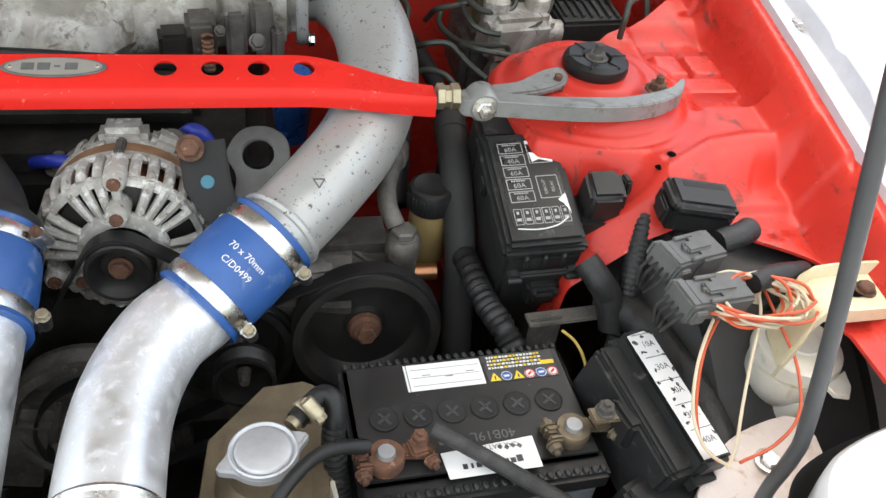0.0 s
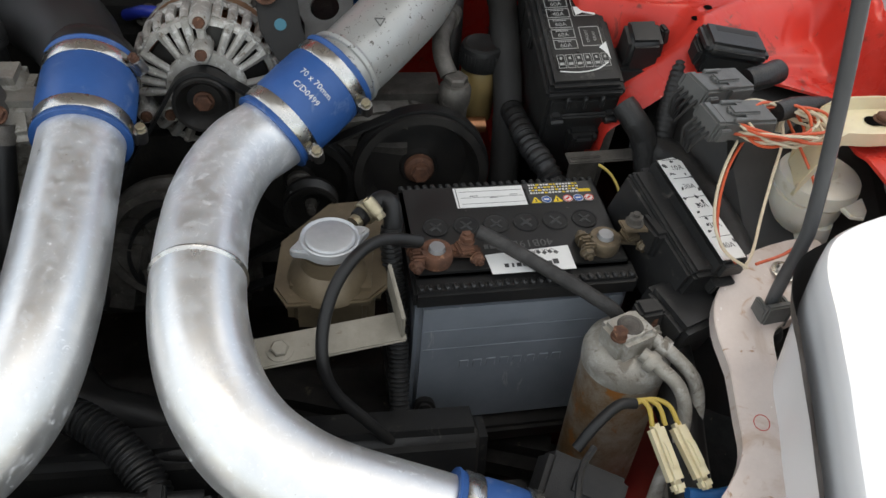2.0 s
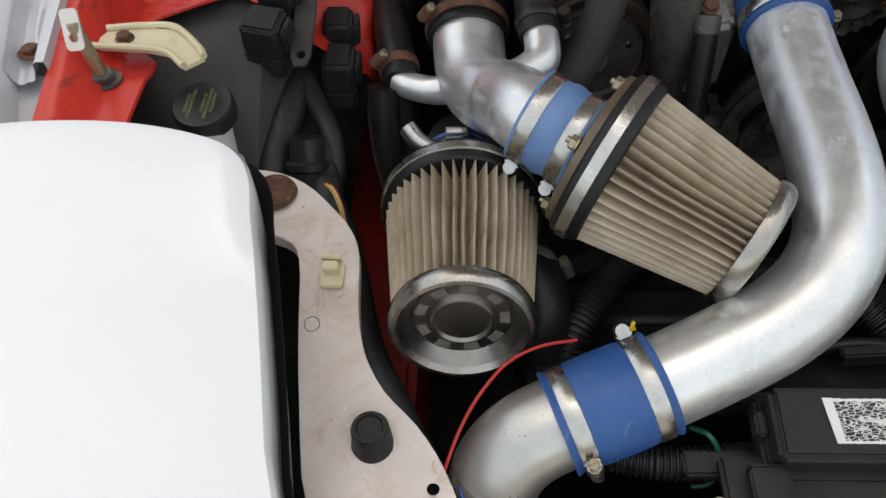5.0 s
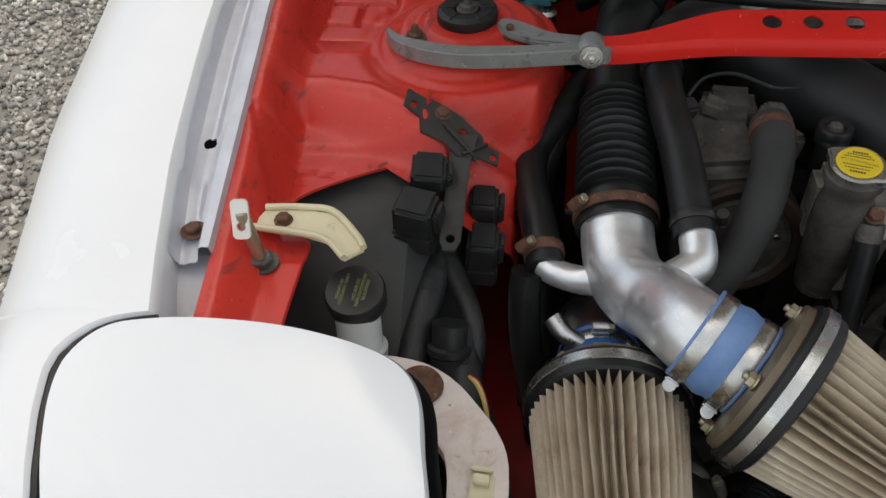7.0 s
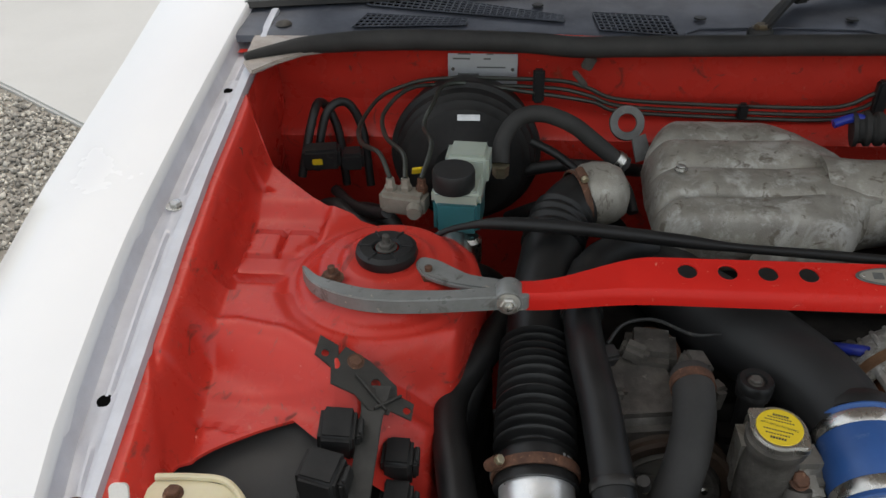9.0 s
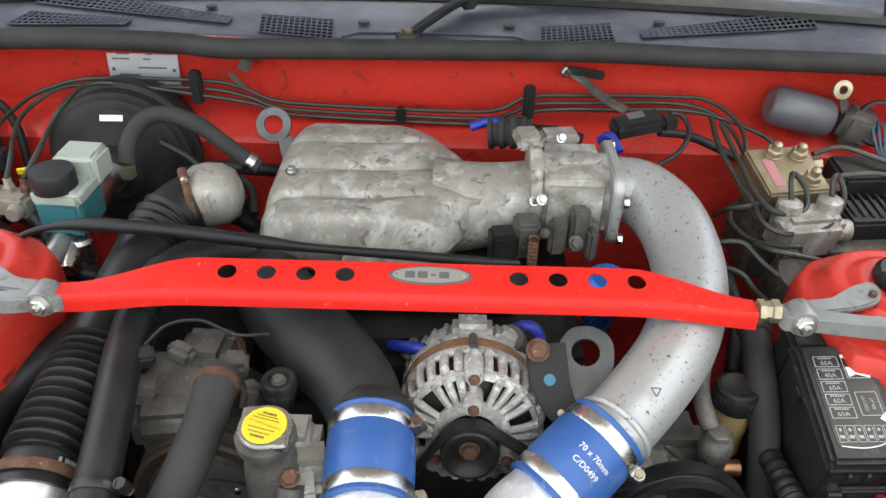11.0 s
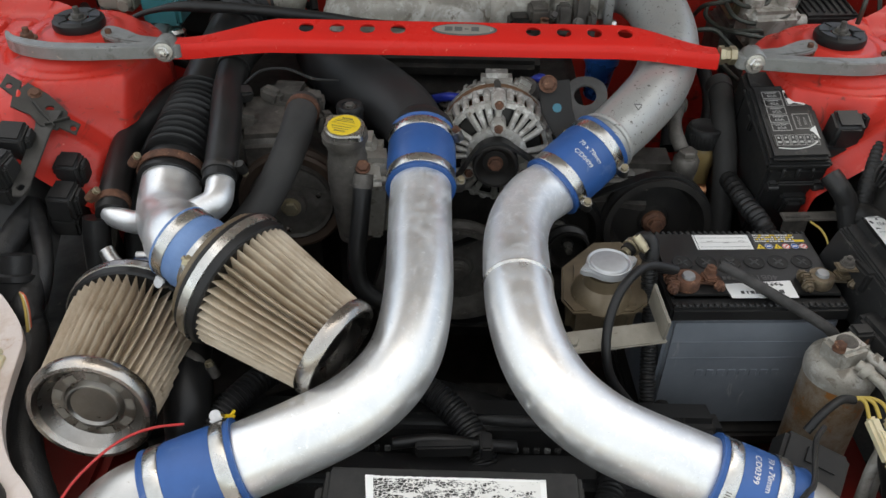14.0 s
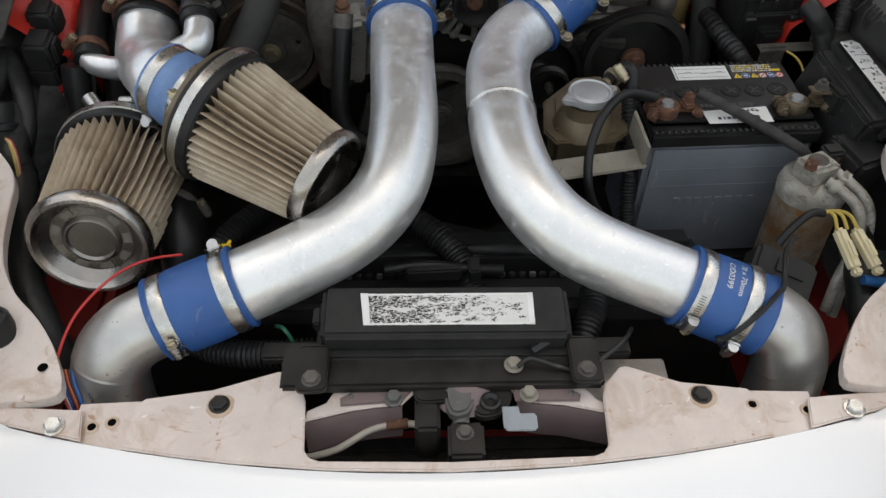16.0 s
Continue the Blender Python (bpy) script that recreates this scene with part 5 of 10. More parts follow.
part("mount_lug", merge(box(ma @ pose(0, R * 1.02, -0.082), 0.040, 0.020, 0.030, 0.006, 2), box(ma @ pose(0.034, R * 0.90, -0.074, 0, 0, -28), 0.026, 0.018, 0.022, 0.005, 2)), WHITE_CAST, alt)
part("top_strap", box(ma @ pose(0, R * 1.01, -0.052), 0.008, 0.012, 0.026, 0.002), CAST_DARK, alt)
for a, rr in ((90, 0.96), (90, 0.58), (205, 0.96), (330, 0.96), (210, 0.58), (330, 0.58)):
    m = ma @ pose(R * rr * math.cos(radians(a)), R * rr * math.sin(radians(a)), 0.002 if rr > 0.7 else 0.014)
    part("boss", merge(lathe(m, [(0, 0.012), (0.0075, 0.012), (0.0095, 0.008), (0.010, -0.02)], 16)), WHITE_CAST, alt)
    part("bolt", hexbolt(m @ pose(0, 0, 0.011), 0.005, 0.005, 1.1), RUST, alt)
mp = along((0.047, 0.522, 0.679), AX)
part("pulley", lathe(mp, [(r * 0.82, h * 0.8) for r, h in [(0, 0.004), (0.007, 0.005), (0.008, 0.012), (0.009, 0.003), (0.019, 0.003), (0.024, 0.010), (0.029, 0.019), (0.0325, 0.0195), (0.0340, 0.017), (0.0318, 0.0145), (0.0338, 0.012), (0.0318, 0.0095), (0.0338, 0.007), (0.0318, 0.0045), (0.0342, 0.002), (0.0345, -0.001), (0.020, -0.004), (0, -0.014)]], 44), BLACKPAINT, alt, "black ribbed pulley")
part("pulley_nut", hexbolt(mp @ pose(0, 0, 0.004), 0.0075, 0.008, 1.3), RUST, alt)


# ---- battery ----
CABLE_GREY = surface("dusty_taped_cable", (0.055, 0.052, 0.050), (0.030, 0.029, 0.028), 0.6, 0, 600, 70, 0.9, 0.5, 0.1, gloss=0.3)
BATLID = surface("battery_lid_plastic", (0.010, 0.010, 0.0105), (0.018, 0.018, 0.0175), 0.40, 0, 900, 24, 0.8, 0.10, 0.1, spots=(0.16, 0.15, 0.135), spot_scale=260, spot_at=0.685, edge=0.03, gloss=0.45)
def flat_text(body, m, size, material, parent, name="lettering", label=""):
    """Flat lettering in m's x-y plane, centred."""
    c = bpy.data.curves.new("tmp_text", "FONT")
    c.body, c.size, c.align_x, c.align_y, c.resolution_u = body, size, "CENTER", "CENTER", 2
    o = bpy.data.objects.new("tmp_text", c)
    me = bpy.data.meshes.new_from_object(o)
    bpy.data.objects.remove(o)
    bm = bmesh.new()
    bm.from_mesh(me)
    bpy.data.meshes.remove(me)
    bm.transform(m)
    return part(name, bm, material, parent, label)


mb = pose(0.3115, 0.3535, 0.468, 0, 0, 2.2)
bat = thing("battery", (0.3115, 0.3535, 0.468), "grey car battery with a dusty black lid", "battery")
case = part("case", box(mb, 0.181, 0.121, 0.170, 0.006, 3), BATTERY, bat, "translucent grey case with level lines")
for h in (0.112, 0.136):
    part("level_line", box(mb @ pose(0, -0.0605, h), 0.165, 0.0012, 0.0008, 0), BATTERY, case)
for h, body in ((0.142, "UPPER LEVEL"), (0.118, "LOWER LEVEL")):
    flat_text(body, mb @ pose(-0.01, -0.0612, h, 90, 0, 0), 0.006, surface("case_print", (0.20, 0.22, 0.25), None, 0.4), bat, "level_mark")
for k in range(8):
    part("faint_mark", box(mb @ pose(-0.045 + 0.012 * k, -0.0606, 0.084), 0.008, 0.0012, 0.010, 0.0005, 1), BATTERY, bat)
lid = part("lid", merge(box(mb @ pose(0, 0, 0.168), 0.187, 0.127, 0.018, 0.003, 2), box(mb @ pose(0, 0.006, 0.185), 0.181, 0.108, 0.006, 0.003, 2)), BATLID, bat, "dusty black lid with a ribbed edge")
for k in range(26):
    for yy, hh in ((-0.0575, 0.184), (0.0615, 0.186)):
        part("rib", box(mb @ pose(-0.0875 + 0.007 * k, yy, hh, 0, 0, 20), 0.0042, 0.006, 0.0042, 0.001, 1), BATLID, lid)
top = 0.1912
for k in range(6):
    m = mb @ pose(-0.066 + 0.0262 * k, 0.006, top - 0.001)
    plug = part("vent_plug", lathe(m, [(0, 0.0012), (0.0095, 0.0014), (0.0102, 0.0022), (0.0112, 0.0022), (0.0118, 0.0)], 26), PLASTIC_DULL, lid, "round vent plug with a cross slot")
    for a in (35, 125):
        part("slot", box(m @ pose(0, 0, 0.001, 0, 0, a), 0.013, 0.0022, 0.0012, 0.0003, 1), INK, plug)
lab = part("white_label", box(mb @ pose(-0.0115, 0.0415, top), 0.063, 0.026, 0.0004, 0), LABEL, bat, "white paper label with faint marks")
part("label_stripe", box(mb @ pose(-0.041, 0.0415, top + 0.0004), 0.0006, 0.026, 0.0002, 0), INK, lab)
for k in range(3):
    part("label_mark", box(mb @ pose(-0.026 + 0.018 * k, 0.043 - 0.003 * (k % 2), top + 0.0004), 0.007, 0.0006, 0.0002, 0), INK, lab)
    part("label_rule", box(mb @ pose(-0.010, 0.049 - 0.008 * k, top + 0.0004), 0.056, 0.0003, 0.0002, 0), GREYPLASTIC, lab)
part("label_code", box(mb @ pose(0.0235, 0.0515, top + 0.0003), 0.005, 0.005, 0.0004, 0), INK, lab)
rngb = random.Random(9)
note = part("warning_label", box(mb @ pose(0.0525, 0.0425, top), 0.060, 0.028, 0.0003, 0), INK, bat, "black warning label with coloured signs")
for r_ in range(4):
    x = 0.0255
    while x < 0.070:
        w = rngb.uniform(0.0012, 0.0032)
        part("print_mark", box(mb @ pose(x + w / 2, 0.0535 - 0.0036 * r_, top + 0.0003), w, 0.0019, 0.0002, 0), LABEL if (r_, x) != 0 and rngb.random() > 0.25 else YELLOW, note)
        x += w + 0.0009
part("yellow_flash", box(mb @ pose(0.076, 0.0435, top + 0.0003), 0.011, 0.004, 0.0002, 0), YELLOW, note)
SIGNBLUE = surface("sign_blue", (0.03, 0.12, 0.42), None, 0.4)
SIGNRED = surface("sign_red", (0.65, 0.05, 0.04), None, 0.4)
for k, kind in enumerate("tbtrbr"):
    m = mb @ pose(0.0285 + 0.0098 * k, 0.0335, top + 0.0003)
    if kind == "t":
        part("triangle_sign", prism(m, [(-0.0046, -0.0038), (0.0046, -0.0038), (0, 0.0044)], 0.0002, 0), YELLOW, note)
        part("sign_mark", box(m @ pose(0, -0.001, 0.0002), 0.0012, 0.0035, 0.0002, 0), INK, note)
    else:
        part("round_sign", lathe(m, [(0, 0.0002), (0.0044, 0.0002), (0.0044, 0)], 24), SIGNBLUE if kind == "b" else LABEL, note)
        part("sign_ring", lathe(m, [(0.0034, 0.0004), (0.0043, 0.0004)] if kind == "r" else [(0.0040, 0.0003), (0.0045, 0.0003)], 24), SIGNRED if kind == "r" else LABEL, note)
        part("sign_mark", box(m @ pose(0, 0, 0.0002, 0, 0, 40 if kind == "r" else 0), 0.0046, 0.0018, 0.0003, 0), SIGNRED if kind == "r" else LABEL, note)
name_lab = part("maker_label", prism(mb @ pose(0.005, -0.0375, top), [(-0.034, -0.0145), (0.036, -0.0145), (0.036, 0.0125), (0.033, 0.0125), (-0.036, 0.0075)], 0.0003, 0), LABEL, bat, "white maker's label, partly peeled")
flat_text("CAR BATTERY", mb @ pose(0.010, -0.0300, top + 0.0006, 0, 0, 180), 0.0058, INK, name_lab)
for k, w in enumerate((0.0048, 0.0040, 0.0040, 0.0040, 0.0036, 0.0040, 0.0040, 0.0018, 0.0036)):
    part("maker_mark", box(mb @ pose(0.026 - 0.0052 * k, -0.0435 + (0.001 if k == 0 else 0), top + 0.0003), w, 0.0056 if k in (0,) else 0.0042, 0.0002, 0), INK, name_lab)
for k in range(4):
    part("pale_check", prism(mb @ pose(0.029 - 0.005 * k, -0.032 + 0.001 * (k % 2), top + 0.0002, 0, 0, 45), [(-0.0016, -0.0016), (0.0016, -0.0016), (0.0016, 0.0016), (-0.0016, 0.0016)], 0.0003, 0), GREYPLASTIC, name_lab)
RAISED = surface("scuffed_raised_type", (0.13, 0.13, 0.125), (0.08, 0.08, 0.08), 0.6)
flat_text("40B19L", mb @ pose(0.012, -0.0195, top + 0.0005, 0, 0, 180), 0.0115, RAISED, lid, "raised_type")
for k in range(3):
    part("raised_mark", box(mb @ pose(-0.018 - 0.005 * k, -0.0205, top), 0.0035, 0.005, 0.0005, 0), RAISED, lid)


def terminal(x, y, mat, bolt, mirror_x):
    m = mb @ pose(x, y, 0.186)
    part("post", lathe(m, [(0, 0.021), (0.0060, 0.021), (0.0068, 0.019), (0.0088, 0.0), (0.013, -0.001)], 22), surface("lead_post", (0.36, 0.37, 0.38), (0.25, 0.25, 0.25), 0.5, 0.7), bat, "dull lead battery post")
    clampo = thing("battery_clamp", mb @ Vector((x, y, 0.19)), "corroded battery terminal clamp" if mat is RUST else "dirty brass battery terminal clamp", "battery clamp", "battery clamps")
    ring = lathe(m @ pose(0, 0, 0.005), [(0.0072, 0), (0.0128, 0), (0.0135, 0.002), (0.0135, 0.010), (0.0125, 0.0125), (0.0072, 0.0125)], 26, True)
    k = mirror_x
    part("ring", merge(ring, box(m @ pose(-0.015 * k, 0.0015, 0.005), 0.013, 0.0065, 0.0125, 0.002), box(m @ pose(-0.015 * k, -0.0065, 0.005), 0.013, 0.006, 0.0125, 0.002)), mat, clampo)
    part("pinch_bolt", merge(hexbolt(m @ pose(-0.017 * k, -0.009, 0.011, 90, 0, 0), 0.005, 0.006, 1.3, 0.003), hexbolt(m @ pose(-0.017 * k, 0.005, 0.011, -90, 0, 0), 0.005, 0.006, 1.3, 0.003)), bolt, clampo)
    part("saddle", merge(box(m @ pose(0.024 * k, 0.004, 0.006, 0, 0, -8), 0.026, 0.012, 0.007, 0.0022), box(m @ pose(0.024 * k, 0.004, 0.011, 0, 0, 12), 0.014, 0.016, 0.006, 0.002)), mat, clampo)
    part("saddle_bolt", merge(hexbolt(m @ pose(0.026 * k, 0.009, 0.016), 0.0055, 0.007, 1.2, 0.002), hexbolt(m @ pose(0.032 * k, -0.004, 0.010, 90, 0, 20), 0.005, 0.006, 1.2, 0.003)), bolt, clampo)
    return clampo


terminal(-0.072, -0.032, RUST, RUST, 1)
BRASS = surface("dirty_brass", (0.22, 0.17, 0.11), (0.11, 0.09, 0.065), 0.5, 0.6, 900, 70, 0.8, 0.3, 0.12)
terminal(0.070, -0.030, BRASS, BRASS, 1)
single("battery_cable", tube([(0.276, 0.332, 0.677), (0.292, 0.322, 0.674), (0.315, 0.307, 0.668), (0.340, 0.291, 0.661), (0.362, 0.277, 0.654), (0.380, 0.266, 0.645), (0.390, 0.266, 0.62)], 0.0060, 12, 8), CABLE_GREY, "taped dark grey battery cable", "cable")
single("negative_cable", tube([(0.228, 0.322, 0.678), (0.212, 0.318, 0.685), (0.194, 0.310, 0.692), (0.176, 0.294, 0.693), (0.160, 0.276, 0.682), (0.150, 0.256, 0.663), (0.148, 0.238, 0.640), (0.156, 0.230, 0.612), (0.178, 0.226, 0.580), (0.200, 0.224, 0.548), (0.222, 0.222, 0.51)], 0.0048, 12, 8), RUBBER, "black battery cable hanging down", "cable")
single("insulating_sleeve", tube([(0.226, 0.322, 0.678), (0.205, 0.3215, 0.6815)], 0.0056, 12, 4), RUBBER, "black rubber sleeve over the cable end", "cable")
tray = thing("battery_tray", (0.311, 0.35, 0.44), "black battery tray with a grey hold-down lug", "tray")
part("base", box(pose(0.311, 0.352, 0.446, 0, 0, 2.2), 0.205, 0.145, 0.022, 0.004), BLACKPAINT, tray)
part("lug", prism(along((0.238, 0.288, 0.475), (0, -1, 0.15)), blob([(-0.012, -0.03), (0.016, -0.03), (0.012, 0.01), (0.006, 0.034), (-0.008, 0.036), (-0.012, 0.01)], 4), 0.012, 0.003), PLASTIC_DULL, tray)


def conduit(pts, r, label, n=16, pitch=0.0042, mat=None):
    """A corrugated conduit."""
    path = smooth_path(pts, 10)
    length = sum((b - a).length for a, b in zip(path, path[1:]))
    steps = max(8, int(length / pitch * 4 / (len(pts) - 1)))
    return single("corrugated_conduit", tube(pts, r, n, steps, lambda s: 1.0 + 0.09 * (1 if (s / pitch) % 1 < 0.55 else -1)), mat or PLASTIC, label, "conduit", sharp=25)


conduit([(0.207, 0.346, 0.672), (0.206, 0.340, 0.66), (0.209, 0.324, 0.63), (0.212, 0.312, 0.60), (0.211, 0.285, 0.56), (0.211, 0.252, 0.52), (0.211, 0.22, 0.47)], 0.0082, "black corrugated conduit beside the battery")

# ---- swirl pot with pressure cap ----
pot = thing("header_tank", (0.157, 0.325, 0.60), "dirty beige coolant header tank with a pressed pressure cap", "header tank")
BEIGE = surface("dirty_beige_tank", (0.18, 0.138, 0.086), (0.10, 0.077, 0.048), 0.42, 0.2, 700, 26, 0.8, 0.08, 0.1, spots=(0.20, 0.14, 0.09), spot_scale=40, spot_at=0.66)
flange_out = [(-0.046, -0.030), (-0.034, -0.048), (0.030, -0.040), (0.044, -0.024), (0.048, 0.030), (0.038, 0.072), (0.020, 0.080), (-0.010, 0.074), (-0.046, 0.024)]
mpot = pose(0.160, 0.336, 0.640, 0, 0, -6)
part("rear_panel", prism(mpot @ pose(0, 0, -0.002), flange_out, 0.006, 0.002), BEIGE, pot)
part("body", merge(box(mpot @ pose(-0.001, -0.002, -0.012), 0.080, 0.074, 0.020, 0.008, 3), box(mpot @ pose(-0.002, 0.002, -0.052), 0.072, 0.066, 0.054, 0.010, 3), lathe(mpot @ pose(-0.004, -0.014, 0.0), [(0.034, 0), (0.030, 0.012), (0.022, 0.02), (0.021, 0.034), (0, 0.034)], 28)), BEIGE, pot)
mc = pose(0.157, 0.321, 0.683, -2, 0, 0) @ Matrix.Scale(0.9, 4)
ears = []
for i in range(60):
    a = 2 * math.pi * i / 60
    r = 0.0262 + 0.010 * math.exp(-((math.sin(a - radians(200))) / 0.22) ** 2)
    ears.append((r * math.cos(a), r * math.sin(a)))
capm = surface("plated_cap_steel", (0.56, 0.57, 0.58), (0.42, 0.43, 0.44), 0.46, 0.6, 900, 40, 0.7, 0.06, 0.1)
cap = part("pressure_cap", merge(prism(mc @ pose(0, 0, -0.006), ears, 0.010, 0.0022), lathe(mc, [(0, 0.0062), (0.019, 0.0060), (0.0205, 0.0052), (0.0215, 0.0040), (0.0225, 0.0040), (0.0245, 0.0058), (0.0258, 0.0050), (0.0262, 0.0)], 40)), capm, pot, "plated pressure cap with two ears")
part("nipple", tube([(0.176, 0.343, 0.680), (0.188, 0.356, 0.682)], 0.006, 12, 3), ZINC, pot)
single("overflow_hose", tube([(0.180, 0.347, 0.681), (0.190, 0.357, 0.684), (0.200, 0.362, 0.688), (0.207, 0.357, 0.686), (0.208, 0.349, 0.676), (0.207, 0.342, 0.664)], 0.0078, 14, 8), RUBBER, "short black overflow hose", "hose")
spring = thing("hose_clip", (0.186, 0.353, 0.682), "small zinc hose clip", "hose clip")
clamp(spring, (0.187, 0.354, 0.6825), (0.012, 0.011, 0.003), 0.0088, 0.008, (0.6, -0.2, 0.7), ZINC)
arm_b = thing("tank_bracket", (0.155, 0.262, 0.63), "bare zinc bracket holding the header tank", "bracket")
mk = pose(0.152, 0.2595, 0.636, 12, -3, 8)
part("strap", box(mk, 0.118, 0.026, 0.0035, 0.0012), DULLZINC, arm_b)
part("upright", merge(box(mk @ pose(0.056, 0.014, 0), 0.003, 0.050, 0.034, 0.0012)), DULLZINC, arm_b)
part("bolt", hexbolt(mk @ pose(-0.036, -0.001, 0.0034), 0.0062, 0.006, 1.6), DULLZINC, arm_b)

# ---- air filters and the intake tee ----
CAPRIM = surface("brushed_cap_steel", (0.50, 0.47, 0.43), (0.35, 0.325, 0.295), 0.27, 1.0, 700, 30, 0.8, 0.04, 0.08)
# Darker copy of the cap steel: dark reflections are put into the colour.
CAPDISH = surface("brushed_steel_dark_reflections", (0.36, 0.34, 0.315), (0.24, 0.225, 0.205), 0.30, 1.0, 700, 24, 0.8, 0.05, 0.08)
CAPMESH = surface("tan_filter_mesh", (0.25, 0.225, 0.19), (0.17, 0.15, 0.125), 0.7, 0.2, 2500, 60, 0.8, 0.4, 0.1)


def cone_filter(name, base, tip, rb, rt, label):
    base, tip = Vector(base), Vector(tip)
    d = (tip - base).normalized()
    n = (tip - base).length
    m = along(base, d)
    ob = thing(name, base, label, "air filter", "air filters")
    bm = bmesh.new()
    folds = 44
    rows = []
    rngf = random.Random(name + label)
    jit = [rngf.uniform(-0.28, 0.28) for _ in range(folds)]
    for h in range(9):
        v = h / 8
        r0 = lerp(rb, rt, v)
        depth = 0.021 * lerp(1.0, 0.80, v)
        ring = []
        for k in range(folds):
            a = 2 * math.pi * k / folds
            sway = jit[k] * 0.35 * math.sin(math.pi * v) * 2 * math.pi / folds + 0.10 * math.sin(3 * a + 4 * v) * math.sin(math.pi * v) * 2 * math.pi / folds
            for rr, da in ((r0 - depth, -0.04), (r0 - depth, 0.04), (r0 - depth * 0.5, 0.30), (r0 - 0.0012, 0.455), (r0, 0.5), (r0 - 0.0012, 0.545), (r0 - depth * 0.5, 0.70)):
                b = a + da * 2 * math.pi / folds + sway
                ring.append(bm.verts.new((rr * math.cos(b), rr * math.sin(b), v * (n - 0.011))))
        rows.append(ring)
    for p, q in zip(rows, rows[1:]):
        for k in range(len(p)):
            bm.faces.new((p[k], p[(k + 1) % len(p)], q[(k + 1) % len(p)], q[k]))
    bm.faces.new(rows[0])
    bm.transform(m)
    part("pleated_paper", bm, PAPER, ob, "beige pleated filter paper", sharp=24)
    part("rubber_band", lathe(m, [(rb * 0.7, -0.022), (rb + 0.001, -0.022), (rb + 0.0035, -0.020), (rb + 0.0035, -0.003), (rb + 0.002, 0.001), (rb - 0.0005, 0.0025), (rb - 0.004, 0.0015), (rb - 0.030, 0.0012)], 60), RUBBER, ob, "black rubber base ring")
    part("steel_band", lathe(m, [(rb + 0.003, -0.016), (rb + 0.0052, -0.0155), (rb + 0.0052, -0.0065), (rb + 0.003, -0.006)], 60), STEEL, ob, "bright steel band")
    endcap = part("end_cap", lathe(m, [(rt - 0.004, n - 0.012), (rt + 0.0015, n - 0.0115), (rt + 0.003, n - 0.007), (rt + 0.0025, n - 0.001), (rt - 0.0005, n + 0.003), (rt - 0.004, n + 0.003), (rt - 0.008, n - 0.001)], 60), CAPRIM, ob, "dulled stainless end cap")
    dish = part("dish", lathe(m, [(rt - 0.008, n - 0.001), (rt - 0.012, n - 0.006), (rt * 0.70, n - 0.011), (rt * 0.50, n - 0.011), (rt * 0.45, n - 0.007), (rt * 0.42, n - 0.0065), (rt * 0.38, n - 0.009), (0, n - 0.0085)], 60), CAPDISH, endcap, "brushed steel dish with dark reflections in its colour")
    for k in range(9):
        a0 = 40 * k
        arc = [(0.53, -11), (0.53, 0), (0.53, 11), (0.67, 10), (0.67, 0), (0.67, -10)]
        part("window", prism(m @ pose(0, 0, n - 0.0108), [(rt * r * math.cos(radians(a0 + a)), rt * r * math.sin(radians(a0 + a))) for r, a in arc], 0.0005, 0, 1), CAPMESH, endcap, "pale mesh window")
    # base plate and its nuts
    part("base_plate", lathe(m, [(0.03, -0.032), (rb - 0.012, -0.030), (rb - 0.002, -0.028), (rb - 0.001, -0.022), (0.03, -0.020)], 48), BEIGE, ob, "beige cast base plate")
    for k in range(4):
        a = radians(45 + 90 * k)
        part("nut", hexbolt(m @ pose((rb - 0.012) * math.cos(a), (rb - 0.012) * math.sin(a), -0.030, 180, 0, 0), 0.0055, 0.007, 1.2, 0.003), ZINC, ob)
    part("neck", lathe(m, [(0.034, -0.052), (0.0345, -0.03), (0.0345, -0.02), (0, -0.02)], 40), ALU_DULL, ob)
    return ob, m, d


fa, mfa, dfa = cone_filter("cone_air_filter", (-0.208, 0.263, 0.697), (-0.110, 0.205, 0.667), 0.0655, 0.0500, "dirty beige cone air filter with a steel cap")
fb, mfb, dfb = cone_filter("cone_air_filter", (-0.334, 0.280, 0.622), (-0.331, 0.152, 0.638), 0.0665, 0.0545, "beige pleated cone air filter facing forward")
na = Vector((-0.208, 0.262, 0.698)) - dfa * 0.030
nb = na - dfa * 0.052
coupler("hose_coupler", nb, na - dfa * 0.002, 0.0335, BLUE_PALE, "faded blue silicone sleeve behind the filter", ((-0.6, -0.3, -0.6), (-0.6, -0.3, -0.6)), inset=0.0082)
tee = thing("intake_tee", (-0.32, 0.40, 0.65), "polished aluminium intake pipe with two stubs", "pipe")
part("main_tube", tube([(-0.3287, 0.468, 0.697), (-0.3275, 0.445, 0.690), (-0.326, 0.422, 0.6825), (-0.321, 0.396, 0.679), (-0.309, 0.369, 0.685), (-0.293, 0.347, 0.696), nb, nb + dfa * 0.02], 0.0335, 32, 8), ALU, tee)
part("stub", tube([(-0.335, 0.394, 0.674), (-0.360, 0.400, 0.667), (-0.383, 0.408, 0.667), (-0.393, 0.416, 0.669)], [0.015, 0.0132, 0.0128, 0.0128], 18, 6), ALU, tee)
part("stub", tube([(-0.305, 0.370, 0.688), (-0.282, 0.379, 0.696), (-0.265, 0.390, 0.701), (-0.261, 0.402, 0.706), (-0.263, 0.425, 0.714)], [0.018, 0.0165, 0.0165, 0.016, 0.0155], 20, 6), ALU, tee)
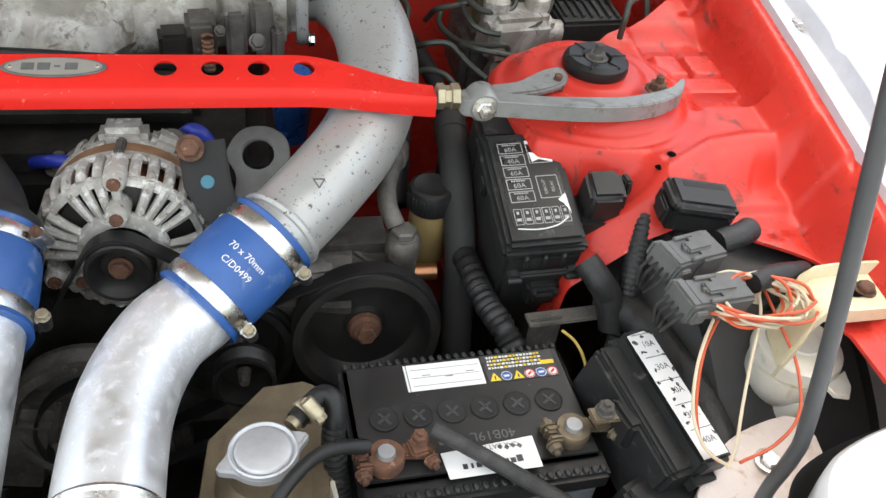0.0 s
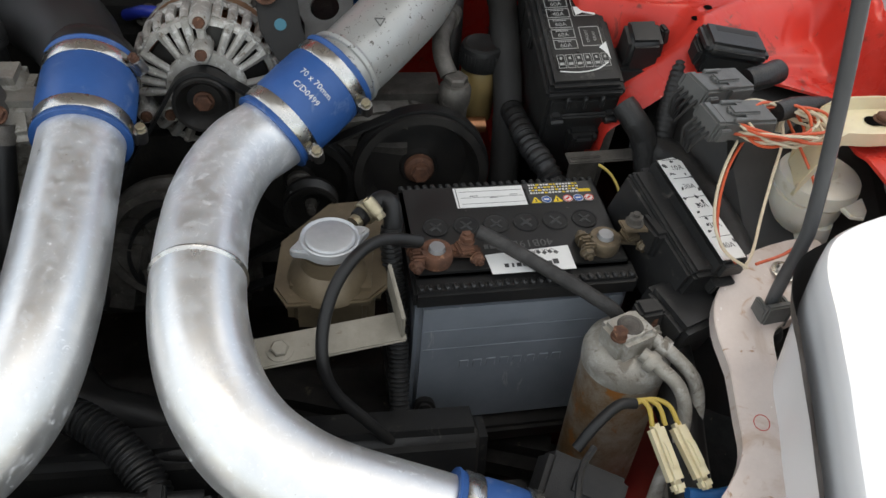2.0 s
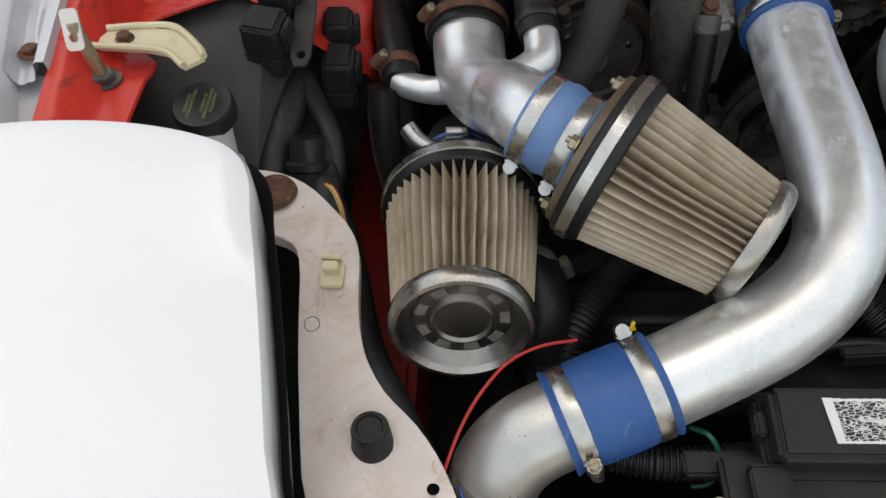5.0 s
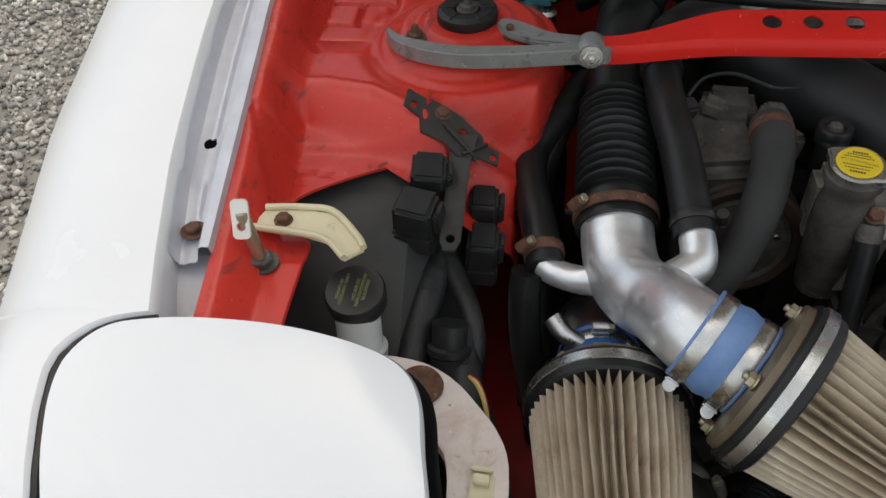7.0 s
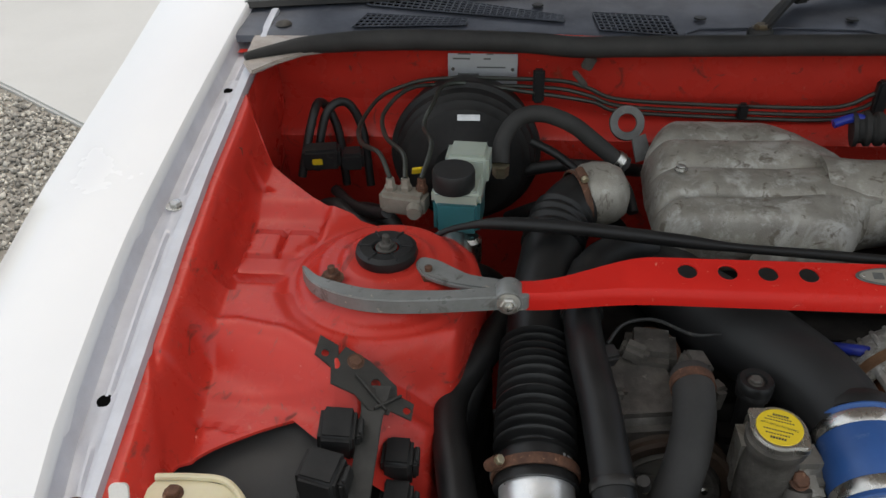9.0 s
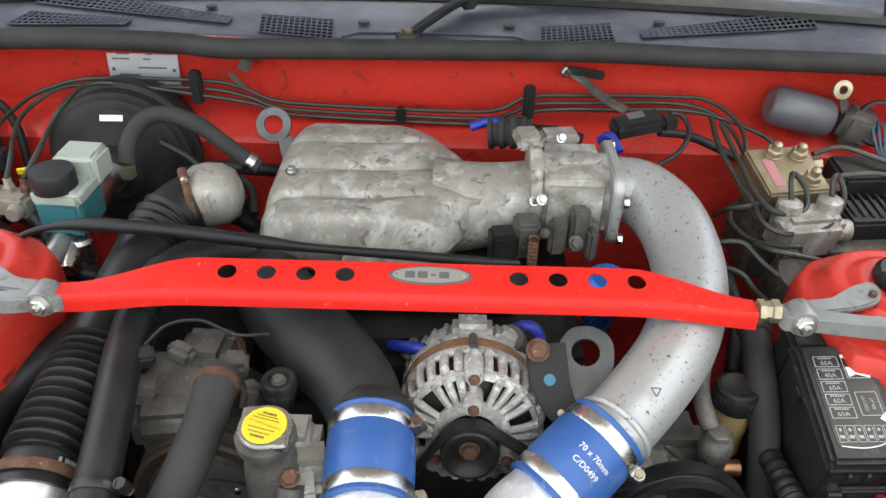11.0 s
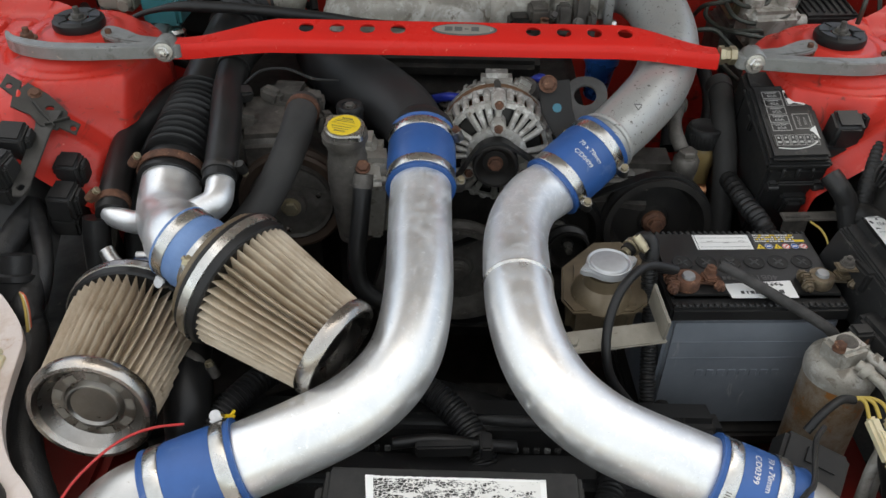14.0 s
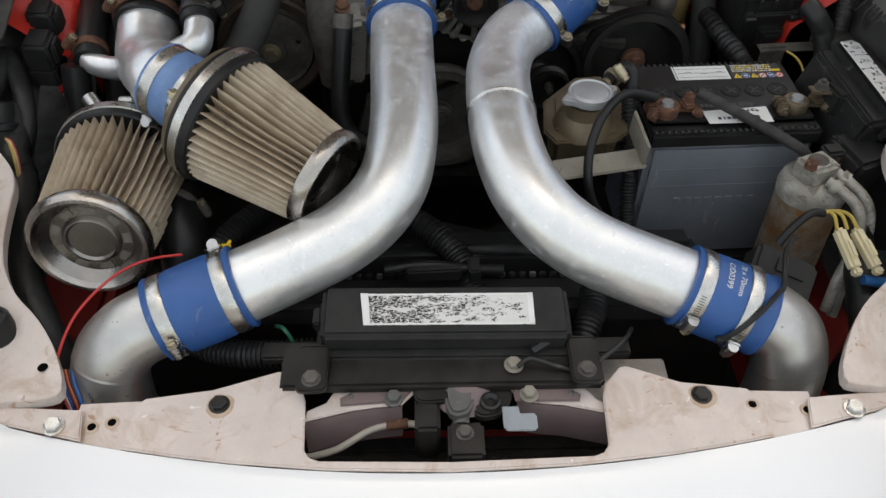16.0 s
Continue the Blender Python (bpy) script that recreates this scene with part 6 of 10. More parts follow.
single("filter_feed_pipe", tube([(-0.338, 0.325, 0.617), (-0.338, 0.352, 0.612), (-0.34, 0.39, 0.60), (-0.342, 0.43, 0.57), (-0.345, 0.47, 0.52)], 0.0325, 26, 8), ALU_DULL, "dull aluminium pipe behind the filter", "pipe")
coupler("hose_coupler", (-0.338, 0.309, 0.619), (-0.339, 0.360, 0.610), 0.0325, BLUE, "blue silicone sleeve behind the lower filter", ((0, 0, 1), (0, 0, 1)))
single("breather_stub", tube([(-0.350, 0.345, 0.636), (-0.372, 0.352, 0.646), (-0.384, 0.364, 0.654)], 0.0085, 14, 6), ALU_DULL, "short polished aluminium stub", "pipe")

# ---- hoses on the turbo side ----
ribs = [(-0.3283, 0.444, 0.690), (-0.3287, 0.460, 0.695), (-0.329, 0.482, 0.700), (-0.328, 0.535, 0.707), (-0.327, 0.585, 0.711), (-0.324, 0.64, 0.722), (-0.316, 0.70, 0.738), (-0.303, 0.765, 0.757), (-0.280, 0.803, 0.768), (-0.250, 0.815, 0.770)]


def ribbed(s):
    k = 1.0
    s += 0.0350
    if 0.064 < s < 0.196:
        k = 0.86 + 0.29 * (0.5 + 0.5 * math.cos(2 * math.pi * (s - 0.064) / 0.0110)) ** 1.5
    if 0.335 < s < 0.385:
        k = 1.04 + 0.05 * math.cos(2 * math.pi * (s - 0.335) / 0.012)
    if s < 0.052:
        k = 1.13 - 0.09 * soft((s - 0.036) / 0.016)
    return k


bellows = thing("bellows_hose", (-0.33, 0.6, 0.68), "black ribbed rubber intake hose", "hose")
part("hose", tube(ribs, 0.0335, 36, 46, ribbed), RUBBER, bellows)
clamp(bellows, (-0.3286, 0.457, 0.6938), (-0.002, 0.05, 0.0145), 0.0386, 0.010, (-0.8, 0.0, 0.6), RUST)
single("turbo_inlet", lathe(along((-0.262, 0.815, 0.772), (1, 0.12, 0.1)), [(0.030, -0.02), (0.037, -0.01), (0.039, 0.004), (0.036, 0.022), (0.028, 0.035), (0.012, 0.042), (0, 0.043)], 30), CAST, "weathered cast inlet elbow", "inlet")
clampo = thing("hose_clip", (-0.278, 0.806, 0.77), "rusty wire hose clip", "hose clip")
clamp(clampo, (-0.280, 0.805, 0.769), (0.03, 0.012, 0.002), 0.0362, 0.008, (0, -0.3, 1), RUST)
hb = thing("bypass_hose", (-0.28, 0.55, 0.72), "black rubber bypass hose with a clip", "hose")
part("hose", tube([(-0.2632, 0.417, 0.711), (-0.265, 0.432, 0.716), (-0.268, 0.465, 0.725), (-0.273, 0.51, 0.736), (-0.281, 0.565, 0.745), (-0.284, 0.62, 0.752), (-0.278, 0.665, 0.757), (-0.262, 0.70, 0.758), (-0.235, 0.73, 0.752), (-0.20, 0.75, 0.74)], 0.0185, 22, 8), RUBBER, hb)
part("cuff", tube([(-0.2838, 0.612, 0.7512), (-0.284, 0.628, 0.753), (-0.281, 0.65, 0.756), (-0.272, 0.68, 0.758)], 0.0212, 22, 6), RUBBER, hb)
clamp(hb, (-0.2648, 0.431, 0.7158), (-0.004, 0.05, 0.016), 0.0189, 0.009, (1, 0, 0.2), BLACKPAINT)
ch = thing("coolant_hose", (-0.40, 0.52, 0.66), "black rubber hose beside the inner wing with a rusty clip", "hose")
part("hose", tube([(-0.391, 0.412, 0.668), (-0.396, 0.440, 0.674), (-0.407, 0.500, 0.678), (-0.412, 0.540, 0.681), (-0.408, 0.570, 0.685), (-0.392, 0.597, 0.692), (-0.372, 0.632, 0.700), (-0.355, 0.67, 0.70)], 0.0178, 20, 8), RUBBER, ch)
clamp(ch, (-0.3938, 0.428, 0.6715), (-0.006, 0.033, 0.006), 0.0182, 0.011, (-0.6, 0, 0.6), RUST)
single("lower_hose", tube([(-0.408, 0.41, 0.665), (-0.410, 0.40, 0.64), (-0.408, 0.385, 0.60), (-0.40, 0.37, 0.55), (-0.39, 0.35, 0.48)], 0.0155, 18, 8), RUBBER, "black rubber hose going down", "hose")
single("lower_hose", tube([(-0.385, 0.60, 0.69), (-0.400, 0.56, 0.66), (-0.405, 0.52, 0.62), (-0.400, 0.47, 0.57), (-0.39, 0.42, 0.52)], 0.015, 18, 8), RUBBER, "black rubber hose in the shade", "hose")
hA = thing("coolant_hose", (-0.21, 0.45, 0.66), "worn black coolant hose bending down", "hose")
part("hose", tube([(-0.186, 0.548, 0.738), (-0.187, 0.525, 0.738), (-0.190, 0.497, 0.728), (-0.200, 0.465, 0.708), (-0.218, 0.435, 0.680), (-0.242, 0.410, 0.655), (-0.275, 0.390, 0.635), (-0.31, 0.375, 0.61)], 0.0190, 22, 8), RUBBER_WORN, hA)
part("spring_clip", lathe(along((-0.1865, 0.534, 0.738), (0, 1, 0.02)), [(0.0185, -0.005), (0.0205, -0.005), (0.0205, 0.005), (0.0185, 0.005)], 28), RUST, hA)

# ---- compressor and filler housing ----
comp = thing("compressor", (-0.20, 0.56, 0.60), "grimy air-conditioning compressor with a belt clutch", "compressor")
mcx = along((-0.203, 0.497, 0.632), (0.05, -1, 0.10))
part("clutch_plate", lathe(mcx, [(0, 0.012), (0.010, 0.012), (0.012, 0.016), (0.018, 0.016), (0.020, 0.006), (0.046, 0.003), (0.050, 0.006), (0.052, 0.0), (0.054, -0.01)], 44), CAST_DARK, comp)
part("pulley", lathe(mcx, [(0.053, 0.002), (0.062, 0.004), (0.066, 0.002), (0.066, -0.003), (0.062, -0.006), (0.066, -0.009), (0.062, -0.012), (0.066, -0.015), (0.066, -0.022), (0.05, -0.024)], 48), surface("brown_tinted_iron", (0.085, 0.055, 0.038), (0.045, 0.032, 0.025), 0.6, 0.3), comp, "rust-tinted grooved pulley")
part("triangle_plate", prism(mcx @ pose(0, 0, 0.006, 0, 0, 20), blob([(0.040, -0.006), (0.040, 0.006), (-0.012, 0.037), (-0.024, 0.030), (-0.024, -0.030), (-0.012, -0.037)], 3), 0.003, 0.001), CAST_DARK, comp)
part("clutch_nut", hexbolt(mcx @ pose(0, 0, 0.014), 0.009, 0.010, 1.4), ZINC, comp)
for a in (20, 140, 260):
    part("rivet", lathe(mcx @ pose(0.036 * math.cos(radians(a)), 0.036 * math.sin(radians(a)), 0.008), [(0, 0.004), (0.003, 0.0035), (0.0045, 0.0)], 12), STEEL, comp)
part("body", merge(lathe(mcx, [(0.048, -0.024), (0.056, -0.035), (0.058, -0.10), (0.05, -0.14), (0, -0.142)], 30), box(pose(-0.232, 0.565, 0.665, 8, 0, 8), 0.085, 0.10, 0.055, 0.012, 3), box(pose(-0.215, 0.600, 0.70, 0, 0, -6), 0.05, 0.05, 0.035, 0.008, 2)), CAST_DARK, comp)
for x, y, z, sx, sy, sz, rz in ((-0.262, 0.545, 0.708, 0.030, 0.028, 0.022, 10), (-0.235, 0.585, 0.722, 0.028, 0.018, 0.02, -20), (-0.182, 0.565, 0.715, 0.026, 0.03, 0.03, 12), (-0.165, 0.545, 0.70, 0.02, 0.02, 0.03, 30)):
    part("lug", box(pose(x, y, z, 0, 12, rz), sx, sy, sz, 0.005, 2), CAST_DARK, comp)
part("plug", merge(box(pose(-0.268, 0.565, 0.735, 20, 10, 30), 0.026, 0.018, 0.018, 0.003, 2)), PLASTIC, comp, "black wiring plug")
single("plug_wire", tube([(-0.262, 0.572, 0.752), (-0.245, 0.592, 0.760), (-0.215, 0.600, 0.760), (-0.18, 0.59, 0.752), (-0.15, 0.60, 0.745)], 0.0018, 8, 8), PLASTIC, "thin black sensor wire looped over the compressor", "wire")

fill = thing("filler_housing", (-0.12, 0.47, 0.60), "grimy cast filler neck with a yellow-labelled cap", "filler housing")
part("neck", lathe(along((-0.125, 0.473, 0.66), (-0.04, -0.05, 1)), [(0.022, -0.06), (0.024, -0.02), (0.026, 0.02), (0.024, 0.05), (0.021, 0.065), (0.023, 0.075), (0.026, 0.080), (0.026, 0.088), (0, 0.088)], 30), CAST_DARK, fill)
part("body", merge(box(pose(-0.108, 0.478, 0.60, 0, 6, 10), 0.052, 0.046, 0.115, 0.012, 3), box(pose(-0.102, 0.462, 0.685, 25, 0, 12), 0.036, 0.030, 0.020, 0.006, 2), box(pose(-0.118, 0.50, 0.64, 0, 0, 0), 0.06, 0.05, 0.085, 0.012, 3)), CAST, fill, "pale oxidised casting")
part("bolt", hexbolt(along((-0.108, 0.452, 0.712), (0.1, -0.5, 1)), 0.0068, 0.007, 1.3), RUST, fill)
my = along((-0.1285, 0.470, 0.7525), (-0.03, -0.10, 1))
ears = []
for i in range(60):
    a = 2 * math.pi * i / 60
    r = 0.0230 + 0.0062 * math.exp(-((math.sin(a - radians(-28))) / 0.26) ** 2)
    ears.append((r * math.cos(a), r * math.sin(a)))
fcap = part("filler_cap", prism(my @ pose(0, 0, -0.006), ears, 0.010, 0.0022), STEEL, fill, "plated filler cap")
yl = part("yellow_label", lathe(my @ pose(0, 0, 0.0042), [(0, 0.0007), (0.0185, 0.0007), (0.0190, 0.0)], 40), YELLOW, fcap, "worn yellow warning label")
flat_text("CAUTION FILLER CAP", my @ pose(0, 0.0005, 0.0052, 0, 0, 175), 0.0031, INK, fcap)
for k, w in ((0.0115, 0.014), (0.0085, 0.022), (0.0055, 0.026), (-0.0045, 0.026), (-0.0085, 0.022), (-0.0125, 0.014)):
    n_ = int(w / 0.0022)
    part("print_row", merge(*[box(my @ pose(-w / 2 + 0.0022 * (j + 0.5), k, 0.0049, 0, 0, -5), 0.0015, 0.0011 if abs(k) < 0.009 else 0.0022, 0.0002, 0) for j in range(n_)]), INK, fcap)
oil = thing("oil_cap", (-0.13, 0.538, 0.72), "black oil filler cap with a dusty centre", "oil cap")
part("cap", lathe(pose(-0.130, 0.538, 0.725), [(0.012, -0.04), (0.0125, 0.0), (0.0155, 0.002), (0.016, 0.006), (0.0145, 0.009), (0.0165, 0.011), (0.0165, 0.018), (0.0145, 0.021), (0.010, 0.020), (0.009, 0.018), (0, 0.018)], 30), RUBBER, oil)
part("centre", hexbolt(pose(-0.130, 0.538, 0.742), 0.0055, 0.005, 1.3), CAST_DARK, oil)
sm = thing("heater_hose", (-0.112, 0.42, 0.62), "thin black heater hose with a crimped end", "hose")
part("hose", tube([(-0.108, 0.448, 0.698), (-0.109, 0.438, 0.680), (-0.112, 0.422, 0.65), (-0.115, 0.405, 0.62), (-0.113, 0.393, 0.595), (-0.10, 0.386, 0.578), (-0.08, 0.382, 0.57), (-0.04, 0.38, 0.565)], 0.0108, 18, 8), RUBBER, sm)
part("end_ferrule", tube([(-0.1075, 0.451, 0.704), (-0.1085, 0.443, 0.690)], 0.0118, 18, 3), CAST_DARK, sm)

# ---- front drive: pulleys, belts and block ----
def pulley(name, p, d, r, w, mat, label, hub=RUST, dish=0.5):
    ob = thing(name, p, label, "pulley", "drive pulleys")
    m = along(p, d)
    part("rim", lathe(m, [(r * 0.88, w * 0.5), (r, w * 0.5), (r, w * 0.3), (r - 0.003, w * 0.2), (r, w * 0.08), (r - 0.003, 0), (r, -w * 0.1), (r - 0.003, -w * 0.2), (r, -w * 0.3), (r, -w * 0.5), (r * 0.86, -w * 0.5)], 52), mat, ob)
    part("disc", lathe(m, [(0, -w * 0.2), (r * 0.26, -w * 0.2), (r * 0.30, -w * 0.35), (r * 0.75, -w * 0.42), (r * 0.82, -w * 0.2), (r * 0.885, w * 0.48)], 52), mat, ob)
    part("hub", lathe(m, [(0, 0.004), (r * 0.12, 0.004), (r * 0.22, 0.0), (r * 0.24, -w * 0.3)], 28), hub, ob)
    part("hub_nut", hexbolt(m @ pose(0, 0, 0.003), r * 0.12 + 0.001, 0.008, 1.25), hub, ob)
    return ob


pulley("power_steering_pulley", (0.249, 0.492, 0.612), (0.02, -1, 0.14), 0.066, 0.028, BLACKPAINT, "large black power-steering pulley with a rusty hub")
pulley("idler_pulley", (0.141, 0.470, 0.588), (0, -1, 0.14), 0.027, 0.024, BLACKPAINT, "small black idler pulley", CAST_DARK)
pulley("water_pump_pulley", (0.130, 0.500, 0.592), (0, -1, 0.14), 0.055, 0.022, BLACKPAINT, "dark drive pulley behind the idler", CAST_DARK)
pulley("crank_pulley", (0.005, 0.485, 0.535), (0, -1, 0.14), 0.068, 0.03, CAST_DARK, "grooved crank pulley with bolts", CAST_DARK)


def belt(name, circles, d, w, label):
    """A belt round circles (point, radius), in the plane square to d."""
    m = along(circles[0][0], d)
    inv = m.inverted()
    cs = [((inv @ Vector(c)).x, (inv @ Vector(c)).y, r) for c, r in circles]
    pts = []
    for x, y, r in cs:
        for i in range(48):
            a = 2 * math.pi * i / 48
            pts.append((x + r * math.cos(a), y + r * math.sin(a)))
    pts = sorted(set((round(x, 5), round(y, 5)) for x, y in pts))

    def half(seq):
        h = []
        for p in seq:
            while len(h) > 1 and (h[-1][0] - h[-2][0]) * (p[1] - h[-2][1]) - (h[-1][1] - h[-2][1]) * (p[0] - h[-2][0]) <= 0:
                h.pop()
            h.append(p)
        return h[:-1]
    hull = half(pts) + half(pts[::-1])
    rows = []
    for k in range(len(hull) + 1):
        x, y = hull[k % len(hull)]
        cx, cy = sum(p[0] for p in hull) / len(hull), sum(p[1] for p in hull) / len(hull)
        l = math.hypot(x - cx, y - cy)
        ux, uy = (x - cx) / l * 0.004, (y - cy) / l * 0.004
        rows.append([m @ Vector(q) for q in ((x, y, -w / 2), (x + ux, y + uy, -w / 2), (x + ux, y + uy, w / 2), (x, y, w / 2), (x, y, -w / 2))])
    return single(name, sheet(rows), RUBBER, label, "drive belt")


belt("drive_belt", [((0.047, 0.5165, 0.6795), 0.0285), ((0.005, 0.500, 0.540), 0.066), ((0.130, 0.505, 0.594), 0.0535)], (0, -1, 0.14), 0.016, "black ribbed drive belt of the alternator")
belt("drive_belt", [((0.249, 0.4935, 0.612), 0.0655), ((0.02, 0.478, 0.52), 0.06)], (0.02, -1, 0.14), 0.014, "black drive belt of the steering pump")

eng = thing("engine_block", (0.02, 0.72, 0.35), "grimy dark engine block and front cover", "engine")
part("front_cover", merge(box(pose(0.04, 0.575, 0.34), 0.40, 0.06, 0.30, 0.02, 3), box(pose(0.10, 0.59, 0.60, 0, 0, 5), 0.20, 0.05, 0.08, 0.015, 2)), ENGINE, eng)
part("housing", merge(box(pose(0.0, 0.78, 0.34), 0.38, 0.36, 0.30, 0.03, 3), box(pose(0.0, 0.76, 0.62), 0.34, 0.28, 0.09, 0.02, 2), box(pose(-0.25, 0.74, 0.40), 0.18, 0.30, 0.26, 0.03, 2)), ENGINE, eng)
part("pump_bracket", merge(box(pose(0.205, 0.545, 0.60, 18, 0, -6), 0.10, 0.06, 0.06, 0.014, 3), box(pose(0.235, 0.575, 0.56), 0.12, 0.08, 0.10, 0.02, 3), box(pose(0.19, 0.52, 0.655, 30, 0, 10), 0.06, 0.018, 0.02, 0.005, 2)), CAST_DARK, eng)
part("lower_bracket", merge(box(pose(0.0, 0.53, 0.40), 0.16, 0.05, 0.10, 0.015, 3), box(pose(-0.08, 0.50, 0.44, 0, 15, 0), 0.08, 0.06, 0.12, 0.015, 3), box(pose(0.10, 0.54, 0.45), 0.14, 0.04, 0.10, 0.012, 2)), CAST_DARK, eng)
part("subframe", merge(box(pose(0, 0.40, 0.33), 0.80, 0.07, 0.06, 0.015, 2), box(pose(-0.25, 0.36, 0.38, 0, 0, 25), 0.30, 0.05, 0.05, 0.015, 2), box(pose(0.22, 0.33, 0.38, 0, 0, -18), 0.34, 0.05, 0.05, 0.015, 2)), ENGINE, eng)

# ---- fuse boxes, relays and wiring beside the battery ----
fbx = thing("fuse_box", (0.397, 0.54, 0.60), "black main fuse box with a torn fuse chart", "fuse box")
mf = pose(0.4015, 0.5585, 0.662, 16, -3, 0)
body = part("body", merge(box(mf @ pose(0, 0, -0.06), 0.070, 0.130, 0.122, 0.004, 2), box(mf @ pose(-0.001, 0.078, -0.02), 0.068, 0.036, 0.092, 0.005, 2)), PLASTIC, fbx)
part("cover", merge(box(mf @ pose(0, 0.002, 0.060), 0.076, 0.133, 0.010, 0.003, 2), box(mf @ pose(0, 0.000, 0.069), 0.070, 0.122, 0.010, 0.004, 2)), PLASTIC, fbx, "black moulded cover")
for x in (-0.028, 0.0, 0.028):
    part("cover_rib", box(mf @ pose(x * 0.6, -0.066, 0.050), 0.004, 0.005, 0.014, 0.001, 1), PLASTIC, body)
for x in (-0.026, 0.027):
    part("hinge_lug", merge(box(mf @ pose(x, -0.068, 0.030), 0.011, 0.010, 0.014, 0.002), lathe(mf @ pose(x - 0.006, -0.074, 0.040, 0, 90, 0), [(0, 0), (0.0032, 0), (0.0032, 0.012), (0, 0.012)], 10)), PLASTIC, body)
part("hinge_bar", box(mf @ pose(0, -0.071, 0.040), 0.046, 0.006, 0.007, 0.002), PLASTIC, body)
part("latch", merge(box(mf @ pose(0.006, -0.068, -0.010), 0.030, 0.012, 0.030, 0.003), box(mf @ pose(0.006, -0.075, 0.002), 0.018, 0.004, 0.010, 0.001), box(mf @ pose(-0.004, -0.076, 0.012), 0.004, 0.006, 0.008, 0.001), box(mf @ pose(0.016, -0.076, 0.012), 0.004, 0.006, 0.008, 0.001)), PLASTIC, body)
part("side_clip", box(mf @ pose(-0.036, 0.02, 0.045), 0.008, 0.014, 0.020, 0.002), PLASTIC, body)
CHART = surface("fuse_chart", (0.012, 0.012, 0.012), (0.02, 0.02, 0.02), 0.3)
PRINT = surface("chart_print", (0.42, 0.42, 0.40), (0.3, 0.3, 0.29), 0.4)
zt_ = 0.0792
part("chart", prism(mf @ pose(0.000, 0.002, zt_), rounded(0.054, 0.098, 0.006), 0.0003, 0), CHART, fbx, "glossy black fuse chart")


def frame_box(m, w, h, parent, t=0.0007):
    for dx, dy, a, b in ((0, h / 2, w, t), (0, -h / 2, w, t), (w / 2, 0, t, h), (-w / 2, 0, t, h)):
        part("chart_rule", box(m @ pose(dx, dy, 0), a, b, 0.0002, 0), PRINT, parent)


for k, txt in enumerate(("60A", "40A", "60A", "60A", "60A")):
    mm = mf @ pose(-0.0125, 0.041 - 0.0135 * k, zt_ + 0.0004)
    frame_box(mm, 0.022, 0.011, fbx)
    flat_text(txt, mm @ pose(0, -0.0016, 0.0002), 0.0068, PRINT, fbx)
    part("chart_words", merge(*[box(mm @ pose(-0.006 + 0.0022 * q, 0.0036, 0), 0.0015, 0.0014, 0.0002, 0) for q in range(6)]), PRINT, fbx)
mm = mf @ pose(0.0135, -0.004, zt_ + 0.0004)
frame_box(mm, 0.019, 0.024, fbx)
flat_text("CIRCUIT", mm @ pose(-0.0035, 0, 0.0002, 0, 0, 90), 0.0042, PRINT, fbx)
flat_text("RELAY", mm @ pose(0.0035, 0, 0.0002, 0, 0, 90), 0.0042, PRINT, fbx)
frame_box(mf @ pose(0.0125, 0.034, zt_ + 0.0004), 0.020, 0.022, fbx)
part("torn_patch", prism(mf @ pose(0.0135, 0.030, zt_ + 0.0005), [(-0.009, -0.006), (-0.002, -0.003), (0.010, -0.007), (0.011, 0.003), (0.006, 0.006), (-0.001, 0.004), (-0.010, 0.005)], 0.0003, 0), LABEL, fbx, "white torn patch")
part("torn_patch", prism(mf @ pose(0.0235, -0.022, zt_ + 0.0005), [(-0.005, 0.003), (0.003, 0.010), (0.0035, -0.012), (0.0015, -0.006), (-0.001, -0.001)], 0.0003, 0), LABEL, fbx)
part("torn_edge", tube([mf @ Vector((-0.024, -0.046, zt_ + 0.0006)), mf @ Vector((-0.005, -0.048, zt_ + 0.0006)), mf @ Vector((0.012, -0.045, zt_ + 0.0006)), mf @ Vector((0.023, -0.038, zt_ + 0.0006))], 0.0006, 6, 5), LABEL, fbx)
for k in range(4):
    part("white_square", box(mf @ pose(0.004 + 0.0048 * k, 0.047, zt_ + 0.0004), 0.0034, 0.0034, 0.0003, 0), LABEL, fbx)
for k in range(6):
    frame_box(mf @ pose(-0.0205 + 0.0085 * k, -0.034, zt_ + 0.0004), 0.0068, 0.016, fbx, 0.0005)
    part("fuse_mark", merge(box(mf @ pose(-0.0205 + 0.0085 * k, -0.037, zt_ + 0.0004), 0.0042, 0.003, 0.0002, 0), box(mf @ pose(-0.0205 + 0.0085 * k, -0.030, zt_ + 0.0004), 0.0022, 0.003, 0.0002, 0)), PRINT, fbx)
tie = single("fuse_box_stay", merge(box(pose(0.425, 0.452, 0.655, 4, 0, 4), 0.085, 0.016, 0.003, 0.001), box(pose(0.400, 0.448, 0.62, 0, 0, 4), 0.03, 0.003, 0.04, 0.001)), CAST_DARK, "dull grey steel stay under the fuse box", "bracket")

rel = thing("relay", (0.457, 0.52, 0.70), "square black relay on the inner wing", "relay", "relays")
part("case", merge(box(pose(0.459, 0.524, 0.712, 14, -4, -4), 0.036, 0.038, 0.044, 0.005, 3, 0.9), box(pose(0.459, 0.521, 0.66, 0, -4, -4), 0.039, 0.041, 0.062, 0.003)), PLASTIC, rel)
part("clip", box(pose(0.479, 0.522, 0.738, 0, -6, 4), 0.007, 0.014, 0.016, 0.002), PLASTIC, rel)
diag = thing("diagnostic_box", (0.524, 0.484, 0.73), "black diagnostic connector with a moulded lid", "connector")
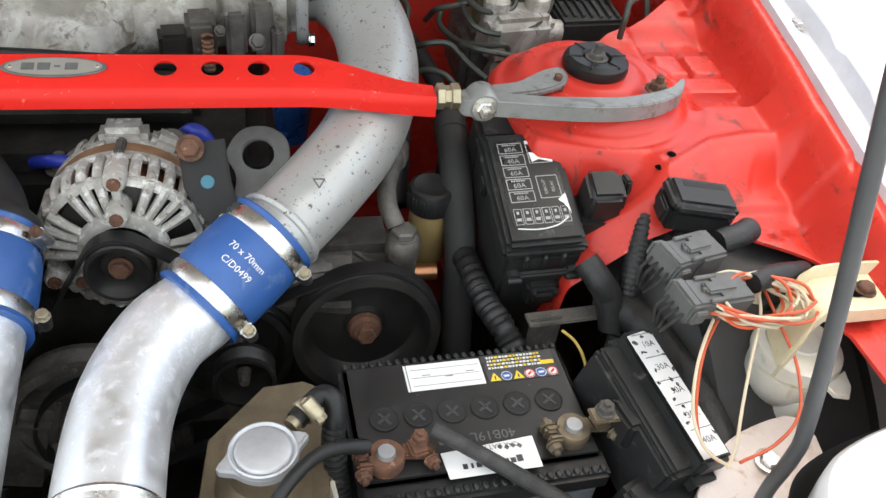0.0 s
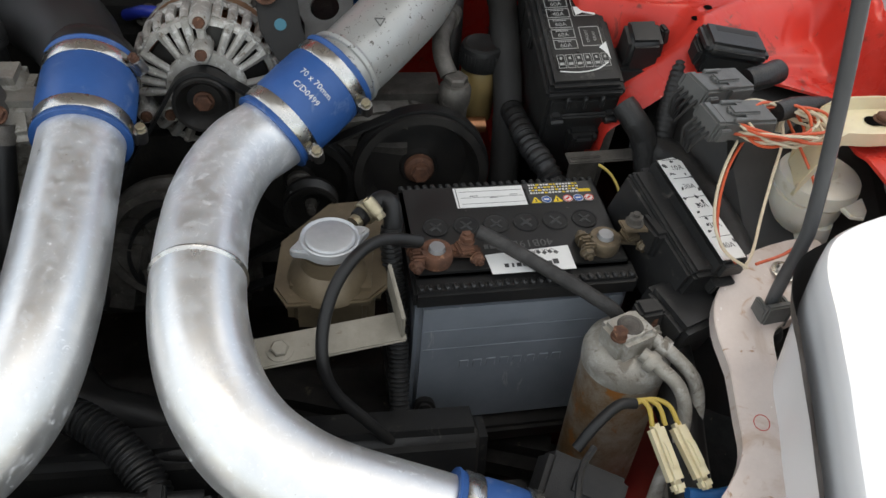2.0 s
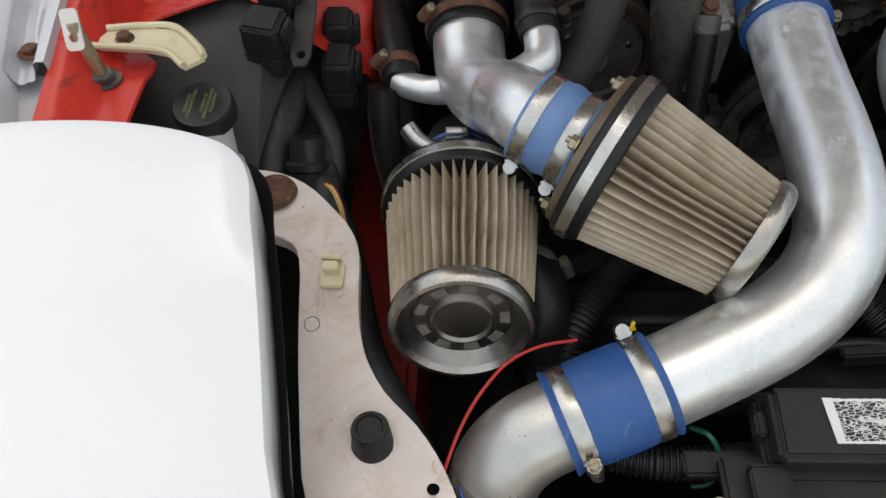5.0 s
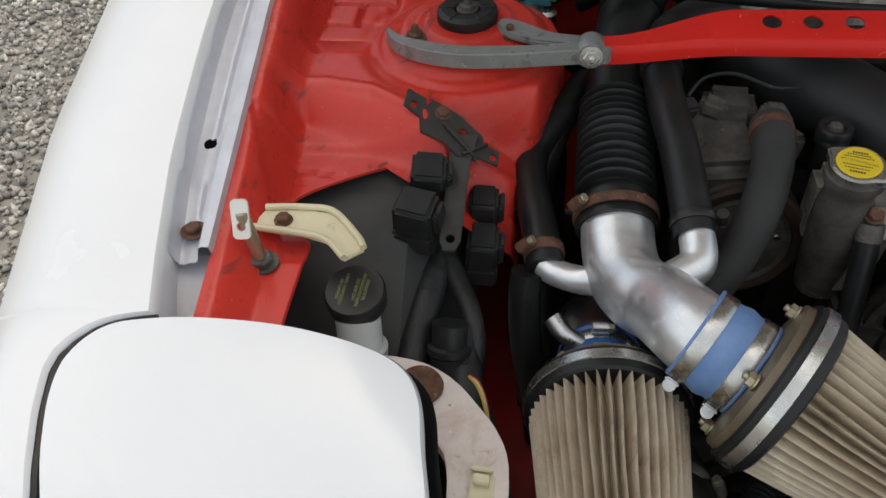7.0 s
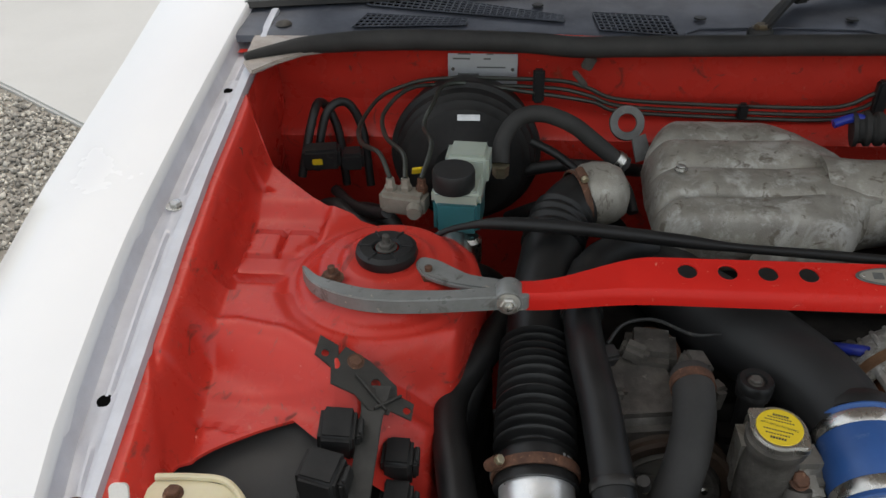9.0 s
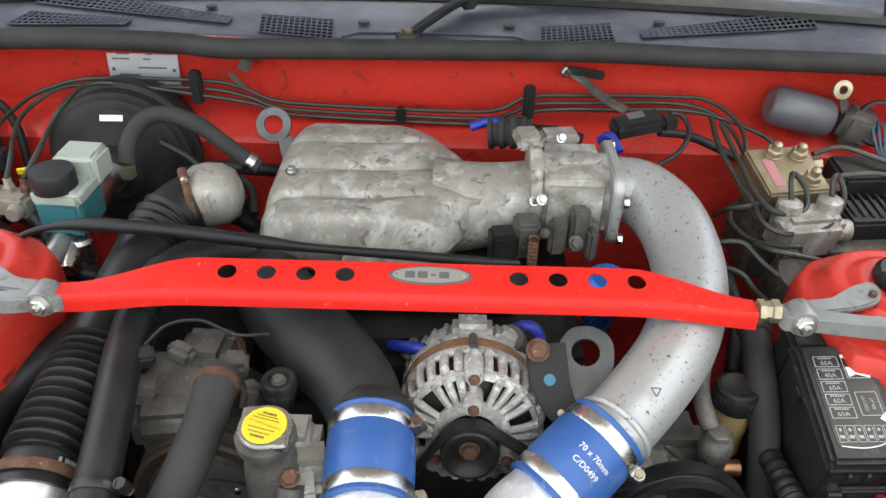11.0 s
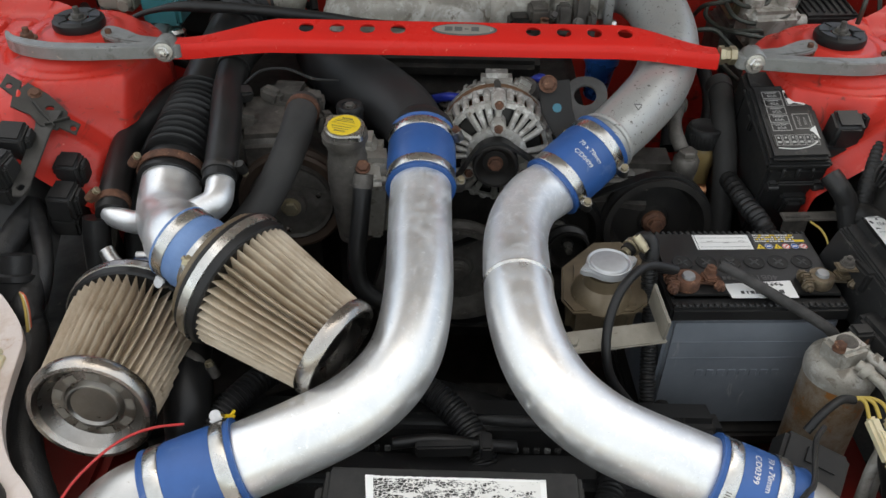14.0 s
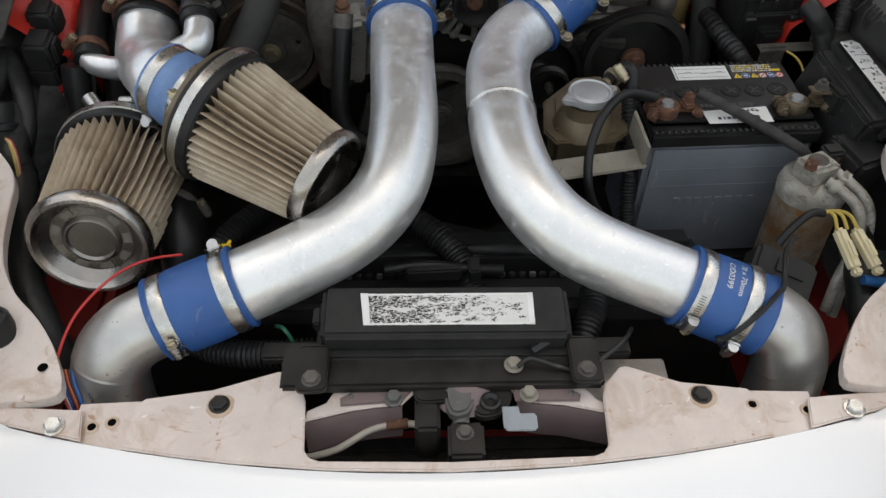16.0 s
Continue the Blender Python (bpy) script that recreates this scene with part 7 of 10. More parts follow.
md = pose(0.524, 0.484, 0.735, 6, 8, -4)
part("case", box(md, 0.060, 0.036, 0.022, 0.003), PLASTIC, diag)
part("cover", merge(box(md @ pose(0, 0, 0.019), 0.064, 0.040, 0.014, 0.005, 3, 0.94), box(md @ pose(-0.033, -0.006, 0.006), 0.006, 0.02, 0.016, 0.002)), PLASTIC, diag)
part("raised_word", box(md @ pose(0.002, 0.008, 0.0325), 0.040, 0.007, 0.0007, 0.0003, 1), PLASTIC_DULL, diag)
part("stem", box(md @ pose(0.005, -0.004, -0.02), 0.03, 0.02, 0.022, 0.003), PLASTIC, diag)


def connector(p, rx, ry, rz, label):
    ob = thing("wiring_connector", p, label, "connector", "grey connectors")
    m = pose(*p, rx, ry, rz)
    sh = part("shell", merge(box(m @ pose(0.012, 0, -0.011), 0.034, 0.030, 0.024, 0.0025), box(m @ pose(-0.014, 0, -0.009), 0.026, 0.026, 0.020, 0.002), box(m @ pose(0.0, 0, 0.010), 0.030, 0.011, 0.005, 0.0015)), GREYPLASTIC, ob)
    for y in (-0.011, 0.0, 0.011):
        part("rib", box(m @ pose(-0.006, y, 0.010), 0.022, 0.0035, 0.004, 0.0008, 1), GREYPLASTIC, sh)
    part("end", merge(box(m @ pose(-0.030, 0, -0.009), 0.010, 0.028, 0.021, 0.002), box(m @ pose(-0.026, 0.016, -0.005), 0.012, 0.004, 0.012, 0.001), box(m @ pose(-0.026, -0.016, -0.005), 0.012, 0.004, 0.012, 0.001)), GREYPLASTIC, ob)
    for k in range(4):
        a = m @ Vector((-0.034, -0.009 + 0.006 * k, -0.001))
        b = m @ Vector((-0.043, -0.010 + 0.006 * k, -0.010))
        c = m @ Vector((-0.038, -0.004 + 0.003 * k, -0.026))
        part("lead", tube([a, b, c], 0.0014, 7, 5), PLASTIC if k % 3 else RUBBER_WORN, ob)
    return m


connector((0.490, 0.418, 0.752), 8, 12, 24, "grey multi-pin wiring connector")
mcn = connector((0.490, 0.374, 0.750), 6, 9, 14, "grey multi-pin wiring connector with loose leads")


def cable(name, pts, r, mat, label, cat="cable", n=12, steps=8, radius=None):
    return single(name, tube(pts, r, n, steps, radius), mat, label, cat)


TAPE = surface("taped_loom", (0.012, 0.012, 0.0125), (0.026, 0.0255, 0.025), 0.42, 0, 600, 60, 0.8, 0.5, 0.12, gloss=0.4)
wrap = lambda s: 1 + 0.05 * ((s / 0.012) % 1)
cable("wiring_loom", [(0.430, 0.588, 0.738), (0.449, 0.584, 0.744), (0.472, 0.576, 0.748), (0.493, 0.566, 0.748), (0.502, 0.540, 0.742), (0.493, 0.500, 0.730), (0.482, 0.475, 0.705), (0.474, 0.455, 0.675), (0.470, 0.442, 0.64), (0.465, 0.42, 0.58)], [0.0055, 0.006, 0.007, 0.0085, 0.0098, 0.0098, 0.0098, 0.0098, 0.0098, 0.0098], TAPE, "black corrugated loom curling from the fuse box", "loom", 16, 40, lambda s: 1 + 0.06 * (1 if s > 0.06 and (s / 0.0048) % 1 < 0.5 else 0))
cable("wiring_loom", [(0.350, 0.56, 0.64), (0.352, 0.52, 0.645), (0.356, 0.485, 0.645), (0.366, 0.455, 0.640), (0.378, 0.43, 0.62), (0.39, 0.40, 0.57)], 0.0115, TAPE, "black taped loom beneath the fuse box", "loom", 14, 12, lambda s: 1 + 0.08 * (1 if (s / 0.0045) % 1 < 0.5 else -1))
cable("wiring_loom", [(0.462, 0.47, 0.66), (0.48, 0.43, 0.665), (0.492, 0.385, 0.66), (0.500, 0.34, 0.655), (0.505, 0.30, 0.64), (0.515, 0.26, 0.60)], 0.0165, TAPE, "thick black taped loom beside the fuse box", "loom", 16, 12, wrap)
cable("wiring_loom", [(0.525, 0.435, 0.750), (0.545, 0.440, 0.752), (0.560, 0.448, 0.752)], 0.0105, TAPE, "short black taped loom behind a connector", "loom", 14, 8, wrap)
cable("wiring_loom", [(0.530, 0.385, 0.752), (0.55, 0.392, 0.752), (0.575, 0.398, 0.748), (0.588, 0.404, 0.742), (0.590, 0.412, 0.725), (0.575, 0.415, 0.69)], 0.0085, TAPE, "black taped loom bending back", "loom", 14, 8, wrap)
cable("wiring_loom", [(0.435, 0.475, 0.70), (0.445, 0.46, 0.69), (0.455, 0.452, 0.675), (0.46, 0.44, 0.65)], 0.012, TAPE, "black taped loom branch", "loom", 14, 8, wrap)
ORANGE = surface("orange_red_wire", (0.62, 0.10, 0.035), None, 0.4)
CREAM = surface("cream_wire", (0.66, 0.56, 0.40), None, 0.45)
YEL = surface("yellow_wire", (0.46, 0.33, 0.06), None, 0.45)
RW = surface("red_wire", (0.55, 0.03, 0.03), None, 0.4)
BLUEW = surface("blue_rubber", (0.02, 0.04, 0.36), (0.02, 0.03, 0.25), 0.4)
rw = random.Random(3)
for k in range(11):
    a, b = 0.040 + rw.uniform(-0.012, 0.010), 0.022 + rw.uniform(-0.007, 0.007)
    tilt, off = rw.uniform(-0.4, 0.4), rw.uniform(-0.6, 0.6)
    pts = []
    for i in range(13):
        t = -0.5 + 6.0 * i / 12 + off
        pts.append((0.522 + a * math.cos(t + tilt), 0.368 + b * math.sin(t), 0.752 + 0.006 * math.sin(t * 1.3 + k) + rw.uniform(-0.002, 0.002)))
    cable("loose_wire", pts, 0.0013, ORANGE if k % 2 else CREAM, "coiled loose wire, orange" if k % 2 else "coiled loose wire, cream coloured", "wire", 7, 5)
for mat_, lab, pts in (
    (ORANGE, "orange wire hanging in a loop", [(0.532, 0.392, 0.742), (0.505, 0.372, 0.740), (0.480, 0.345, 0.726), (0.462, 0.310, 0.712), (0.458, 0.285, 0.700), (0.470, 0.272, 0.690)]),
    (CREAM, "cream wire hanging in a loop", [(0.530, 0.395, 0.744), (0.498, 0.370, 0.744), (0.470, 0.335, 0.728), (0.455, 0.300, 0.712), (0.460, 0.278, 0.698), (0.478, 0.268, 0.688)]),
    (CREAM, "cream wire running down to the fuse box", [(0.540, 0.392, 0.745), (0.532, 0.365, 0.738), (0.515, 0.335, 0.722), (0.498, 0.305, 0.708), (0.485, 0.280, 0.695), (0.475, 0.268, 0.688)]),
    (ORANGE, "orange wire looping past the bottle", [(0.545, 0.386, 0.742), (0.545, 0.355, 0.735), (0.548, 0.325, 0.722), (0.540, 0.295, 0.705), (0.515, 0.278, 0.695), (0.485, 0.270, 0.690)]),
    (ORANGE, "short orange wire near the battery", [(0.405, 0.262, 0.640), (0.420, 0.262, 0.638), (0.435, 0.268, 0.632)]),
    (YEL, "thin yellow wire behind the battery", [(0.405, 0.425, 0.668), (0.413, 0.414, 0.666), (0.418, 0.402, 0.660), (0.420, 0.392, 0.650)])):
    cable("loose_wire", pts, 0.0013, mat_, lab, "wire", 7, 8)
part("binding", tube([(0.540, 0.396, 0.752), (0.538, 0.388, 0.752), (0.536, 0.380, 0.735)], 0.003, 8, 5), CREAM, thing("wire_tie", (0.538, 0.388, 0.74), "cream tie round the loose wires", "cable tie"))

fb2 = thing("fuse_box", (0.45, 0.33, 0.62), "long black fuse box with a peeling white label", "fuse box")
m2 = pose(0.4460, 0.3370, 0.640, 10, 8, 15)
part("body", merge(box(m2 @ pose(-0.010, 0, -0.02), 0.046, 0.112, 0.066, 0.004, 2)), PLASTIC, fb2)
part("cover", merge(box(m2 @ pose(0.004, 0, 0.040), 0.030, 0.118, 0.020, 0.004, 2), box(m2 @ pose(-0.018, 0, 0.026), 0.024, 0.112, 0.022, 0.004, 2)), PLASTIC, fb2)
for y in (-0.06, 0.06):
    part("end_clip", merge(box(m2 @ pose(0.0, y, 0.036), 0.020, 0.008, 0.004, 0.001), box(m2 @ pose(-0.009, y, 0.028), 0.004, 0.008, 0.012, 0.001), box(m2 @ pose(0.009, y, 0.028), 0.004, 0.008, 0.012, 0.001)), PLASTIC, fb2)
lb = part("label", prism(m2 @ pose(0.003, 0, 0.0602), [(-0.0135, -0.054), (0.0105, -0.054), (0.0105, 0.050), (0.004, 0.055), (-0.0135, 0.053)], 0.0004, 0), LABEL, fb2, "peeling white label")
for k, txt in enumerate(("40A", "30A", "30A", "30A", "10A")):
    mm = m2 @ pose(0.004, -0.042 + 0.021 * k, 0.0608)
    flat_text(txt, mm @ pose(0, 0.001, 0, 0, 0, 62 * 0), 0.0075, INK, lb)
    part("rule", box(mm @ pose(0, 0.0105, -0.0001), 0.021, 0.0005, 0.0002, 0), INK, lb)
for k in range(22):
    x, y = rw.uniform(-0.009, 0.017) - 0.000, rw.uniform(-0.05, 0.05) + 0.012
    if abs(x) < 0.011 + 0.004:
        part("scuff", prism(m2 @ pose(min(x, 0.0125), min(y, 0.05), 0.0607, 0, 0, rw.uniform(0, 180)), blob([(rw.uniform(0.0008, 0.003) * math.cos(a), rw.uniform(0.0006, 0.002) * math.sin(a)) for a in (0, 1.2, 2.4, 3.6, 4.8)], 2), 0.0002, 0), INK, lb)
link = thing("fusible_link", (0.425, 0.32, 0.64), "black fusible link bolted to the battery clamp", "fusible link")
part("cover", box(pose(0.425, 0.325, 0.660, 0, 4, 12), 0.024, 0.030, 0.026, 0.003), PLASTIC, link)
part("strap", box(pose(0.407, 0.326, 0.681, 0, 8, 6), 0.030, 0.014, 0.003, 0.001), BRASS, link)
part("bolt", hexbolt(pose(0.405, 0.328, 0.684), 0.006, 0.008, 1.3, 0.003), CAST_DARK, link)
single("relay_holder", box(pose(0.432, 0.275, 0.60, 10, 6, 26), 0.055, 0.05, 0.055, 0.005), PLASTIC, "black holder under the long fuse box", "holder")
single("relay_plug", box(pose(0.405, 0.262, 0.635, 0, 0, 8), 0.022, 0.018, 0.022, 0.003), PLASTIC, "small black plug at the cable end", "plug")

# ---- reservoir, brackets and prop rod ----
def bottle(x, y, z, label):
    ob = thing("reservoir", (x, y, z - 0.2), label, "reservoir")
    part("tank", merge(lathe(pose(x - 0.005, y - 0.003, z), [(0, -0.014), (0.031, -0.014), (0.031, -0.028), (0.027, -0.040), (0.020, -0.050), (0.020, -0.20), (0, -0.20)], 34), lathe(pose(x, y - 0.022, z - 0.06), [(0, 0.03), (0.014, 0.028), (0.016, 0.01), (0.016, -0.10), (0, -0.10)], 24)), MILKY, ob)
    part("cap", lathe(pose(x, y, z), [(0.0, 0.004), (0.018, 0.005), (0.030, 0.004), (0.0345, 0.001), (0.0355, -0.004), (0.0355, -0.011), (0.033, -0.014), (0, -0.014)], 40), MILKY, ob)
    part("cap_tab", prism(pose(x, y, z - 0.010), [(0.004, -0.036), (0.007, -0.047), (0.018, -0.050), (0.026, -0.040), (0.030, -0.024)], 0.005, 0.0015), MILKY, ob)
    part("cap_ring", lathe(pose(x, y, z), [(0.012, 0.0044), (0.014, 0.0062), (0.0155, 0.0048)], 28), MILKY, ob)
    return ob


bottle(0.579, 0.361, 0.702, "milky white overflow bottle with a flat cap")


def horn_bracket(side):
    ob = thing("ivory_bracket", (side * 0.61, 0.37, 0.75), "ivory plastic filler bracket bolted to the inner wing", "bracket")
    pts = [(-0.642, 0.358), (-0.632, 0.382), (-0.600, 0.384), (-0.572, 0.380), (-0.546, 0.352), (-0.538, 0.338), (-0.552, 0.326), (-0.570, 0.345), (-0.592, 0.352)]
    pts = [(side * -x, y) for x, y in pts]
    part("plate", prism(pose(0, 0, 0.752), pts if side > 0 else pts[::-1], 0.004, 0.001), IVORY, ob)
    rimp = [pts[i] + (0.758,) for i in range(len(pts))]
    part("edge", tube(rimp[1:6], 0.003, 8, 6), IVORY, ob)
    part("edge", tube([rimp[0]] + rimp[-1:-4:-1], 0.003, 8, 6), IVORY, ob)
    part("slot_bolt", hexbolt(pose(side * 0.613, 0.368, 0.756), 0.0058, 0.006, 1.4), RUST, ob, "rusty bolt in a slot")
    return ob


horn_bracket(-1)


def filler_bracket():
    """The bracket beside the bottle: a channel with upturned edges that drops towards the bay."""
    ob = thing("ivory_bracket", (0.61, 0.37, 0.75), "ivory plastic channel bracket bolted beside the bottle", "bracket")
    rows = []
    for xr, yr, xf, yf, z in ((0.651, 0.392, 0.640, 0.345, 0.752), (0.625, 0.3925, 0.618, 0.344, 0.752), (0.600, 0.392, 0.592, 0.3435, 0.752), (0.584, 0.391, 0.573, 0.347, 0.751), (0.571, 0.388, 0.560, 0.342, 0.745), (0.560, 0.380, 0.548, 0.332, 0.733), (0.548, 0.370, 0.534, 0.326, 0.716)):
        r, f = Vector((xr, yr, z)), Vector((xf, yf, z))
        up = Vector((0, 0, 1))
        rows.append([r + up * 0.010, r + up * 0.0105 + (f - r) * 0.06, r + (f - r) * 0.10, r + (f - r) * 0.5, r + (f - r) * 0.86, f + up * 0.0065 + (r - f) * 0.07, f + up * 0.0065, f + up * -0.006])
    part("channel", sheet(rows, 0.003), IVORY, ob)
    part("slot", prism(pose(0.615, 0.369, 0.7525), rounded(0.026, 0.013, 0.006), 0.0008, 0.0002), HOLE, ob, "black patch standing for a long bolt slot")
    part("slot_bolt", hexbolt(pose(0.619, 0.3695, 0.7528), 0.0065, 0.006, 1.35), RUST, ob, "rusty bolt in a slot")
    return ob


filler_bracket()
rod = thing("prop_rod", (0.505, 0.27, 0.63), "dark grey bonnet prop rod with a bent foot", "prop rod")
part("rod", tube([(0.495, 0.242, 0.648), (0.495, 0.246, 0.668), (0.4945, 0.247, 0.695), (0.492, 0.243, 0.735), (0.490, 0.245, 0.765), (0.480, 0.260, 0.85), (0.4536, 0.282, 1.00), (0.4188, 0.310, 1.20), (0.384, 0.338, 1.40), (0.350, 0.365, 1.60), (0.318, 0.391, 1.79)], 0.0052, 14, 8), surface("grey_rod_coat", (0.085, 0.087, 0.09), (0.06, 0.06, 0.062), 0.4), rod)
part("foot_clip", merge(box(pose(0.496, 0.238, 0.652, 0, 0, 8), 0.022, 0.006, 0.026, 0.0015), box(pose(0.506, 0.244, 0.652, 0, 0, 8), 0.005, 0.016, 0.022, 0.0015), box(pose(0.486, 0.244, 0.652, 0, 0, 8), 0.005, 0.016, 0.022, 0.0015)), GREYPLASTIC, rod)
part("grommet", lathe(pose(0.495, 0.238, 0.646), [(0, 0.008), (0.010, 0.008), (0.013, 0.004), (0.014, 0.0)], 22), RUBBER, rod)

stud = thing("pivot_stud", (-0.623, 0.329, 0.742), "zinc threaded stud with a white tab", "stud")
part("stud", merge(lathe(along((-0.623, 0.329, 0.744), (-0.10, 0.02, 1)), [(0, 0.055), (0.0048, 0.055), (0.0055, 0.052), (0.0055, 0.0), (0, 0.0)], 14)), ZINC, stud)
part("nut", hexbolt(pose(-0.623, 0.329, 0.743), 0.0095, 0.009, 1.5), CAST_DARK, stud)
part("tab", prism(along((-0.6295, 0.329, 0.793), (0.1, -0.9, 0.5), (0, 0, 1)), rounded(0.014, 0.032, 0.004), 0.003, 0.0008, holes=((0, -0.006, 0.0036),)), surface("white_tab", (0.80, 0.79, 0.76), (0.5, 0.40, 0.30), 0.4), stud)

# ---- receiver drier ----
dr = thing("receiver_drier", (0.388, 0.238, 0.45), "rusty receiver drier with an alloy head and two pipes", "receiver drier")
md = along((0.389, 0.236, 0.46), (0.0, 0.06, 1))
DRIER = surface("rusting_canister", (0.40, 0.37, 0.32), (0.20, 0.115, 0.05), 0.5, 0.4, 700, 26, 1.0, 0.2, 0.12, spots=(0.27, 0.105, 0.022), spot_scale=30, spot_at=0.555, edge=0.05)
part("canister", lathe(md, [(0, 0), (0.033, 0.0), (0.034, 0.01), (0.034, 0.150), (0.033, 0.158), (0.029, 0.168), (0.020, 0.174), (0, 0.175)], 40), DRIER, dr, "rust-stained steel canister")
part("neck_ring", lathe(md, [(0.030, 0.150), (0.0350, 0.150), (0.0355, 0.160), (0.033, 0.169), (0.026, 0.175), (0.0, 0.1765)], 40), CAST, dr, "dirty alloy shoulder")
head = part("head", merge(box(md @ pose(0.006, 0.004, 0.172, 0, 0, 22), 0.036, 0.030, 0.024, 0.004, 2), box(md @ pose(-0.012, -0.010, 0.166, 0, 0, 22), 0.030, 0.024, 0.016, 0.004, 2)), CAST, dr, "alloy head block")
part("sight_glass", lathe(md @ pose(0.006, 0.004, 0.196), [(0, 0.0005), (0.0065, 0.0005), (0.0075, 0.0015), (0.0095, 0.0015), (0.0105, 0)], 22), CAST_DARK, head)
part("head_bolt", hexbolt(md @ pose(-0.018, -0.012, 0.182), 0.0065, 0.009, 1.1), RUST, head)
part("head_bolt", hexbolt(md @ pose(0.018, 0.014, 0.194), 0.006, 0.008, 1.1), RUST, head)
part("pipe", tube([(0.390, 0.226, 0.643), (0.400, 0.216, 0.640), (0.415, 0.202, 0.630), (0.421, 0.190, 0.612), (0.416, 0.176, 0.59), (0.405, 0.162, 0.565), (0.40, 0.15, 0.53)], 0.0056, 14, 8), CAST, dr)
part("pipe", tube([(0.404, 0.240, 0.642), (0.418, 0.228, 0.636), (0.434, 0.214, 0.622), (0.438, 0.200, 0.602), (0.430, 0.182, 0.58), (0.418, 0.168, 0.55), (0.41, 0.15, 0.52)], 0.0056, 14, 8), CAST, dr)
for p_ in ((0.396, 0.219, 0.6405), (0.411, 0.2335, 0.639)):
    part("pipe_collar", lathe(along(p_, (0.6, -0.6, -0.2)), [(0.005, -0.004), (0.008, -0.004), (0.0085, -0.002), (0.0085, 0.002), (0.008, 0.004), (0.005, 0.004)], 16), CAST, dr)
hc = thing("headlamp_plug", (0.395, 0.138, 0.60), "ivory two-way plugs with yellow wires", "connector")
for dx, rz in ((0.0, 12), (0.0165, 18)):
    mq = pose(0.386 + dx, 0.172, 0.628, 112, 0, rz)
    part("plug", merge(box(mq, 0.0115, 0.012, 0.044, 0.003), box(mq @ pose(0, 0.007, 0.014), 0.007, 0.005, 0.020, 0.002), box(mq @ pose(0, 0, 0.042), 0.009, 0.010, 0.008, 0.002)), IVORY, hc)
for k in range(3):
    part("lead", tube([(0.384 + 0.010 * k, 0.170, 0.629), (0.383 + 0.008 * k, 0.182, 0.636), (0.378 + 0.005 * k, 0.188, 0.637), (0.372, 0.186, 0.636)], 0.0019, 8, 6), YEL, hc)
cable("plug_lead", [(0.374, 0.186, 0.636), (0.360, 0.184, 0.638), (0.342, 0.174, 0.630), (0.328, 0.165, 0.615)], 0.0042, RUBBER, "black sheathed lead of the headlamp plug")
cable("blue_connector_lead", [(0.405, 0.130, 0.600), (0.425, 0.128, 0.598), (0.45, 0.13, 0.60)], 0.005, surface("blue_lead", (0.02, 0.12, 0.33), None, 0.4), "blue insulated lead beside the plug")
rb = thing("relay_block", (0.325, 0.150, 0.58), "dusty black relay block beside the coupler", "relay")
part("case", merge(box(pose(0.325, 0.150, 0.575, 24, 14, -22), 0.062, 0.044, 0.036, 0.004, 2), box(pose(0.333, 0.140, 0.602, 24, 14, -22), 0.034, 0.020, 0.010, 0.003)), PLASTIC_DULL, rb)
tie_a, tie_d = Vector((0.222, 0.117, 0.612)), (Vector((0.296, 0.0935, 0.593)) - Vector((0.222, 0.117, 0.612))).normalized()
tie_u = (Vector((0, 0, 1)) - tie_d * tie_d.z).normalized()
tie_f = tie_u.cross(tie_d) if tie_u.cross(tie_d).y < 0 else tie_d.cross(tie_u)
tie_path = [tie_a + tie_d * (0.044 + 0.034 * k / 6) + (tie_f * math.cos(radians(-8 + 17 * k)) + tie_u * math.sin(radians(-8 + 17 * k))) * 0.0432 for k in range(7)]
single("cable_tie", merge(tube(tie_path + [Vector((0.318, 0.132, 0.640)), Vector((0.332, 0.150, 0.640))], 0.0026, 6, 8), box(along(tie_path[0], tie_f) @ pose(0, 0, -0.003), 0.007, 0.006, 0.006, 0.001, 1)), PLASTIC, "black cable tie round the coupler", "cable tie")
cable("washer_hose", [(0.43, 0.27, 0.62), (0.432, 0.23, 0.60), (0.425, 0.18, 0.585), (0.418, 0.13, 0.57), (0.41, 0.09, 0.55), (0.39, 0.07, 0.50)], 0.0165, RUBBER, "thick black hose along the headlamp carrier", "hose", 18)

# ---- steering pump reservoir and rear plumbing ----
ps = thing("steering_reservoir", (0.324, 0.604, 0.60), "amber fluid reservoir with a ribbed black cap", "reservoir")
AMBER = surface("amber_plastic", (0.33, 0.24, 0.10), (0.24, 0.165, 0.07), 0.4, 0, 500, 20, 0.7, 0.03, 0.1, sss=0.2)
part("tank", lathe(pose(0.324, 0.604, 0.60), [(0, 0), (0.018, 0.0), (0.0185, 0.03), (0.020, 0.034), (0.020, 0.060), (0.016, 0.066), (0, 0.066)], 28), AMBER, ps)
part("cap", lathe(pose(0.324, 0.604, 0.664), [(0.016, 0), (0.0225, 0.0), (0.0230, 0.003), (0.0230, 0.020), (0.0215, 0.024), (0.018, 0.0255), (0.0165, 0.0245), (0, 0.0245)], 40), PLASTIC, ps)
for k in range(36):
    a = math.pi * k / 18
    part("cap_rib", box(pose(0.324 + 0.0232 * math.cos(a), 0.604 + 0.0232 * math.sin(a), 0.666, 0, 0, math.degrees(a)), 0.0014, 0.0020, 0.017, 0.0004, 1), PLASTIC, ps)
fit_ = thing("pump_union", (0.285, 0.54, 0.66), "grimy banjo union with a bent steel pipe", "union")
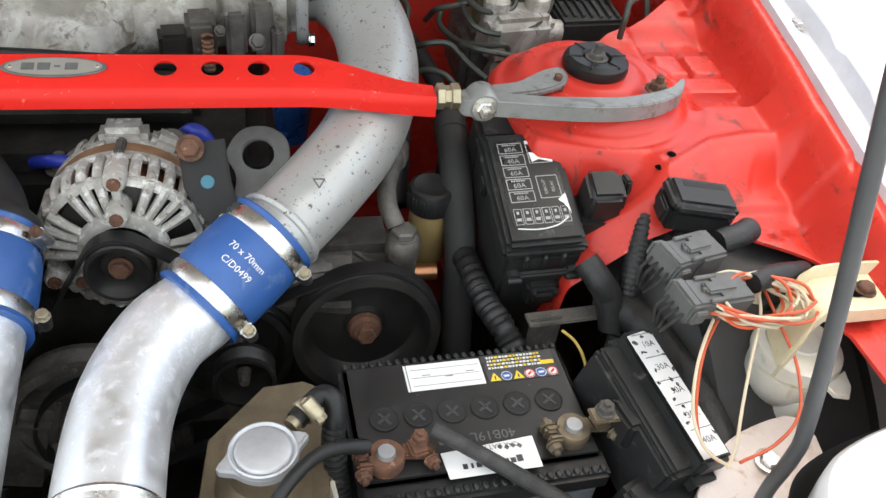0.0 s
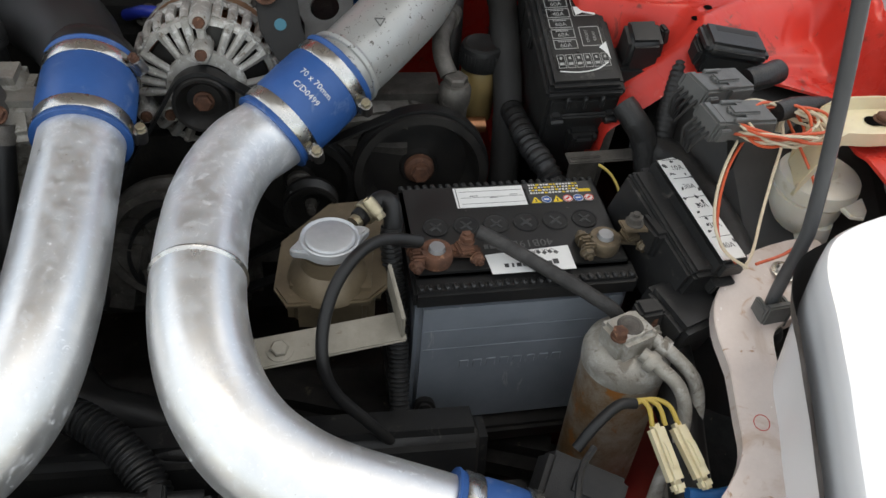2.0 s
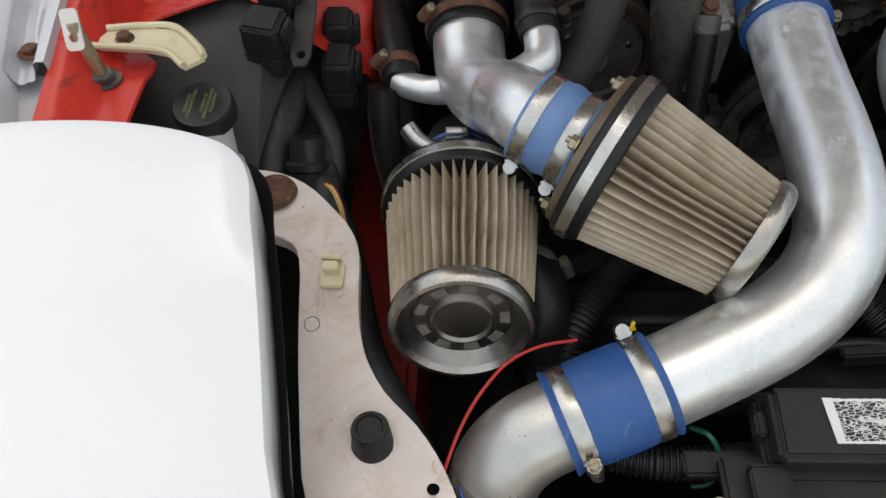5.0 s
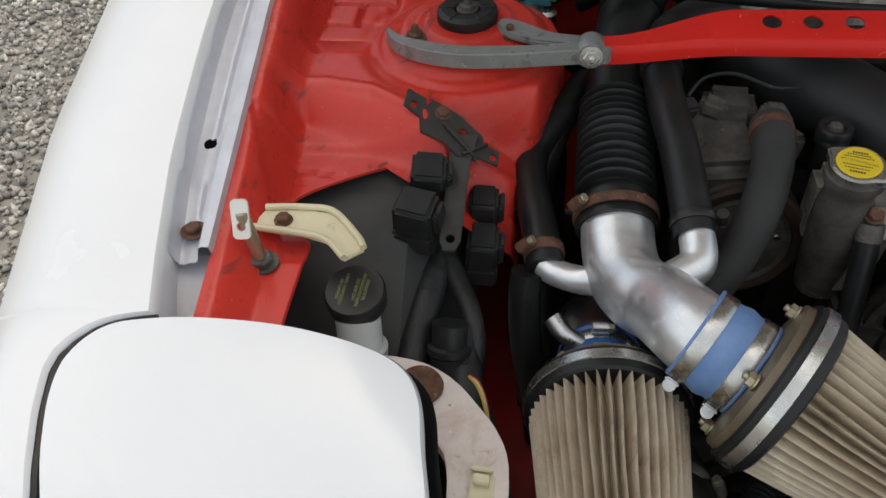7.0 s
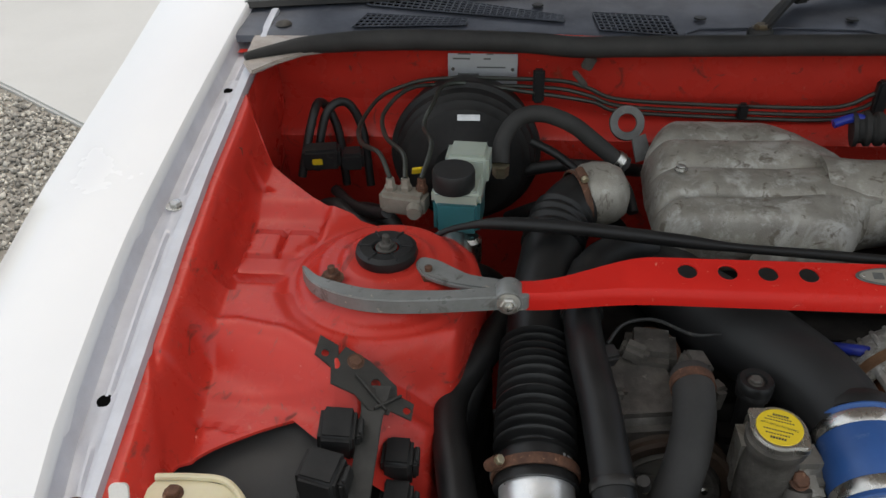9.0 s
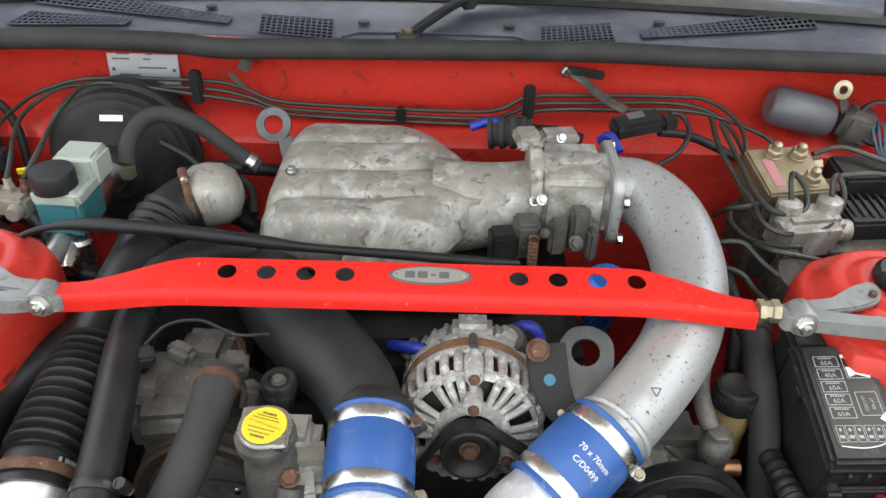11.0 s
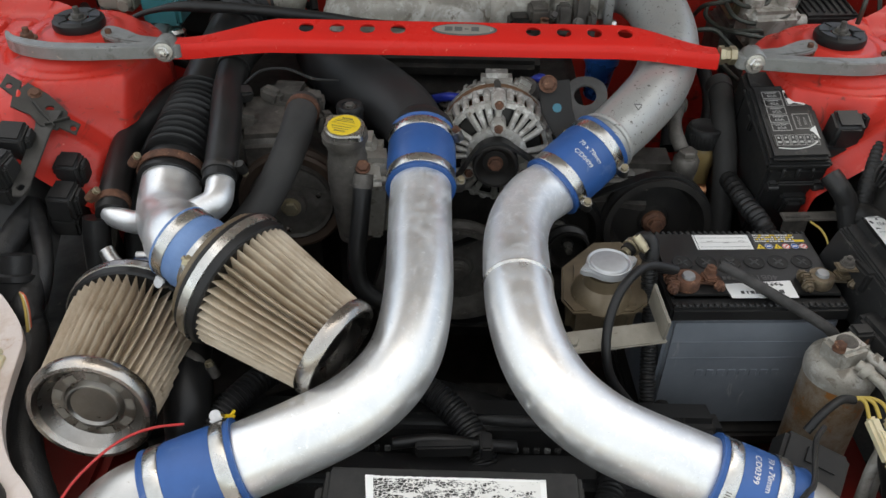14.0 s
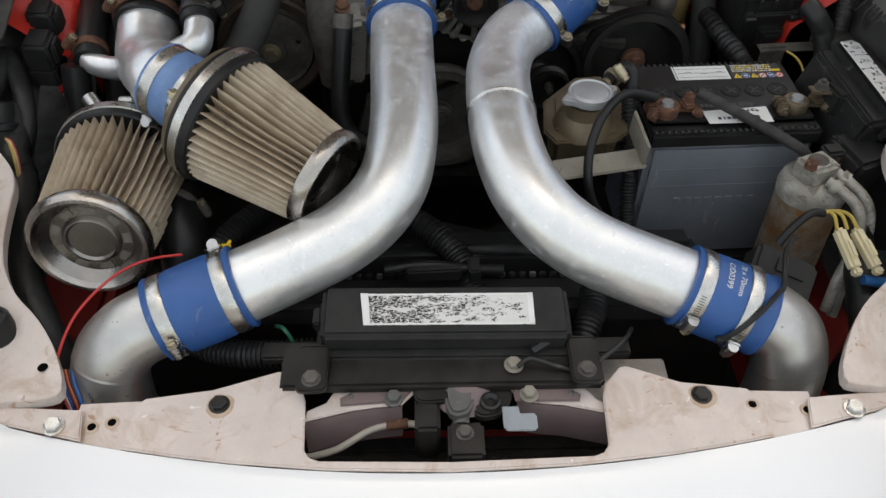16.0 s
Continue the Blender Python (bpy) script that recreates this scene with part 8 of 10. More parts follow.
part("union", merge(lathe(pose(0.286, 0.538, 0.655), [(0.013, -0.05), (0.014, 0.0), (0.016, 0.01), (0.016, 0.024), (0.013, 0.028), (0, 0.028)], 22), hexbolt(pose(0.286, 0.538, 0.682), 0.011, 0.010, 1.2)), CAST_DARK, fit_)
part("pipe", tube([(0.280, 0.545, 0.688), (0.274, 0.560, 0.700), (0.276, 0.585, 0.705), (0.286, 0.615, 0.708), (0.296, 0.645, 0.70), (0.304, 0.675, 0.685)], 0.0088, 16, 8), CAST_DARK, fit_)
part("collar", tube([(0.288, 0.622, 0.706), (0.293, 0.637, 0.703)], 0.0118, 16, 3), CAST_DARK, fit_)
cable("copper_stub", [(0.296, 0.556, 0.620), (0.325, 0.556, 0.620)], 0.0085, surface("copper_pipe", (0.42, 0.20, 0.10), (0.3, 0.14, 0.07), 0.35, 0.9), "copper coloured pipe stub", "pipe", 16, 3)
rh = thing("rubber_hose", (0.35, 0.60, 0.64), "thick black hose behind the fluid reservoir", "hose")
part("hose", tube([(0.352, 0.668, 0.712), (0.350, 0.645, 0.708), (0.349, 0.60, 0.68), (0.349, 0.565, 0.64), (0.347, 0.53, 0.57), (0.345, 0.50, 0.50)], 0.0155, 18), RUBBER_WORN, rh)
part("end_cuff", tube([(0.3525, 0.675, 0.713), (0.351, 0.655, 0.711)], 0.0170, 18, 4), RUBBER_WORN, rh)
cable("drain_pipe", [(0.215, 0.585, 0.64), (0.235, 0.565, 0.652), (0.26, 0.55, 0.64), (0.27, 0.545, 0.62)], 0.004, CAST_DARK, "thin dark steel pipe by the pump", "pipe")
brk = thing("lifting_ring", (0.162, 0.607, 0.70), "grey steel lifting eye on the engine", "lifting eye")
mring = along((0.162, 0.605, 0.726), (-0.12, -0.55, 0.83), (0, 0, 1))
part("ring", prism(mring, blob([(0.028 * math.cos(a), 0.028 * math.sin(a)) for a in (0.2, 1.2, 2.2, 3.2, 4.1)] + [(-0.012, -0.060), (0.024, -0.058)], 6), 0.006, 0.0015, holes=((0, 0, 0.0142),)), EYESTEEL, brk)
STAYBLACK = surface("dull_black_paint", (0.010, 0.010, 0.010), (0.022, 0.020, 0.018), 0.6, 0, 800, 40, 0.8, 0.15, 0.1, gloss=0.3)
bk = thing("alternator_stay", (0.12, 0.556, 0.70), "black alternator stay with a rusty bolt", "bracket")
part("plate", prism(along((0.119, 0.556, 0.735), (0.0, -0.75, 0.66), (0, 0, 1)), [(-0.022, 0.032), (0.016, 0.036), (0.020, 0.0), (0.030, -0.034), (0.008, -0.042), (-0.004, -0.030), (-0.018, -0.005)], 0.005, 0.0015), STAYBLACK, bk)
part("bolt", hexbolt(along((0.108, 0.566, 0.763), (0.0, -0.75, 0.66)), 0.008, 0.008, 1.4), RUST, bk)
part("bolt", hexbolt(along((0.131, 0.541, 0.708), (0.0, -0.75, 0.66)), 0.0075, 0.010, 1.4, 0.004), ZINC, bk)
part("paint_dot", lathe(along((0.120, 0.553, 0.738), (0.0, -0.75, 0.66)), [(0, 0.0012), (0.0055, 0.0012), (0.0058, 0)], 18), surface("teal_dot", (0.03, 0.16, 0.22), None, 0.4), bk)

# ---- bulkhead: brake servo, lines, plate ----
servo = thing("brake_servo", (-0.428, 0.98, 0.66), "round black brake servo on the bulkhead", "brake servo")
ms = along((-0.424, 1.004, 0.7285), (0.02, -1, 0.06))
part("drum", lathe(ms, [(0.097, -0.04), (0.099, -0.03), (0.099, 0.002), (0.1045, 0.004), (0.1055, 0.008), (0.1045, 0.013), (0.098, 0.016), (0.096, 0.030), (0.091, 0.034), (0.0895, 0.040), (0.084, 0.043), (0.080, 0.050), (0.060, 0.058), (0.052, 0.060), (0.04, 0.070), (0, 0.071)], 60), PLASTIC_DULL, servo)
part("sticker", box(ms @ pose(0.006, 0.0705, 0.0545, -24, 0, 0), 0.030, 0.008, 0.0006, 0), ALU_DULL, servo, "small silver sticker")
mcyl = thing("master_cylinder", (-0.425, 0.80, 0.72), "brake fluid reservoir on its alloy cylinder", "master cylinder")
part("cylinder", lathe(along((-0.425, 0.94, 0.735), (0, -1, -0.06)), [(0, 0), (0.026, 0.0), (0.026, 0.02), (0.018, 0.024), (0.017, 0.20), (0.012, 0.215), (0, 0.216)], 26), ALU_DULL, mcyl)
TEAL = surface("teal_fluid_plastic", (0.05, 0.20, 0.22), (0.035, 0.15, 0.165), 0.35, 0, 300, 12, 0.6, 0.02, 0.08, sss=0.15)
PALE = surface("pale_green_plastic", (0.42, 0.47, 0.40), (0.36, 0.40, 0.34), 0.35, 0, 300, 12, 0.6, 0.02, 0.08, sss=0.2)
part("tank_fluid", box(pose(-0.419, 0.803, 0.736, 0, 0, -4), 0.055, 0.062, 0.046, 0.006, 3), TEAL, mcyl, "teal fluid behind clear plastic")
part("tank_top", merge(box(pose(-0.419, 0.805, 0.775, 0, 0, -4), 0.058, 0.066, 0.020, 0.005, 3), box(pose(-0.410, 0.838, 0.778, 0, 0, -4), 0.052, 0.046, 0.040, 0.006, 3)), PALE, mcyl, "pale translucent tank top")
part("cap", lathe(pose(-0.4245, 0.790, 0.7925), [(0.018, 0), (0.0245, 0.0), (0.025, 0.003), (0.025, 0.020), (0.0235, 0.0235), (0.0, 0.0235)], 40), PLASTIC, mcyl, "knurled black cap")
part("outlet", merge(lathe(along((-0.412, 0.762, 0.722), (0.2, -1, -0.2)), [(0, 0.03), (0.009, 0.03), (0.012, 0.02), (0.012, -0.02), (0, -0.02)], 18), lathe(pose(-0.405, 0.775, 0.70), [(0.014, 0), (0.014, 0.03), (0.01, 0.034), (0, 0.034)], 18)), STEEL, mcyl)
val = thing("brake_valve", (-0.492, 0.79, 0.76), "brake pressure valve with brass unions", "valve")
part("body", merge(box(pose(-0.484, 0.795, 0.755, 0, 0, -12), 0.056, 0.030, 0.028, 0.005, 2), lathe(along((-0.470, 0.778, 0.768), (0, -1, 0)), [(0, 0.012), (0.008, 0.012), (0.010, 0.0), (0, 0)], 14)), DULLZINC, val)
for x in (-0.500, -0.482, -0.463):
    part("union", lathe(pose(x, 0.797, 0.780), [(0.007, 0), (0.0075, 0.008), (0.0055, 0.010), (0.005, 0.018), (0, 0.018)], 6), RUST if x > -0.47 else DULLZINC, val)
part("yellow_tag", box(pose(-0.470, 0.815, 0.795, 20, 0, 20), 0.014, 0.003, 0.010, 0.001), YELLOW, val)
LINE = surface("dark_brake_line", (0.055, 0.06, 0.05), (0.035, 0.036, 0.03), 0.4, 0.4)
cable("brake_line", [(-0.500, 0.797, 0.798), (-0.515, 0.82, 0.818), (-0.548, 0.88, 0.80), (-0.560, 0.94, 0.795), (-0.545, 1.0, 0.805), (-0.515, 1.02, 0.815), (-0.46, 1.035, 0.822), (-0.31, 1.038, 0.821), (-0.26, 1.036, 0.812), (-0.215, 1.034, 0.796), (-0.10, 1.034, 0.790), (0.05, 1.034, 0.788), (0.095, 1.034, 0.794), (0.130, 1.034, 0.812), (0.20, 1.034, 0.816), (0.32, 1.034, 0.818), (0.375, 1.03, 0.816), (0.410, 1.0, 0.80), (0.415, 0.96, 0.78), (0.40, 0.92, 0.75)], 0.0030, LINE, "thin steel brake line clipped to the bulkhead", "pipe", 8, 7)
cable("brake_line", [(-0.482, 0.797, 0.798), (-0.488, 0.83, 0.812), (-0.52, 0.90, 0.80), (-0.530, 0.96, 0.805), (-0.50, 1.01, 0.818), (-0.44, 1.037, 0.812), (-0.31, 1.037, 0.810), (-0.255, 1.036, 0.800), (-0.205, 1.035, 0.785), (-0.05, 1.035, 0.779), (0.07, 1.035, 0.778), (0.110, 1.035, 0.788), (0.140, 1.035, 0.802), (0.22, 1.034, 0.806), (0.34, 1.034, 0.808), (0.40, 1.02, 0.79), (0.42, 0.95, 0.76), (0.41, 0.89, 0.74)], 0.0030, LINE, "second steel brake line on the bulkhead", "pipe", 8, 7)
cable("brake_line", [(-0.463, 0.797, 0.798), (-0.455, 0.84, 0.82), (-0.47, 0.90, 0.815), (-0.462, 0.93, 0.83), (-0.44, 0.99, 0.835), (-0.33, 1.03, 0.805), (-0.25, 1.037, 0.790), (-0.20, 1.036, 0.776), (0.0, 1.036, 0.769), (0.09, 1.036, 0.772), (0.15, 1.036, 0.792), (0.25, 1.034, 0.797), (0.36, 1.032, 0.798), (0.44, 1.0, 0.785), (0.47, 0.97, 0.77)], 0.0030, LINE, "third steel brake line on the bulkhead", "pipe", 8, 7)
for x, z in ((-0.325, 0.815), (0.131, 0.806)):
    single("line_clip", merge(box(pose(x, 1.032, z - 0.024), 0.016, 0.014, 0.048, 0.003)), PLASTIC, "black plastic clip holding the brake lines", "clip", "line clips")
single("line_clip", box(pose(-0.045, 1.032, 0.770), 0.014, 0.012, 0.024, 0.003), PLASTIC, "small black clip on the brake lines", "clip", "line clips")
plate = thing("identification_plate", (-0.403, 1.063, 0.80), "aluminium identification plate riveted to the bulkhead", "plate")
mpl = pose(-0.4035, 1.0615, 0.829, 84, 0, 0)
part("sheet", prism(mpl, rounded(0.098, 0.056, 0.002), 0.0012, 0.0003, 1), surface("plate_alloy", (0.52, 0.53, 0.55), (0.42, 0.43, 0.45), 0.4, 0.5), plate)
for x in (-0.042, 0.042):
    part("rivet", lathe(mpl @ pose(x, -0.003, 0.0012), [(0, 0.0016), (0.0018, 0.0012), (0.0026, 0)], 12), CAST_DARK, plate)
for x, y, w in ((-0.030, 0.012, 0.024), (0.006, 0.012, 0.010), (0.012, 0.000, 0.040), (-0.020, -0.010, 0.030), (-0.026, 0.019, 0.018), (0.010, 0.019, 0.010), (-0.025, -0.022, 0.020), (0.012, -0.022, 0.026)):
    part("stamped_mark", box(mpl @ pose(x, y, 0.0012), w, 0.0022, 0.0003, 0), GREYPLASTIC, plate)
part("maker_mark", box(mpl @ pose(0.030, 0.021, 0.0012), 0.026, 0.004, 0.0003, 0), INK, plate)
stay = single("bonnet_stay_clip", merge(box(pose(-0.262, 1.045, 0.835, 0, 25, 0), 0.016, 0.008, 0.020, 0.002), box(pose(-0.272, 1.035, 0.822, 0, 50, 0), 0.030, 0.006, 0.008, 0.002)), CAST_DARK, "small grimy steel clip on the bulkhead", "clip")
mp_ = thing("pressure_sensor", (0.26, 0.95, 0.80), "black pressure sensor on a steel strap", "sensor")
part("case", box(pose(0.262, 0.945, 0.808, 14, -8, 12), 0.066, 0.030, 0.022, 0.005, 2), PLASTIC, mp_)
part("sticker", box(pose(0.258, 0.944, 0.8308, 14, -8, 12), 0.022, 0.012, 0.0005, 0), GREYPLASTIC, mp_)
part("strap", tube([(0.190, 1.052, 0.842), (0.205, 1.04, 0.835), (0.225, 1.0, 0.83), (0.250, 0.962, 0.828)], 0.006, 8, 6, flat=0.25), CAST_DARK, mp_)
part("strap_arm", box(pose(0.205, 1.048, 0.838, 0, 10, 4), 0.056, 0.006, 0.012, 0.002), BLACKPAINT, mp_)
part("strap_bolt", hexbolt(along((0.180, 1.046, 0.845), (0, -1, 0)), 0.0055, 0.005, 1.4), STEEL, mp_)
part("plug", box(pose(0.302, 0.950, 0.812, 10, 0, 20), 0.022, 0.020, 0.016, 0.003), PLASTIC, mp_)
cable("sensor_loop", [(0.305, 0.955, 0.830), (0.322, 0.955, 0.825), (0.328, 0.935, 0.812), (0.310, 0.905, 0.80), (0.285, 0.89, 0.79), (0.26, 0.88, 0.78)], 0.0032, PLASTIC, "black loop of sensor lead")
cable("wiring_loom", [(0.30, 0.97, 0.795), (0.34, 0.985, 0.785), (0.38, 0.985, 0.77), (0.42, 0.97, 0.755)], 0.006, TAPE, "black loom along the bulkhead", "loom")

# ---- vacuum hoses and intake fittings ----
vh = thing("vacuum_hose", (-0.31, 0.87, 0.80), "black vacuum hose arching over to the servo", "hose")
part("hose", tube([(-0.372, 0.868, 0.782), (-0.370, 0.885, 0.806), (-0.352, 0.900, 0.828), (-0.322, 0.902, 0.834), (-0.285, 0.898, 0.822), (-0.255, 0.893, 0.800), (-0.232, 0.890, 0.782), (-0.215, 0.888, 0.772)], 0.0105, 16, 8), RUBBER_WORN, vh)
part("spring_clip", lathe(along((-0.226, 0.889, 0.778), (0.7, -0.05, -0.5)), [(0.010, -0.005), (0.0125, -0.005), (0.0125, 0.005), (0.010, 0.005)], 18), STEEL, vh)
part("brass_end", lathe(along((-0.372, 0.866, 0.776), (0, -0.1, 1)), [(0, -0.01), (0.010, -0.01), (0.011, 0.006), (0, 0.006)], 6), ZINC, vh)
cable("thin_hose", [(-0.335, 0.895, 0.80), (-0.30, 0.885, 0.785), (-0.265, 0.865, 0.765), (-0.235, 0.85, 0.75), (-0.21, 0.83, 0.74)], 0.0055, RUBBER, "thin black hose to the manifold", "hose")
cable("thin_hose", [(-0.265, 0.835, 0.76), (-0.245, 0.855, 0.772), (-0.22, 0.85, 0.765), (-0.21, 0.82, 0.745)], 0.006, RUBBER, "short black hose by the manifold", "hose")
cable("throttle_cable", [(-0.472, 0.690, 0.745), (-0.44, 0.715, 0.772), (-0.405, 0.722, 0.783), (-0.36, 0.718, 0.790), (-0.28, 0.712, 0.790), (-0.18, 0.704, 0.784), (-0.12, 0.700, 0.780), (-0.02, 0.698, 0.775), (0.06, 0.700, 0.768), (0.10, 0.71, 0.76)], [0.0035, 0.0035, 0.004, 0.0075, 0.0075, 0.0075, 0.005, 0.0055, 0.005, 0.004], RUBBER, "black sheathed cable crossing in front of the manifold")
hook = thing("lifting_ring", (-0.213, 0.965, 0.78), "grey steel lifting eye behind the manifold", "lifting eye")
mhk = along((-0.209, 0.966, 0.793), (0.05, -0.85, 0.5), (0, 0, 1))
part("ring", lathe(mhk, [(0.0125, -0.003), (0.0225, -0.003), (0.0235, 0), (0.0225, 0.003), (0.0125, 0.003), (0.0118, 0)], 32, True), EYESTEEL, hook)
part("shank", prism(mhk @ pose(0, 0, -0.003), [(0.006, -0.020), (0.024, -0.014), (0.034, -0.046), (0.012, -0.052)], 0.006, 0.001), EYESTEEL, hook)
part("top_bolt", hexbolt(pose(-0.162, 0.826, 0.802), 0.0052, 0.006, 1.5), STEEL, man)
cl_ = part("cable_tray", prism(pose(-0.035, 0.728, 0.742, 68, 0, 0), rounded(0.12, 0.026, 0.012), 0.004, 0.001), CAST, man, "cast lip in front of the runners")
for x, y, z, rx, sx, sy, sz, mt in ((0.11, 0.770, 0.735, 10, 0.028, 0.03, 0.05, CAST_DARK), (0.145, 0.755, 0.745, 0, 0.02, 0.016, 0.045, CAST_DARK), (0.17, 0.768, 0.742, 0, 0.022, 0.02, 0.055, CAST_DARK), (0.185, 0.76, 0.735, 0, 0.012, 0.02, 0.04, CAST_DARK), (0.085, 0.76, 0.72, 0, 0.03, 0.03, 0.05, BLACKPAINT), (0.115, 0.865, 0.825, 0, 0.03, 0.04, 0.016, CAST), (0.155, 0.885, 0.82, 0, 0.045, 0.03, 0.014, CAST)):
    part("linkage", merge(box(pose(x, y, z, rx, 0, 8), sx, sy, sz, 0.004, 2)), mt, man)
for x, y, z, r in ((0.165, 0.745, 0.765, 0.009), (0.13, 0.748, 0.775, 0.006), (0.125, 0.765, 0.808, 0.0065), (0.118, 0.775, 0.80, 0.006), (0.155, 0.870, 0.832, 0.0065)):
    part("small_bolt", hexbolt(along((x, y, z), (0.2, -0.8, 0.6)), r * 0.72, 0.007, 1.3), CAST_DARK if y < 0.76 else STEEL, man)
part("idle_spring", lathe(pose(0.118, 0.742, 0.735), [(0.005 + 0.0012 * (k % 2), 0.0025 * k) for k in range(16)], 12), RUST, man)
for pts, r in (([(0.095, 0.955, 0.805), (0.075, 0.962, 0.808), (0.05, 0.960, 0.80)], 0.006), ([(0.215, 0.93, 0.80), (0.225, 0.92, 0.812), (0.235, 0.90, 0.80)], 0.006), ([(-0.035, 0.64, 0.70), (-0.01, 0.62, 0.715), (0.02, 0.62, 0.71)], 0.006), ([(0.085, 0.645, 0.715), (0.105, 0.632, 0.738), (0.118, 0.628, 0.728), (0.118, 0.625, 0.70)], 0.006), ([(-0.05, 0.56, 0.66), (-0.02, 0.575, 0.665), (0.0, 0.60, 0.665)], 0.006)):
    cable("blue_vacuum_hose", pts, r, BLUEW, "small bright blue silicone vacuum hose", "hose")
bv = single("blow_off_valve", lathe(along((0.196, 0.706, 0.722), (0, -0.25, 1)), [(0, 0.034), (0.018, 0.034), (0.022, 0.030), (0.024, 0.010), (0.020, 0.0), (0.016, -0.05), (0, -0.05)], 30), surface("anodised_blue", (0.03, 0.14, 0.50), (0.02, 0.10, 0.38), 0.3, 0.6), "blue anodised blow-off valve under the brace", "valve")
act = thing("hose_barrel", (0.085, 0.955, 0.78), "ribbed dark rubber barrel behind the manifold", "hose")
part("barrel", tube([(0.075, 0.962, 0.792), (0.10, 0.958, 0.795), (0.13, 0.955, 0.797)], 0.020, 22, 10, lambda s: 1 + 0.10 * (1 if (s / 0.014) % 1 < 0.5 else -1)), RUBBER_WORN, act)
part("neck", tube([(0.128, 0.955, 0.797), (0.16, 0.945, 0.80), (0.19, 0.93, 0.798)], 0.011, 16, 6), RUBBER, act)
sw = thing("solenoid_valve", (0.085, 0.64, 0.70), "grimy solenoid valve behind the alternator", "valve")
part("body", merge(lathe(along((0.092, 0.628, 0.715), (-0.3, -0.5, 0.8)), [(0, 0.022), (0.015, 0.022), (0.017, 0.016), (0.016, 0.0), (0.009, -0.006), (0.008, -0.03), (0, -0.03)], 22)), CAST_DARK, sw)
single("rear_engine_cover", merge(box(pose(-0.03, 0.665, 0.655, 0, 0, 2), 0.16, 0.05, 0.055, 0.012, 3), box(pose(0.10, 0.665, 0.64, 0, 0, -4), 0.12, 0.06, 0.05, 0.012, 3), box(pose(0.0, 0.70, 0.72, 20, 0, 0), 0.22, 0.05, 0.03, 0.008, 2)), ENGINE, "dark engine parts below the strut brace", "engine part")
for x, y, z in ((-0.01, 0.63, 0.70), (-0.075, 0.628, 0.725), (0.04, 0.63, 0.69)):
    single("stud_bolt", merge(hexbolt(pose(x, y, z), 0.010, 0.010, 1.4, 0.006), lathe(pose(x, y, z - 0.04), [(0.009, 0), (0.009, 0.04)], 14)), CAST_DARK, "grimy hexagon bolt on the engine", "bolt", "engine bolts")
single("manifold_heat_shield", merge(box(pose(-0.26, 0.66, 0.60, 0, 12, 0), 0.14, 0.12, 0.05, 0.015, 3), lathe(along((-0.21, 0.615, 0.70), (0, -0.5, 1)), [(0.02, -0.05), (0.028, 0.0), (0.03, 0.006), (0.026, 0.012), (0, 0.012)], 26)), RUST, "rusty turbo housing in the shade of the brace", "turbocharger")

# ---- ABS unit and motor on the far side ----
ab = thing("abs_unit", (0.45, 0.88, 0.68), "dirty alloy brake modulator with brass unions", "brake modulator")
BRZ = surface("dull_brass_block", (0.36, 0.30, 0.19), (0.24, 0.19, 0.12), 0.48, 0.5, 700, 40, 0.8, 0.15, 0.1)
mab = pose(0.447, 0.915, 0.735, 18, 0, 12)
part("valve_block", box(mab, 0.086, 0.080, 0.050, 0.003, 2), BRZ, ab, "dull brass-coloured valve block")
part("red_tag", box(mab @ pose(-0.022, -0.004, 0.0502), 0.014, 0.046, 0.0005, 0), surface("pink_tag", (0.45, 0.14, 0.16), (0.5, 0.3, 0.3), 0.5), ab)
for x, y in ((-0.010, 0.026), (0.022, 0.020), (0.020, -0.022)):
    part("union", merge(hexbolt(mab @ pose(x, y, 0.050), 0.010, 0.012, 1.15), lathe(mab @ pose(x, y, 0.060), [(0.0065, 0), (0.006, 0.010), (0.003, 0.012), (0, 0.012)], 10)), ZINC, ab)
part("union", hexbolt(along(mab @ Vector((0.043, 0.018, 0.034)), (1, 0.2, 0.1)), 0.009, 0.018, 1.1), ZINC, ab)
part("union", hexbolt(along(mab @ Vector((0.043, -0.022, 0.034)), (1, 0.1, 0.1)), 0.010, 0.020, 1.2), RUST, ab)
part("alloy_body", merge(box(pose(0.458, 0.838, 0.705, 10, 0, 10), 0.082, 0.050, 0.060, 0.010, 3), lathe(pose(0.432, 0.832, 0.75), [(0.016, 0), (0.015, 0.024), (0.009, 0.028), (0, 0.028)], 20), lathe(pose(0.482, 0.838, 0.75), [(0.016, 0), (0.015, 0.026), (0.009, 0.030), (0, 0.030)], 20), lathe(along((0.495, 0.835, 0.735), (1, 0, 0)), [(0, 0.02), (0.013, 0.02), (0.015, 0), (0, 0)], 18)), CAST, ab, "grey alloy modulator body")
part("pump_body", merge(lathe(along((0.455, 0.80, 0.69), (0, -0.5, 1)), [(0, -0.06), (0.034, -0.06), (0.036, 0.0), (0.03, 0.01), (0, 0.01)], 26), box(pose(0.455, 0.90, 0.64), 0.10, 0.10, 0.08, 0.01)), CAST_DARK, ab)
